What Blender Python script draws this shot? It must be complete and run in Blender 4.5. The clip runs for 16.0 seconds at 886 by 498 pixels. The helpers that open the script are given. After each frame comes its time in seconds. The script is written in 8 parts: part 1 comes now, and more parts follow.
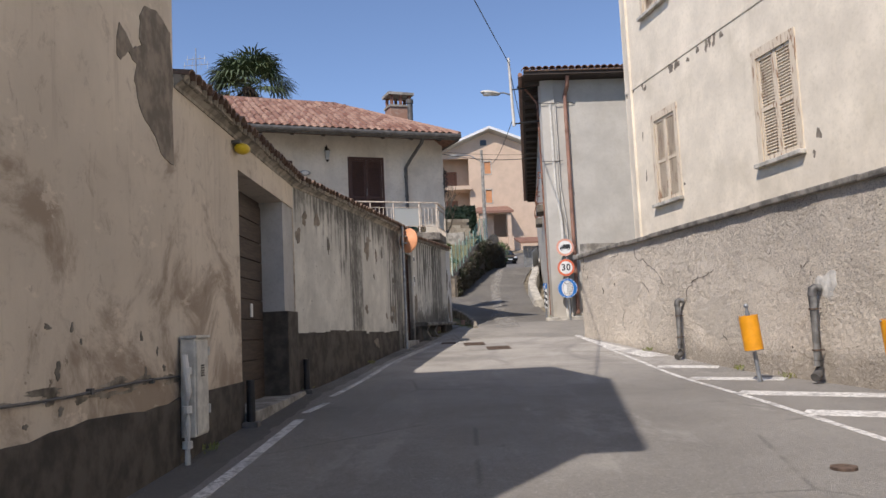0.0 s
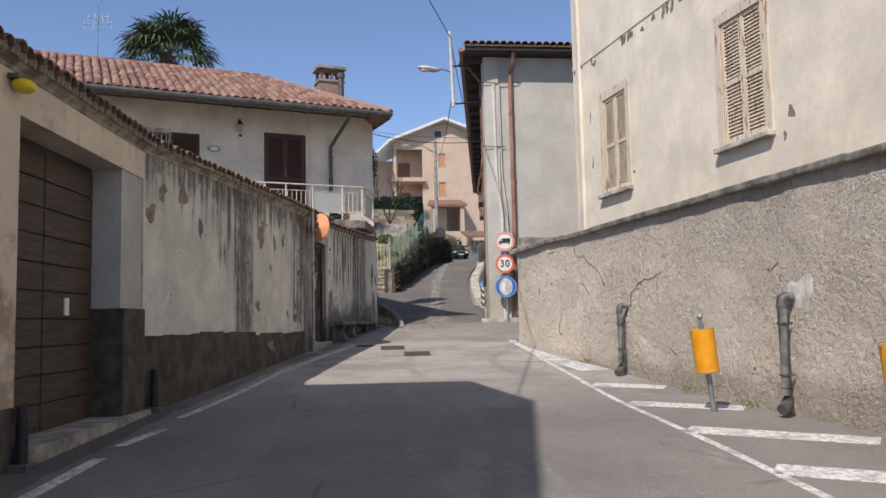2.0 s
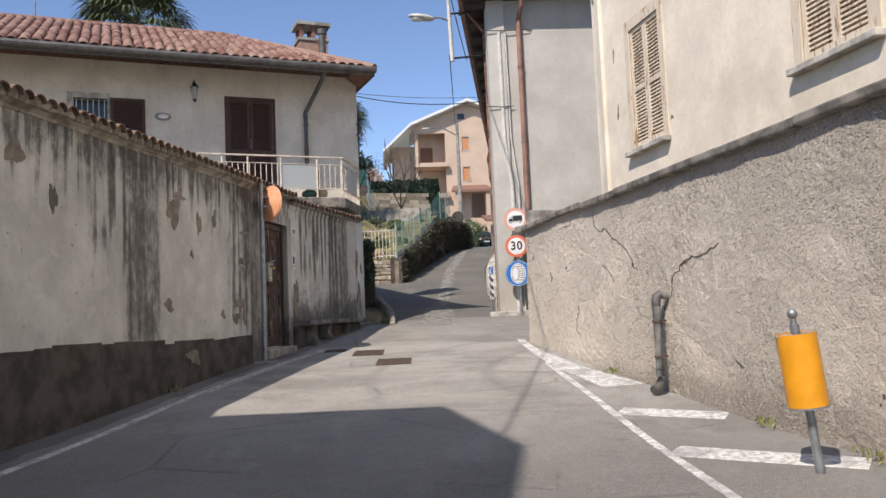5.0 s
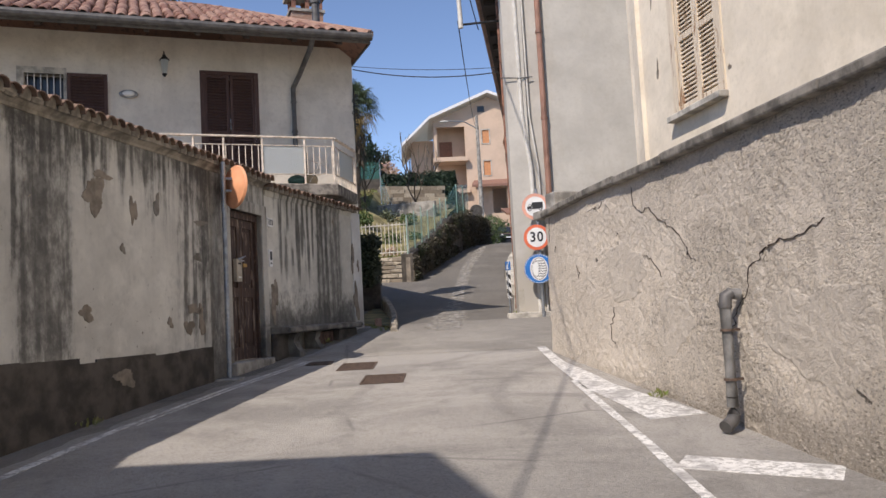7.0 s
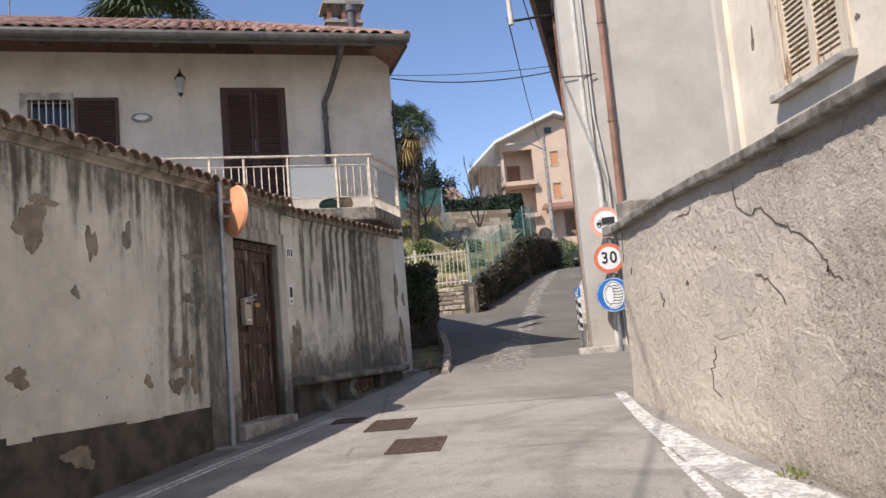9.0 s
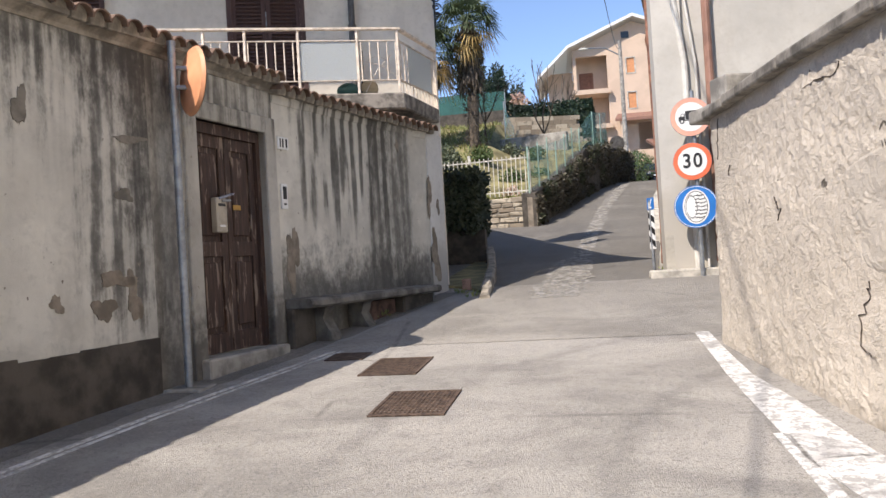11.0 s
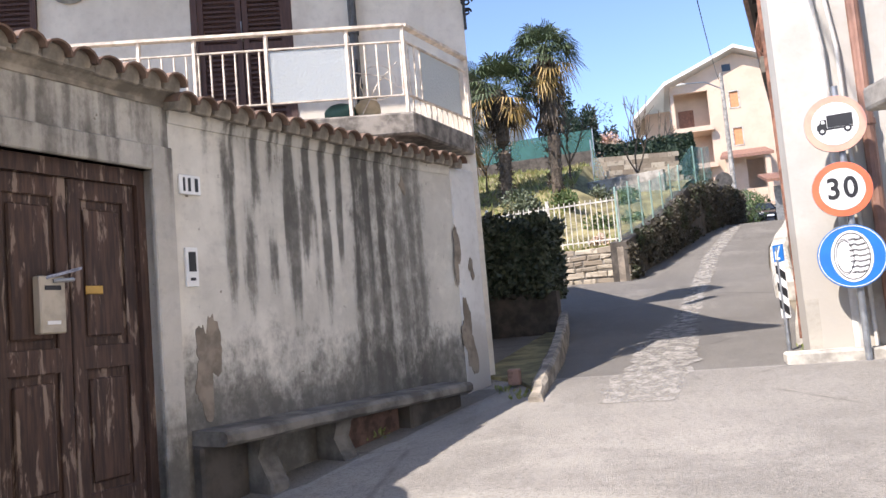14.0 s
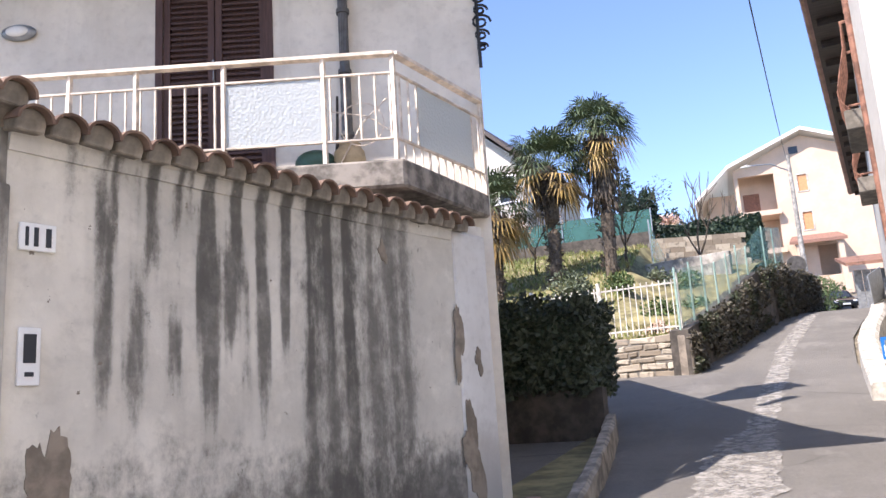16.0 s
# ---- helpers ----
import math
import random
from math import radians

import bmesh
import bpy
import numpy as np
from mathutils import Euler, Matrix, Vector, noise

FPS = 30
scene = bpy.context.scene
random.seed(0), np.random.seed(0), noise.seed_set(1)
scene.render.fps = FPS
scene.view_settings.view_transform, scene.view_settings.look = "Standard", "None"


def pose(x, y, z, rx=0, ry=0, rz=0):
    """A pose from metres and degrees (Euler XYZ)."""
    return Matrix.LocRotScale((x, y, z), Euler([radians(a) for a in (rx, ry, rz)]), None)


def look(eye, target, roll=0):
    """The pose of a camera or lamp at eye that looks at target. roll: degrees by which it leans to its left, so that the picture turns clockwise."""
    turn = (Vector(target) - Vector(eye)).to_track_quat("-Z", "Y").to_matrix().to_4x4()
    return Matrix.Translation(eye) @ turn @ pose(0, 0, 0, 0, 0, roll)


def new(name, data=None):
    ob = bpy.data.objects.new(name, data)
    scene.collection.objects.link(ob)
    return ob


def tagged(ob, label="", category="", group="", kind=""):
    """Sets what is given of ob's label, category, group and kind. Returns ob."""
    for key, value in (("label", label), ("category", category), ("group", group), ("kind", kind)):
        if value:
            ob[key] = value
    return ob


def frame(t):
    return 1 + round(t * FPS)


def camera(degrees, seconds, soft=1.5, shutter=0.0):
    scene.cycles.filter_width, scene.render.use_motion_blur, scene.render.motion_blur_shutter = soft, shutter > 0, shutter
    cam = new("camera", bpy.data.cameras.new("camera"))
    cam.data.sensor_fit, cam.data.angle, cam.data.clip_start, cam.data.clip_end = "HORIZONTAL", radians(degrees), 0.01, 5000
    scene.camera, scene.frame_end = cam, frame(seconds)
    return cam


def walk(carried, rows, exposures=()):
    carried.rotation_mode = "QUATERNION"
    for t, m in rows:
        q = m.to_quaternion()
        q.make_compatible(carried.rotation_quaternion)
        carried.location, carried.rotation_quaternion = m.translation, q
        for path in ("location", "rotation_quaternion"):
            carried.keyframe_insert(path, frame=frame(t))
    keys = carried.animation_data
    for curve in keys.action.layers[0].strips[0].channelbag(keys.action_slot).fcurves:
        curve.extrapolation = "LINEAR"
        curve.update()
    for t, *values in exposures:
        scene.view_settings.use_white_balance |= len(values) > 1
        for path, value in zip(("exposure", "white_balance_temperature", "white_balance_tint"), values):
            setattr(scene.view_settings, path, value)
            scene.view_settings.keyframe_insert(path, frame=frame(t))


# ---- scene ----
cam = camera(57.37, 16.0)
PATH = [
    (0, (-0.278, -0.2, 1.344), (-0.255, 1.791, 1.539), -2.7),
    (0.5, (-0.008, 0.389, 1.375), (0.057, 2.378, 1.573), -4.3),
    (1, (0.224, 1.019, 1.411), (0.34, 3.007, 1.596), -1.8),
    (1.5, (0.459, 1.567, 1.441), (0.581, 3.555, 1.624), -1.7),
    (2, (0.608, 2.164, 1.475), (0.733, 4.152, 1.652), -1.3),
    (2.5, (0.786, 2.768, 1.48), (0.902, 4.758, 1.647), -2.0),
    (3, (0.918, 3.376, 1.503), (1.022, 5.366, 1.67), -2.4),
    (3.5, (1.079, 3.938, 1.51), (1.165, 5.929, 1.677), -2.3),
    (4, (1.231, 4.534, 1.509), (1.284, 6.526, 1.676), -2.3),
    (4.5, (1.426, 5.099, 1.538), (1.474, 7.092, 1.696), -2.3),
    (7, (1.94, 8.026, 1.637), (1.922, 10.02, 1.789), -3.1),
    (7.5, (1.955, 8.589, 1.674), (1.918, 10.579, 1.872), -2.2),
    (8, (2.045, 9.156, 1.715), (1.995, 11.143, 1.944), -1.5),
    (8.5, (2.15, 9.624, 1.759), (2.02, 11.606, 1.996), -3.9),
    (11, (2.343, 12.459, 1.802), (1.963, 14.422, 1.836), -3.4),
    (11.5, (2.36, 13.02, 1.855), (2.096, 15.002, 1.807), -0.9),
    (12, (2.353, 13.613, 1.874), (2.027, 15.586, 1.829), -3.9),
    (12.5, (2.336, 14.174, 1.948), (1.908, 16.128, 1.972), -4.0),
    (13, (2.401, 14.785, 1.96), (1.885, 16.717, 1.986), -5.2),
    (13.5, (2.416, 15.297, 2.052), (1.813, 17.201, 2.156), -4.1),
    (14, (2.405, 15.78, 2.081), (1.792, 17.675, 2.26), -4.9),
    (14.5, (2.387, 16.23, 2.112), (1.775, 18.125, 2.299), -5.6),
    (15, (2.38, 16.696, 2.2), (1.774, 18.571, 2.54), -3.6),
    (15.5, (2.4, 17.178, 2.219), (1.766, 19.025, 2.654), -2.6),
    (16, (2.297, 17.639, 2.213), (1.571, 19.46, 2.61), -3.7),
]
walk(cam, [(t, look(eye, target, roll)) for t, eye, target, roll in PATH],
     [(0, 0.04, 6650, 15.5), (1.5, -0.04, 6600, 15), (3.5, 0.14, 6650, 14.5), (4.7, 0.18, 6650, 14.5), (7, 0.06, 6740, 16.5), (8, 0.08, 6740, 16.5), (8.7, 0.18, 6720, 16), (10.8, 0.55, 6680, 15), (11.1, 0.44, 6680, 15),
      (11.5, -0.08, 6700, 17), (12.1, 0.03, 6700, 17), (12.3, 0.25, 6700, 17), (12.6, 0.66, 6560, 16), (13.0, 0.72, 6550, 16.5), (13.5, 1.0, 6490, 17.5), (14.5, 1.05, 6480, 18.5), (15.0, 1.02, 6450, 19.5), (15.5, 0.8, 6440, 19.5), (16, 1.22, 6420, 20)])

# ---- light ----
SUN = Vector((-0.478, -0.765, 1.0)).normalized()
world = bpy.data.worlds.new("world")
scene.world = world
world.use_nodes = True
sky = world.node_tree.nodes.new("ShaderNodeTexSky")
sky.sky_type, sky.sun_disc = "NISHITA", False
sky.sun_elevation, sky.sun_rotation = math.asin(SUN.z), math.atan2(SUN.x, SUN.y)
sky.air_density, sky.dust_density, sky.ozone_density = 0.75, 0.1, 3.0
world.node_tree.nodes["Background"].inputs[1].default_value = 0.168
world.node_tree.links.new(sky.outputs[0], world.node_tree.nodes["Background"].inputs[0])
sun = new("sun", bpy.data.lights.new("sun", "SUN"))
sun.data.energy, sun.data.angle, sun.data.color = 4.25, radians(0.55), (1.0, 0.94, 0.84)
sun.matrix_world = look(SUN * 40, (0, 0, 0))


# ---- materials ----
class Shader:
    """A node material put together step by step; coordinates are metres of the object."""

    def __init__(self, name, rough=0.8, metal=0.0):
        self.m = bpy.data.materials.new(name)
        self.m.use_nodes = True
        self.t = self.m.node_tree
        self.b = self.t.nodes["Principled BSDF"]
        self.b.inputs["Roughness"].default_value, self.b.inputs["Metallic"].default_value = rough, metal
        self.co = self.node("ShaderNodeTexCoord").outputs["Object"]

    def node(self, kind, **props):
        n = self.t.nodes.new(kind)
        if "feature" in props:
            n.feature = props["feature"]
        if "operation" in props:
            n.operation = props["operation"]
        if "data_type" in props:
            n.data_type = props["data_type"]
        return n

    def put(self, socket, v):
        if isinstance(v, bpy.types.NodeSocket):
            self.t.links.new(v, socket)
        elif isinstance(v, (tuple, list)) and len(v) == 3 and socket.type == "RGBA":
            socket.default_value = (*v, 1)
        else:
            socket.default_value = v

    def scaled(self, s):
        n = self.node("ShaderNodeMapping")
        self.put(n.inputs["Vector"], self.co)
        n.inputs["Scale"].default_value = s
        return n.outputs[0]

    def noise(self, scale, detail=4, stretch=None, rough=0.6, warp=0.0):
        n = self.node("ShaderNodeTexNoise")
        self.put(n.inputs["Vector"], self.scaled(stretch) if stretch else self.co)
        n.inputs["Scale"].default_value, n.inputs["Detail"].default_value = scale, detail
        n.inputs["Roughness"].default_value, n.inputs["Distortion"].default_value = rough, warp
        return n.outputs[0]

    def cells(self, scale, feature="F1", stretch=None):
        n = self.node("ShaderNodeTexVoronoi", feature=feature)
        self.put(n.inputs["Vector"], self.scaled(stretch) if stretch else self.co)
        n.inputs["Scale"].default_value = scale
        return n.outputs["Distance"]

    def span(self, v, lo, hi, a=0.0, b=1.0):
        n = self.node("ShaderNodeMapRange")
        n.interpolation_type = "SMOOTHSTEP"
        self.put(n.inputs[0], v)
        for i, x in enumerate((lo, hi, a, b)):
            n.inputs[i + 1].default_value = x
        return n.outputs[0]

    def calc(self, op, a, b=0.0):
        n = self.node("ShaderNodeMath", operation=op)
        self.put(n.inputs[0], a), self.put(n.inputs[1], b)
        return n.outputs[0]

    def mix(self, f, a, b):
        n = self.node("ShaderNodeMix", data_type="RGBA")
        self.put(n.inputs[0], f), self.put(n.inputs[6], a), self.put(n.inputs[7], b)
        return n.outputs[2]

    def height(self):
        n = self.node("ShaderNodeSeparateXYZ")
        self.put(n.inputs[0], self.co)
        return n.outputs[2]

    def along(self, a, b):
        """Metres along the plan line from a to b."""
        d = Vector((b[0] - a[0], b[1] - a[1], 0)).normalized()
        n = self.node("ShaderNodeVectorMath", operation="DOT_PRODUCT")
        self.put(n.inputs[0], self.co)
        n.inputs[1].default_value = d
        return self.calc("SUBTRACT", n.outputs["Value"], d.dot(Vector((*a, 0))))

    def zone(self, v, a, b, soft):
        return self.calc("MULTIPLY", self.span(v, a - soft, a + soft), self.span(v, b + soft, b - soft))

    def bump(self, v, strength, distance=0.01):
        n = self.node("ShaderNodeBump")
        self.put(n.inputs["Height"], v)
        n.inputs["Strength"].default_value, n.inputs["Distance"].default_value = strength, distance
        if self.b.inputs["Normal"].is_linked:
            self.put(n.inputs["Normal"], self.b.inputs["Normal"].links[0].from_socket)
        self.put(self.b.inputs["Normal"], n.outputs[0])
        return self

    def colour(self, v):
        self.put(self.b.inputs["Base Color"], v)
        return self


def plain(name, c, rough=0.6, metal=0.0, vary=0.25, scale=6.0, bump=0.15, grain=60.0):
    s = Shader(name, rough, metal)
    dark = tuple(x * (1 - vary) for x in c)
    light = tuple(min(1, x * (1 + vary * 0.5)) for x in c)
    v = s.mix(s.span(s.noise(scale, 6), 0.35, 0.65), dark, light)
    s.colour(v).bump(s.noise(grain, 3), bump, 0.004)
    return s.m


def random_tint(name, a, b, c, rough=0.8, bump=0.4, island=False, scale=9.0):
    """Colours that change from piece to piece, with stains on each."""
    s = Shader(name, rough)
    r = s.node("ShaderNodeNewGeometry").outputs["Random Per Island"] if island else s.node("ShaderNodeObjectInfo").outputs["Random"]
    v = s.mix(r, a, b)
    v = s.mix(s.span(s.noise(scale, 6), 0.5, 0.72), v, c)
    s.colour(v).bump(s.noise(45, 4), bump, 0.006)
    return s.m


def stained_plaster(name, base, stain, bare, streak=0.8, bare_at=0.66, across=7.0, low=None, rough=0.92, top=None):
    """Old painted render: blotches, rain streaks hanging from the coping, flaked places, damp rising from below."""
    s = Shader(name, rough)
    v = s.mix(s.span(s.noise(1.3, 6), 0.3, 0.75), tuple(x * 0.86 for x in base), tuple(min(1, x * 1.08) for x in base))
    v = s.mix(s.calc("MULTIPLY", s.span(s.noise(14, 5), 0.45, 0.8), 0.35), v, stain)
    v = s.mix(s.span(s.noise(0.8, 6, None, 0.7), 0.5, 0.72, 0, 0.45), v, stain)
    run = s.span(s.noise(1.0, 5, (across, across, 0.28), 0.65), 0.48, 0.68)
    broad = s.span(s.noise(1.0, 3, (0.9, 0.9, 0.22), 0.5), 0.42, 0.62)
    run = s.calc("MULTIPLY", run, s.calc("ADD", s.calc("MULTIPLY", broad, 0.85), 0.15))
    if top:
        fade = s.calc("ADD", s.height(), s.calc("MULTIPLY", s.noise(2.2, 3, (2, 2, 0.4)), 1.3))
        run = s.calc("MULTIPLY", run, s.span(fade, top[0] + 0.6, top[1] + 0.6))
    v = s.mix(s.calc("MULTIPLY", run, streak), v, stain)
    if low is not None:
        damp = s.calc("ADD", s.height(), s.calc("MULTIPLY", s.noise(1.6, 5), -1.1))
        v = s.mix(s.calc("MULTIPLY", s.span(damp, low + 0.25, low - 0.45), 0.85), v, stain)
    flake = s.span(s.noise(2.1, 6, None, 0.55, 0.4), bare_at, bare_at + 0.012)
    v = s.mix(flake, v, bare)
    s.colour(v)
    s.bump(s.noise(90, 3), 0.25, 0.003).bump(s.noise(6, 5), 0.3, 0.02).bump(s.calc("MULTIPLY", flake, -1.0), 0.6, 0.006)
    return s.m


def blotched_plaster(name, base, stain):
    """Old painted render with cloudy brown damp stains, scuffs and small chips."""
    s = Shader(name, 0.93)
    v = s.mix(s.span(s.noise(0.7, 6), 0.3, 0.7), tuple(x * 0.86 for x in base), tuple(min(1, x * 1.06) for x in base))
    z = s.height()
    cloud = s.calc("ADD", s.noise(0.9, 8, (1, 1, 1.3), 0.66, 0.7), s.span(z, 0.6, 3.6, 0.1, -0.1))
    v = s.mix(s.span(cloud, 0.47, 0.64, 0, 0.75), v, stain)
    v = s.mix(s.span(s.noise(4.5, 8, None, 0.75, 0.5), 0.53, 0.68, 0, 0.4), v, tuple(x * 0.9 for x in stain))
    v = s.mix(s.span(s.noise(1.0, 5, (5, 5, 0.5), 0.7), 0.55, 0.75, 0, 0.3), v, stain)
    v = s.mix(s.span(s.noise(2.0, 7, (1, 1, 2.0), 0.7), 0.6, 0.66, 0, 0.5), v, tuple(min(1, x * 1.2) for x in base))
    chips = s.calc("MULTIPLY", s.span(s.noise(9, 6, None, 0.65), 0.66, 0.68), s.span(z, 2.2, 0.9))
    v = s.mix(chips, v, (0.24, 0.19, 0.14))
    s.colour(v)
    s.bump(s.noise(70, 4), 0.3, 0.004).bump(s.noise(5, 6), 0.35, 0.02).bump(s.calc("MULTIPLY", chips, -1.0), 0.6, 0.006)
    return s.m


def streaked_wall(name, a, b, base, stain, zones, damp, bare_at=0.75, fine=9.0, pitch=0.0):
    """Old render with rain streaks in given stretches: (from, to, lowest, strength, softness) along the wall, and damp rising to a height."""
    s = Shader(name, 0.93)
    w = s.along(a, b)
    z = s.height()
    v = s.mix(s.span(s.noise(1.4, 6), 0.3, 0.72), tuple(x * 0.8 for x in base), tuple(min(1, x * 1.1) for x in base))
    v = s.mix(s.span(s.noise(1.7, 8, None, 0.68, 0.6), 0.46, 0.7, 0, 0.45), v, tuple(x * 0.58 for x in base))
    v = s.mix(s.span(s.noise(11, 6, None, 0.7), 0.5, 0.75, 0, 0.35), v, tuple(x * 0.55 for x in base))
    v = s.mix(s.span(s.noise(3.3, 6, None, 0.7), 0.55, 0.7, 0, 0.35), v, tuple(min(1, x * 1.25) for x in base))
    join = s.node("ShaderNodeCombineXYZ")
    s.put(join.inputs[0], s.calc("MULTIPLY", w, fine)), s.put(join.inputs[2], s.calc("MULTIPLY", z, 0.55))
    lines = s.node("ShaderNodeTexNoise")
    s.put(lines.inputs["Vector"], join.outputs[0])
    lines.inputs["Scale"].default_value, lines.inputs["Detail"].default_value = 1.0, 2.5
    lines = lines.outputs[0]
    if pitch:
        beat = s.calc("SINE", s.calc("ADD", s.calc("MULTIPLY", w, math.tau / pitch), s.calc("MULTIPLY", s.noise(1.0, 2, (1.5, 1.5, 0.3)), 7.0)))
        lines = s.calc("ADD", lines, s.calc("MULTIPLY", beat, 0.085))
    lines = s.span(lines, 0.39, 0.62)
    ragged = s.calc("ADD", z, s.calc("MULTIPLY", s.noise(1.0, 4, (fine * 0.7, fine * 0.7, 0.5)), -1.5))
    mottle = s.span(s.noise(7, 6, None, 0.7), 0.25, 0.6, 0.75, 1.0)
    speckle = s.noise(1.0, 8, (8.5, 8.5, 4.5), 0.78)
    v = s.mix(s.span(speckle, 0.62, 0.72, 0, 0.55), v, stain)
    for s0, s1, low, strength, soft, fill in zones:
        m = s.calc("MULTIPLY", s.zone(w, s0, s1, soft), s.span(ragged, low - 1.25, low - 0.45))
        streak = s.calc("ADD", s.calc("MULTIPLY", lines, 1 - fill), fill)
        full = s.calc("MULTIPLY", s.calc("MULTIPLY", m, streak), strength)
        crusty = s.span(s.calc("ADD", speckle, s.calc("MULTIPLY", full, 0.6)), 0.7, 1.06)
        v = s.mix(s.calc("MULTIPLY", s.calc("ADD", s.calc("MULTIPLY", crusty, 0.6), s.calc("MULTIPLY", full, 0.3)), mottle), v, stain)
    wet = s.calc("ADD", s.calc("ADD", z, s.calc("MULTIPLY", s.noise(1.5, 6, None, 0.65), -1.0)), s.calc("MULTIPLY", s.noise(12, 5), -0.3))
    wet = s.span(s.calc("ADD", wet, s.calc("MULTIPLY", speckle, -0.7)), damp - 0.8, damp - 1.3)
    v = s.mix(s.calc("MULTIPLY", s.calc("MULTIPLY", wet, mottle), 0.9), v, stain)
    bare = s.span(s.noise(2.4, 7, None, 0.6, 0.5), bare_at, bare_at + 0.01)
    v = s.mix(bare, v, (0.3, 0.26, 0.2))
    chip = s.span(s.noise(13, 5, None, 0.6), 0.7, 0.71)
    v = s.mix(chip, v, (0.2, 0.175, 0.14))
    s.colour(v)
    s.bump(s.noise(80, 4), 0.3, 0.004).bump(s.noise(5, 6), 0.35, 0.025).bump(s.calc("MULTIPLY", bare, -1.0), 0.6, 0.006)
    return s.m


def roughcast(name, base, dark, strength=1.0):
    """Thrown render: coarse flattened grains, a soot-dark band under the coping, smoother mended fields."""
    s = Shader(name, 0.95)
    v = s.mix(s.span(s.noise(0.8, 6), 0.3, 0.7), tuple(x * 0.9 for x in base), tuple(x * 1.06 for x in base))
    hang = s.span(s.calc("ADD", s.height(), s.calc("MULTIPLY", s.noise(1.0, 6, (1.6, 1.6, 0.5), 0.65), -1.6)), 1.5, 2.35)
    v = s.mix(s.calc("MULTIPLY", hang, 0.36), v, dark)
    v = s.mix(s.span(s.noise(1.0, 6, (1.5, 1.5, 0.45), 0.7, 0.4), 0.56, 0.74, 0, 0.4), v, tuple(x * 0.62 for x in base))
    v = s.mix(s.span(s.noise(1.9, 8, None, 0.7, 0.5), 0.56, 0.64, 0, 0.4), v, tuple(min(1, x * 1.25) for x in base))
    v = s.mix(s.span(s.calc("ADD", s.height(), s.calc("MULTIPLY", s.noise(3.0, 6, None, 0.7), -0.5)), 0.72, 0.36, 0, 0.65), v, dark)
    smooth = s.span(s.noise(0.7, 4, None, 0.6, 0.4), 0.44, 0.6, 1.0, 0.45)
    split = s.node("ShaderNodeSeparateXYZ")
    s.put(split.inputs[0], s.co)
    smooth = s.calc("MULTIPLY", smooth, s.span(s.calc("ADD", split.outputs[1], s.calc("MULTIPLY", s.noise(0.9, 5), 3.0)), 16.6, 18.2, 1.0, 0.42))
    lump = s.noise(9, 7, None, 0.62, 0.6)
    # relief shading put into the colour: hollows darker, raised lumps and grains lighter
    v = s.mix(s.span(lump, 0.44, 0.3, 0, 0.6), v, tuple(x * 0.55 for x in base))
    v = s.mix(s.span(lump, 0.58, 0.7, 0, 0.45), v, tuple(min(1, x * 1.3) for x in base))
    hole = s.span(s.noise(5.5, 3, None, 0.5, 0.8), 0.73, 0.75)
    v = s.mix(hole, v, tuple(x * 0.45 for x in dark))
    grit = s.noise(1.0, 5, (30, 30, 58), 0.66)
    ridge = s.noise(1.0, 4, (70, 70, 110), 0.7)
    both = s.calc("ADD", s.calc("MULTIPLY", grit, 0.7), s.calc("MULTIPLY", ridge, 0.3))
    shaded_pits = s.calc("MULTIPLY", s.span(both, 0.48, 0.38, 0, 0.7 * strength), smooth)
    v = s.mix(shaded_pits, v, tuple(x * 0.42 for x in dark))
    v = s.mix(s.calc("MULTIPLY", s.span(both, 0.52, 0.62, 0, 0.5), smooth), v, tuple(min(1, x * 1.38) for x in base))
    s.colour(v)
    s.bump(s.calc("MULTIPLY", both, smooth), strength, 0.045).bump(s.calc("SUBTRACT", lump, hole), 0.6, 0.05)
    return s.m


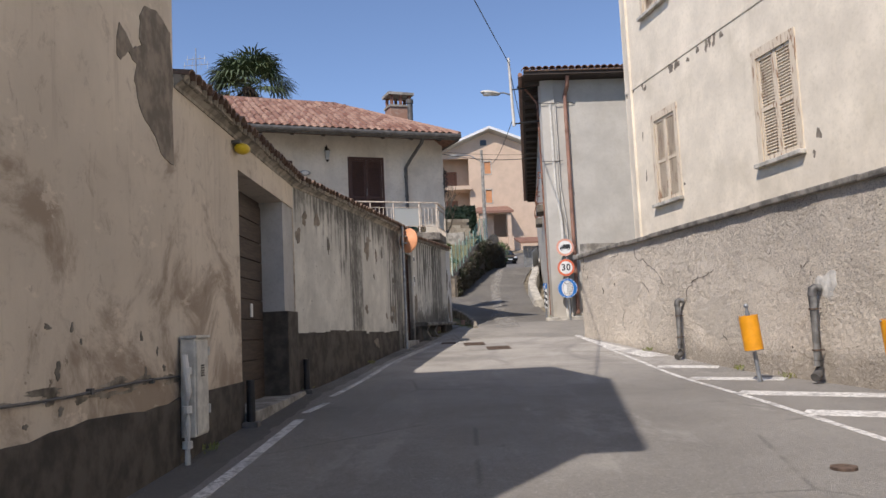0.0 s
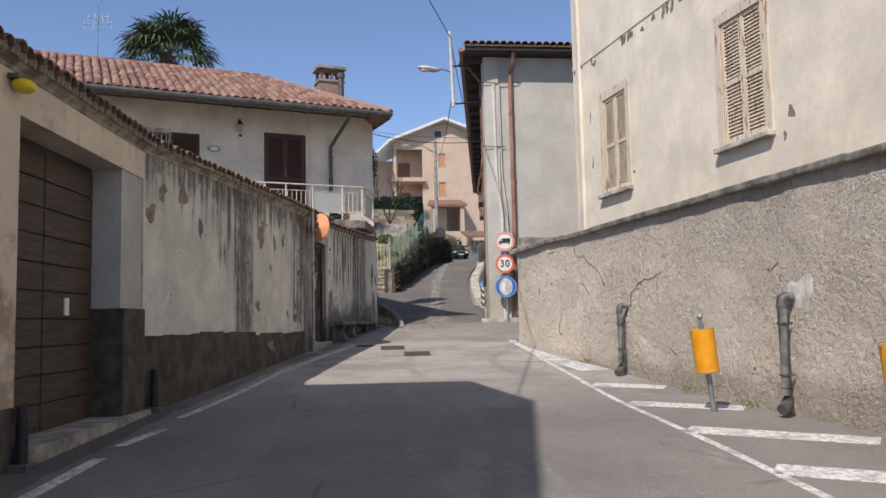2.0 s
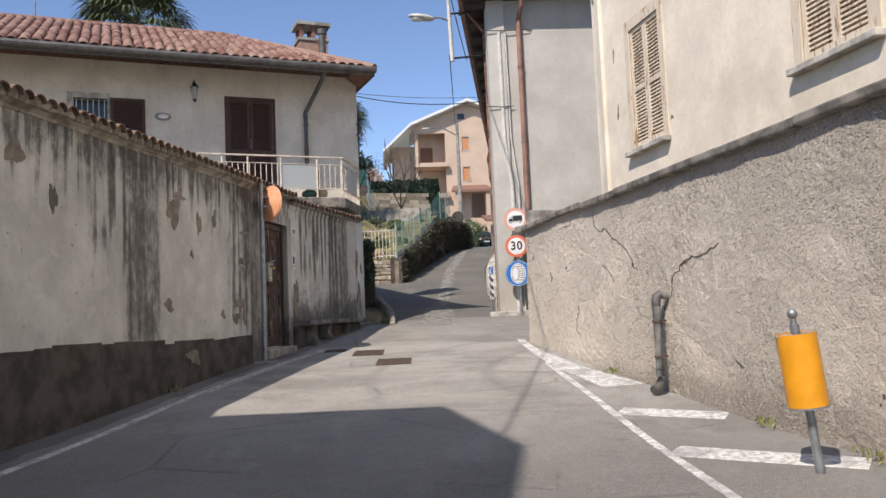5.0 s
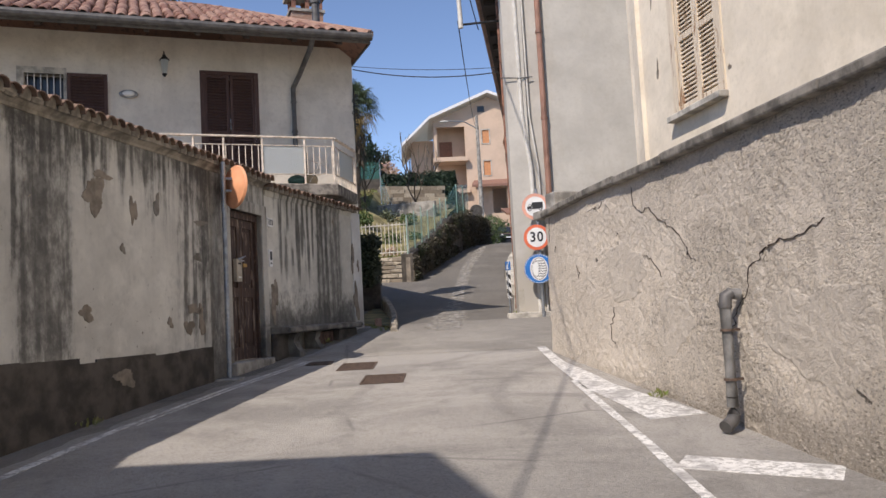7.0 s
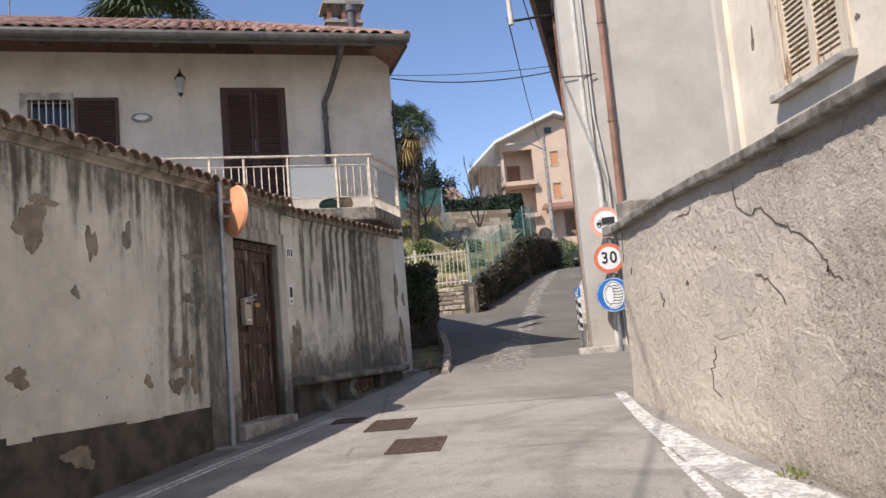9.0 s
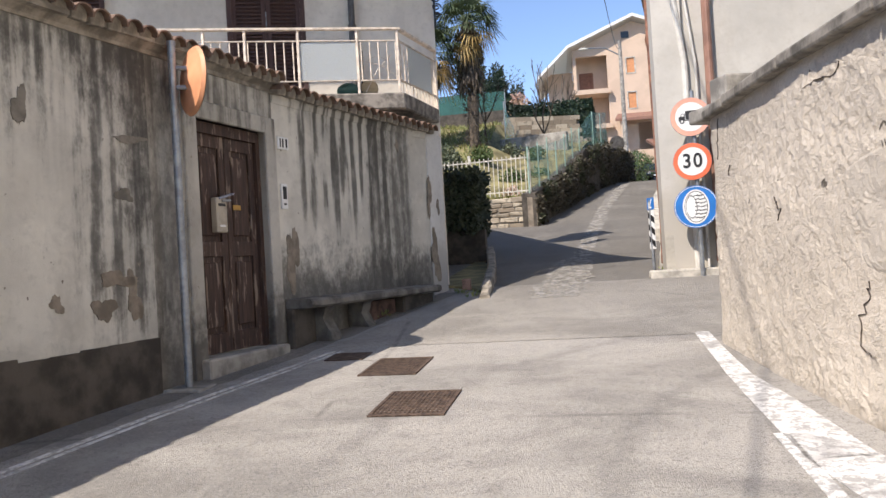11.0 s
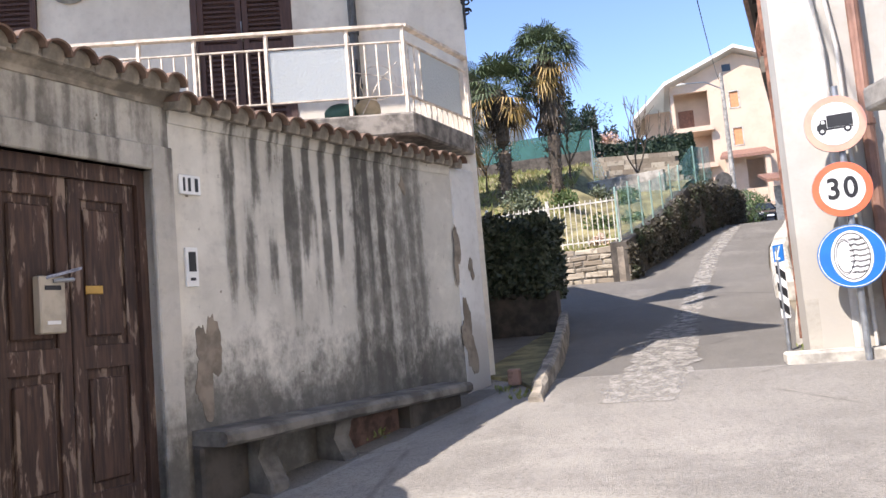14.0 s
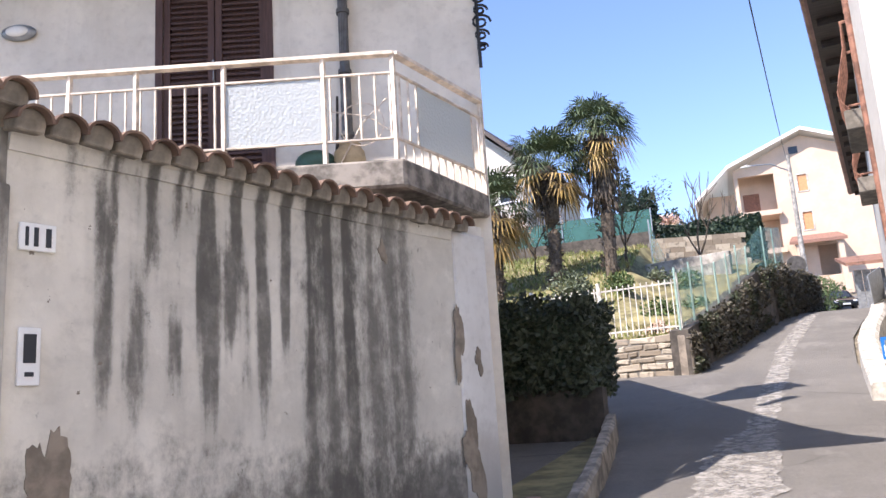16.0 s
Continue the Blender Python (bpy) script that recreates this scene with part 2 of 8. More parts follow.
def asphalt_shader(name="asphalt", tone=1.0):
    s = Shader(name, 0.9)
    split = s.node("ShaderNodeSeparateXYZ")
    s.put(split.inputs[0], s.co)
    x, y = split.outputs[0], split.outputs[1]
    v = s.mix(s.span(s.noise(0.45, 6), 0.32, 0.7), (0.215, 0.202, 0.184), (0.31, 0.293, 0.266))
    v = s.mix(s.span(s.noise(1.0, 5, (1.4, 0.25, 1)), 0.5, 0.75, 0, 0.5), v, (0.37, 0.35, 0.318))
    # chippings laid bare by turning wheels at the junction
    bare = s.calc("MULTIPLY", s.zone(y, 13.5, 22.5, 2.5), s.span(s.noise(0.7, 6, (0.8, 1.2, 1), 0.65, 0.6), 0.36, 0.62, 0.25, 1.0))
    v = s.mix(s.calc("MULTIPLY", bare, 0.85), v, (0.52, 0.49, 0.445))
    # shaded stretch before the junction, darkened by blotches in the colour
    v = s.mix(s.calc("MULTIPLY", s.zone(y, -30, 12.5, 2.0), s.span(s.noise(0.6, 5, (1.0, 0.5, 1)), 0.4, 0.65, 0, 0.3)), v, (0.17, 0.16, 0.148))
    # curved tyre tracks: dark arcs round a point beside the road
    d = s.calc("SQRT", s.calc("ADD", s.calc("POWER", s.calc("SUBTRACT", x, 6.2), 2.0), s.calc("POWER", s.calc("SUBTRACT", y, 16.2), 2.0)))
    d = s.calc("ADD", d, s.calc("MULTIPLY", s.noise(1.2, 4), 0.35))
    arcs = s.calc("MAXIMUM", s.zone(d, 3.98, 4.1, 0.09), s.zone(d, 5.5, 5.62, 0.1))
    arcs = s.calc("MULTIPLY", s.calc("MULTIPLY", arcs, s.zone(y, 14.5, 20.5, 1.2)), s.span(s.noise(5, 5), 0.3, 0.6, 0.1, 0.5))
    v = s.mix(arcs, v, (0.17, 0.16, 0.148))
    v = s.mix(s.span(s.noise(160, 2), 0.42, 0.75, 0, 0.75), v, (0.155, 0.148, 0.138))
    v = s.mix(s.span(s.cells(95), 0.0, 0.35, 0.6, 0.0), v, (0.52, 0.495, 0.45))
    seam = s.calc("MULTIPLY", s.span(s.cells(0.35, "DISTANCE_TO_EDGE"), 0.0, 0.012, 1, 0), s.span(s.noise(0.8, 3), 0.48, 0.6))
    v = s.mix(s.calc("MULTIPLY", seam, 0.4), v, (0.045, 0.045, 0.045))
    v = s.mix(s.span(s.noise(40, 4, None, 0.8), 0.5, 0.64, 0, 0.6), v, (0.14, 0.133, 0.122))
    v = s.mix(s.span(s.noise(26, 5, None, 0.85), 0.54, 0.68, 0, 0.55), v, (0.5, 0.475, 0.43))
    v = s.mix(s.span(s.noise(3.2, 6, None, 0.7), 0.52, 0.72, 0, 0.35), v, (0.16, 0.152, 0.14))
    v = s.mix(s.span(s.noise(1.1, 6, (1, 0.35, 1), 0.7), 0.56, 0.66, 0, 0.35), v, (0.42, 0.4, 0.365))
    if tone < 1:
        dim = s.node("ShaderNodeMix", data_type="RGBA")
        dim.blend_type = "MULTIPLY"
        s.put(dim.inputs[0], 1.0), s.put(dim.inputs[6], v), s.put(dim.inputs[7], (tone, tone * 0.99, tone * 0.97))
        v = dim.outputs[2]
    s.colour(v).bump(s.noise(48, 4, None, 0.8), 0.9, 0.016).bump(s.noise(2.0, 4), 0.2, 0.03)
    return s.m


def paint_shader():
    s = Shader("road_paint", 0.75)
    worn = s.span(s.noise(18, 6, None, 0.75), 0.47, 0.56)
    v = s.mix(worn, (0.74, 0.73, 0.7), (0.4, 0.39, 0.37))
    v = s.mix(s.span(s.noise(3, 4), 0.45, 0.7, 0, 0.75), v, (0.27, 0.26, 0.25))
    s.colour(v).bump(s.noise(60, 3), 0.6, 0.008)
    return s.m


def wood_shader(name, a, b, stretch=(14, 14, 1.2), flake=None):
    s = Shader(name, 0.7)
    v = s.mix(s.span(s.noise(3, 6, stretch), 0.35, 0.7), a, b)
    if flake:
        v = s.mix(s.span(s.noise(1.6, 6, (9, 9, 1.6), 0.65, 0.5), 0.55, 0.62), v, flake)
    s.colour(v).bump(s.noise(4, 5, stretch), 0.4, 0.006)
    return s.m


def leaf_shader(name, a, b, c):
    s = Shader(name, 0.55)
    r = s.node("ShaderNodeNewGeometry").outputs["Random Per Island"]
    v = s.mix(r, a, b)
    v = s.mix(s.span(s.noise(1.4, 4), 0.5, 0.7), v, c)
    s.colour(v)
    return s.m


def net_shader(name, c, clear):
    s = Shader(name, 0.6)
    s.colour(s.mix(s.noise(3, 4), c, tuple(x * 1.6 for x in c)))
    gap = s.node("ShaderNodeBsdfTransparent")
    join = s.node("ShaderNodeMixShader")
    s.put(join.inputs[0], s.span(s.noise(2.0, 3), 0.3, 0.7, clear - 0.12, clear + 0.12))
    s.put(join.inputs[1], s.b.outputs[0]), s.put(join.inputs[2], gap.outputs[0])
    s.put(s.t.nodes["Material Output"].inputs[0], join.outputs[0])
    return s.m


def worn_shader():
    """Stony wear that breaks up into the asphalt round it."""
    s = Shader("worn_pale_asphalt", 0.95)
    v = s.mix(s.span(s.noise(30, 5, None, 0.7), 0.35, 0.65), (0.22, 0.208, 0.188), (0.4, 0.38, 0.345))
    s.colour(v).bump(s.noise(60, 4), 0.4, 0.006)
    gap = s.node("ShaderNodeBsdfTransparent")
    join = s.node("ShaderNodeMixShader")
    s.put(join.inputs[0], s.span(s.noise(6.0, 9, (1.3, 0.9, 1), 0.75, 0.2), 0.36, 0.72))
    s.put(join.inputs[1], s.b.outputs[0]), s.put(join.inputs[2], gap.outputs[0])
    s.put(s.t.nodes["Material Output"].inputs[0], join.outputs[0])
    return s.m


def frosted_glass():
    s = Shader("frosted_glass", 0.35)
    s.colour((0.62, 0.66, 0.66))
    s.b.inputs["Transmission Weight"].default_value = 0.45
    s.bump(s.cells(40), 0.6, 0.006)
    return s.m


ASPHALT, ASPHALT_OLD, PAINT = asphalt_shader(), asphalt_shader("older_asphalt", 0.92), paint_shader()
ASPHALT_DARK = asphalt_shader("lane_asphalt", 0.63)
WALL_L = streaked_wall("left_wall_plaster", (-2.42, 12.2), (-1.17, 18.4), (0.66, 0.635, 0.565), (0.062, 0.058, 0.052),
                       [(2.2, 3.0, 2.3, 0.95, 0.25, 0.35), (2.85, 3.65, 1.2, 1.0, 0.18, 0.72), (0.0, 0.35, 2.6, 0.7, 0.15, 0.3), (1.2, 2.3, 2.95, 0.8, 0.3, 0.3), (3.6, 4.3, 3.05, 0.85, 0.3, 0.4),
                        (5.5, 6.5, 1.5, 0.92, 0.25, 0.5), (6.0, 6.6, 2.2, 1.0, 0.15, 0.8), (4.8, 5.6, 2.7, 0.6, 0.3, 0.3), (0.0, 6.6, 3.35, 1.0, 0.1, 0.7)], 1.15, 0.72)
WALL_D = streaked_wall("door_wall_plaster", (-1.17, 18.4), (-0.85, 20.2), (0.5, 0.475, 0.42), (0.09, 0.083, 0.072), [(-0.2, 2.2, 3.15, 0.85, 0.3, 0.5), (-0.3, 0.45, 1.4, 0.9, 0.2, 0.75)], 1.5)
WALL_S = streaked_wall("bench_wall_plaster", (-0.85, 20.2), (0.17, 23.85), (0.66, 0.63, 0.555), (0.085, 0.08, 0.07),
                       [(0.42, 2.3, 2.4, 0.95, 0.08, 0.08), (0.05, 0.5, 3.2, 0.6, 0.2, 0.3), (0.42, 2.35, 3.0, 0.75, 0.1, 0.4), (1.75, 2.3, 1.6, 0.95, 0.12, 0.7), (2.2, 2.9, 1.45, 0.9, 0.2, 0.75)], 1.95, 0.8, 7.5, 0.19)
TALL_L = blotched_plaster("tall_house_plaster", (0.64, 0.555, 0.445), (0.25, 0.18, 0.125))
PLINTH = plain("plinth_render", (0.085, 0.073, 0.06), 0.95, vary=0.45, scale=4, bump=0.5, grain=50)
BARE = plain("bare_render", (0.25, 0.21, 0.165), 0.95, vary=0.35, scale=6, bump=0.5)
BARE_DARK = plain("dark_bare_render", (0.2, 0.18, 0.15), 0.95, vary=0.35, scale=6, bump=0.5)
ROUGH = roughcast("roughcast_render", (0.64, 0.572, 0.48), (0.265, 0.228, 0.185))
SMOOTH = roughcast("smooth_repair", (0.545, 0.49, 0.415), (0.3, 0.26, 0.215), 0.45)
CREAM = stained_plaster("cream_paint", (0.83, 0.74, 0.6), (0.55, 0.48, 0.36), (0.6, 0.54, 0.44), 0.2, 0.78, 2.0)
GREYWALL = stained_plaster("pale_grey_plaster", (0.53, 0.508, 0.462), (0.4, 0.37, 0.32), (0.5, 0.46, 0.4), 0.3, 0.76, 2.0, 2.2)
HOUSEWALL = stained_plaster("house_plaster", (0.75, 0.695, 0.605), (0.46, 0.41, 0.35), (0.42, 0.37, 0.31), 0.3, 0.78, 3.0)
PEACH = plain("peach_paint", (0.59, 0.445, 0.335), 0.9, vary=0.08, scale=0.8)
TILE = random_tint("terracotta", (0.19, 0.085, 0.058), (0.37, 0.23, 0.17), (0.1, 0.065, 0.05), 0.85)
TILE_J = random_tint("terracotta_field", (0.19, 0.085, 0.058), (0.37, 0.23, 0.17), (0.1, 0.065, 0.05), 0.85, island=True)
TILE_OLD = random_tint("mossy_terracotta", (0.13, 0.08, 0.058), (0.22, 0.145, 0.105), (0.06, 0.052, 0.043), 0.9)
MORTAR = plain("old_mortar", (0.3, 0.265, 0.215), 0.95, vary=0.5, scale=5, bump=0.6, grain=30)
COPING = plain("lichened_coping", (0.23, 0.21, 0.18), 0.95, vary=0.55, scale=5, bump=0.8, grain=28)
CONCRETE = plain("weathered_concrete", (0.33, 0.31, 0.275), 0.95, vary=0.45, scale=4, bump=0.6, grain=35)
PALE_STONE = plain("pale_stone", (0.5, 0.47, 0.41), 0.9, vary=0.4, scale=5, bump=0.6, grain=30)
STONE = random_tint("rubble_stone", (0.2, 0.16, 0.115), (0.46, 0.4, 0.31), (0.16, 0.135, 0.1), 0.9, 0.8)
BENCHSTONE = plain("sooty_bench_stone", (0.17, 0.158, 0.138), 0.95, vary=0.5, scale=4, bump=0.6, grain=35)
FENCEPAINT = plain("aged_fence_paint", (0.6, 0.57, 0.5), 0.6, vary=0.35, scale=7)
GATEWOOD = wood_shader("gate_wood", (0.045, 0.03, 0.022), (0.085, 0.06, 0.043), (1.0, 1.0, 12))
DOORWOOD = wood_shader("door_wood", (0.035, 0.02, 0.015), (0.085, 0.046, 0.032), flake=(0.23, 0.17, 0.13))
BROWN = wood_shader("brown_shutter", (0.06, 0.03, 0.025), (0.1, 0.052, 0.042))
BEIGE = wood_shader("beige_shutter", (0.64, 0.54, 0.41), (0.74, 0.64, 0.5), flake=(0.33, 0.2, 0.12))
DARKWOOD = wood_shader("eave_boards", (0.045, 0.034, 0.028), (0.08, 0.06, 0.05), (1, 9, 9))
RUST = plain("rusty_paint", (0.27, 0.13, 0.085), 0.8, vary=0.5, scale=12)
COPPER = plain("brown_downpipe", (0.33, 0.18, 0.13), 0.5, 0.2, vary=0.3, scale=3)
DARKPIPE = plain("dark_downpipe", (0.11, 0.105, 0.1), 0.5, 0.1, vary=0.35, scale=8)
GREYPIPE = plain("grey_plastic_pipe", (0.19, 0.187, 0.178), 0.5, vary=0.35, scale=8)
WHITEPIPE = plain("white_conduit", (0.62, 0.6, 0.55), 0.5, vary=0.2, scale=4)
GALV = plain("galvanised_steel", (0.34, 0.36, 0.38), 0.45, 0.6, vary=0.25, scale=9)
IRON = plain("rusted_iron", (0.15, 0.105, 0.08), 0.75, 0.4, vary=0.45, scale=20)
DARK = plain("dark_metal", (0.03, 0.03, 0.032), 0.5, 0.3, vary=0.3)
ORANGE = plain("orange_plastic", (0.85, 0.36, 0.015), 0.45, vary=0.12, scale=5, bump=0.05)
MIRRORBACK = plain("orange_mirror_back", (0.78, 0.36, 0.19), 0.5, vary=0.15, scale=3, bump=0.05)
YELLOW = plain("yellow_lamp_glass", (0.7, 0.5, 0.02), 0.35, vary=0.2)
WHITE = plain("white_enamel", (0.78, 0.78, 0.76), 0.4, vary=0.08)
RAILPAINT = plain("cream_rail_paint", (0.68, 0.585, 0.485), 0.55, vary=0.3, scale=9)
SIGNRED = plain("sign_red", (0.72, 0.16, 0.07), 0.35, vary=0.1, bump=0.02)
FADEDRED = plain("faded_sign_red", (0.74, 0.37, 0.27), 0.4, vary=0.12, bump=0.02)
SIGNBLUE = plain("sign_blue", (0.02, 0.17, 0.52), 0.35, vary=0.1, bump=0.02)
BLACK = plain("black_ink", (0.02, 0.02, 0.022), 0.5, vary=0.2, bump=0.02)
GREYBOX = plain("grey_meter_box", (0.6, 0.58, 0.52), 0.6, vary=0.2, scale=9)
GLASS = Shader("window_glass", 0.08).colour((0.03, 0.035, 0.04)).m
FROST = frosted_glass()
HEDGE = leaf_shader("ivy_leaf", (0.045, 0.06, 0.035), (0.085, 0.105, 0.06), (0.035, 0.045, 0.028))
BUSH = leaf_shader("bush_leaf", (0.06, 0.1, 0.03), (0.12, 0.17, 0.055), (0.05, 0.075, 0.025))
OLIVE = leaf_shader("olive_leaf", (0.1, 0.12, 0.07), (0.17, 0.2, 0.12), (0.06, 0.08, 0.045))
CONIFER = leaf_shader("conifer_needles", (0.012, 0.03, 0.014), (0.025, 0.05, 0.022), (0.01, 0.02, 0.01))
BLOSSOM = leaf_shader("pink_blossom", (0.55, 0.32, 0.25), (0.62, 0.5, 0.38), (0.2, 0.14, 0.06))
PALM = leaf_shader("palm_leaf", (0.045, 0.07, 0.03), (0.1, 0.13, 0.055), (0.035, 0.05, 0.022))
PALM_DRY = leaf_shader("dry_palm_leaf", (0.3, 0.19, 0.06), (0.42, 0.28, 0.08), (0.18, 0.12, 0.05))
BARK = plain("bark", (0.12, 0.095, 0.07), 0.95, vary=0.5, scale=12, bump=0.8, grain=25)
GRASS = leaf_shader("grass_blade", (0.14, 0.18, 0.045), (0.24, 0.25, 0.08), (0.3, 0.25, 0.11))
SOIL = plain("grassy_soil", (0.24, 0.21, 0.1), 0.95, vary=0.5, scale=2.5, bump=0.6, grain=20)
EARTH = plain("dry_ground", (0.2, 0.17, 0.12), 0.95, vary=0.4, scale=1.5, bump=0.5, grain=20)
GREENNET = net_shader("green_fence_net", (0.2, 0.42, 0.36), 0.78)
DARKNET = net_shader("dark_green_screen", (0.015, 0.085, 0.075), 0.2)
CARPAINT = plain("black_car_paint", (0.015, 0.017, 0.022), 0.2, 0.3, vary=0.1, bump=0.0)
WORN = worn_shader()


# ---- building blocks ----
def ground_z(y):
    ys = (-60, -30, 0, 4.6, 9.3, 12, 13.6, 17.7, 20, 23.8, 28.9, 35.2, 45, 47, 52, 56.5, 80, 88, 130, 400)
    zs = (-0.6, -0.16, 0.06, 0.2, 0.36, 0.44, 0.53, 0.85, 0.99, 1.4, 1.78, 2.66, 4.4, 4.7, 5.05, 5.35, 7.4, 9.5, 13, 17)
    return float(np.interp(y, ys, zs))


def thing(name, loc, label, category, group="", kind=""):
    ob = new(name)
    ob.location = loc
    ob.empty_display_size = 0.2
    return tagged(ob, label, category, group, kind)


def mesh_of(name, bm, material, smooth=False):
    me = bpy.data.meshes.new(name)
    bmesh.ops.recalc_face_normals(bm, faces=bm.faces)
    bm.to_mesh(me)
    bm.free()
    me.materials.append(material)
    if smooth:
        me.polygons.foreach_set("use_smooth", [True] * len(me.polygons))
        me.set_sharp_from_angle(angle=radians(40))
    return me


def part(name, bm, material, parent, label="", smooth=False):
    """One mesh object in world coordinates under a thing (an Empty that is only moved) or under a part (which stands at the origin)."""
    ob = new(name, bm if isinstance(bm, bpy.types.Mesh) else mesh_of(name, bm, material, smooth))
    ob.parent = parent
    if parent.data is None:
        ob.matrix_parent_inverse = Matrix.Translation(-parent.location)
    return tagged(ob, label)


def solo(name, bm, material, label, category="", group="", kind="", smooth=False):
    return tagged(new(name, mesh_of(name, bm, material, smooth)), label, category, group, kind)


def put_piece(name, me, parent, m):
    """A piece that shares its mesh, at the world pose m."""
    ob = new(name, me)
    ob.parent = parent
    if parent.data is None:
        ob.matrix_parent_inverse = Matrix.Translation(-parent.location)
    ob.matrix_basis = m
    return ob


class Frame:
    """A vertical plane over plan points a and b: s metres along, d metres out to the street, z up. side: +1 street to the right of a-b."""

    def __init__(self, a, b, side=1):
        self.a = Vector((*a, 0))
        d = Vector((b[0] - a[0], b[1] - a[1], 0))
        self.len = d.length
        self.u = d.normalized()
        self.n = Vector((self.u.y, -self.u.x, 0)) * side

    def at(self, s, d, z):
        return self.a + self.u * s + self.n * d + Vector((0, 0, z))

    def s_of(self, y):
        return (y - self.a.y) / self.u.y

    def stand(self, s, d, z):
        m = Matrix((self.u, self.n, (0, 0, 1))).transposed().to_4x4()
        m.translation = self.at(s, d, z)
        return m


def add_box(bm, p):
    """Eight corners: the lower four round, then the upper four."""
    v = [bm.verts.new(q) for q in p]
    for f in ((0, 1, 2, 3), (7, 6, 5, 4), (0, 4, 5, 1), (1, 5, 6, 2), (2, 6, 7, 3), (3, 7, 4, 0)):
        bm.faces.new([v[i] for i in f])
    return v


def fbox(bm, fr, s0, s1, d0, d1, z0, z1):
    return add_box(bm, [fr.at(s, d, z) for z in (z0, z1) for s, d in ((s0, d0), (s1, d0), (s1, d1), (s0, d1))])


def box(bm, x0, x1, y0, y1, z0, z1):
    return add_box(bm, [(x, y, z) for z in (z0, z1) for x, y in ((x0, y0), (x1, y0), (x1, y1), (x0, y1))])


def soften(bm, w=0.008, seg=1):
    bmesh.ops.bevel(bm, geom=list(bm.edges), offset=w, segments=seg, affect="EDGES", profile=0.5)
    return bm


def pierced(bm, fr, s0, s1, z0, z1, d0, d1, holes):
    """A wall slab with rectangular openings (s0, s1, z0, z1) right through it."""
    cuts = sorted({s0, s1, *[h[0] for h in holes], *[h[1] for h in holes]})
    for a, b in zip(cuts, cuts[1:]):
        level = z0
        for h in sorted((h for h in holes if h[0] <= a + 1e-6 and h[1] >= b - 1e-6), key=lambda h: h[2]):
            if h[2] > level:
                fbox(bm, fr, a, b, d0, d1, level, h[2])
            level = h[3]
        if level < z1:
            fbox(bm, fr, a, b, d0, d1, level, z1)
    bmesh.ops.remove_doubles(bm, verts=bm.verts, dist=1e-5)
    seen, twin = {}, []
    for f in bm.faces:
        c = f.calc_center_median()
        k = (round(c.x, 3), round(c.y, 3), round(c.z, 3))
        if k in seen:
            twin += [f, seen[k]]
        seen[k] = f
    bmesh.ops.delete(bm, geom=list(set(twin)), context="FACES_ONLY")
    return bm


def tube(bm, pts, r, seg=10, r2=None):
    """A round bar along points, with ends; the radius goes from r to r2."""
    pts = [Vector(p) for p in pts]
    rings = []
    for i, p in enumerate(pts):
        d = (pts[min(i + 1, len(pts) - 1)] - pts[max(i - 1, 0)]).normalized()
        q = d.to_track_quat("Z", "Y")
        k = r if r2 is None else r + (r2 - r) * i / (len(pts) - 1)
        rings.append([bm.verts.new(p + q @ Vector((k * math.cos(t), k * math.sin(t), 0))) for t in (math.tau * j / seg for j in range(seg))])
    for a, b in zip(rings, rings[1:]):
        for j in range(seg):
            bm.faces.new((a[j], a[(j + 1) % seg], b[(j + 1) % seg], b[j]))
    bm.faces.new(rings[0][::-1]), bm.faces.new(rings[-1])
    return bm


def disc(bm, m, r, d0, d1, seg=40, sx=1.0):
    """A flat round plate in the plane x-z of the pose m, from depth d0 to d1 along y."""
    rings = [[bm.verts.new(m @ Vector((sx * r * math.cos(t), d, r * math.sin(t)))) for t in (math.tau * j / seg for j in range(seg))] for d in (d0, d1)]
    for j in range(seg):
        bm.faces.new((rings[0][j], rings[0][(j + 1) % seg], rings[1][(j + 1) % seg], rings[1][j]))
    bm.faces.new(rings[0]), bm.faces.new(rings[1][::-1])
    return bm


def ring(bm, m, r0, r1, d0, d1, seg=48, sx=1.0):
    a = [[bm.verts.new(m @ Vector((sx * r * math.cos(t), d, r * math.sin(t)))) for t in (math.tau * j / seg for j in range(seg))] for r, d in ((r0, d0), (r1, d0), (r1, d1), (r0, d1))]
    for i in range(4):
        for j in range(seg):
            bm.faces.new((a[i][j], a[i][(j + 1) % seg], a[(i + 1) % 4][(j + 1) % seg], a[(i + 1) % 4][j]))
    return bm


def prism(bm, pts, off):
    """A closed outline pulled by the vector off."""
    a = [bm.verts.new(p) for p in pts]
    b = [bm.verts.new(Vector(p) + Vector(off)) for p in pts]
    n = len(a)
    bm.faces.new(a[::-1]), bm.faces.new(b)
    for i in range(n):
        bm.faces.new((a[i], a[(i + 1) % n], b[(i + 1) % n], b[i]))
    return bm


def flake(fr, s, z, rs, rz, seed, d=0.0, deep=0.006):
    """An irregular place where the render has come away or was mended, a few millimetres thick."""
    rnd = random.Random(seed)
    ph = [rnd.uniform(0, 6.3) for _ in range(5)]
    bm = bmesh.new()
    pts = []
    for i in range(60):
        t = math.tau * i / 60
        k = 1 + 0.24 * math.sin(2 * t + ph[0]) + 0.2 * math.sin(3 * t + ph[1]) + 0.13 * math.sin(5 * t + ph[2]) + 0.22 * noise.noise((2.6 * math.cos(t) + seed, 2.6 * math.sin(t), 3.0)) + rnd.uniform(-0.09, 0.09)
        pts.append(fr.at(s + rs * k * math.cos(t), d + 0.0005, z + rz * k * math.sin(t)))
    return prism(bm, pts, fr.n * deep)


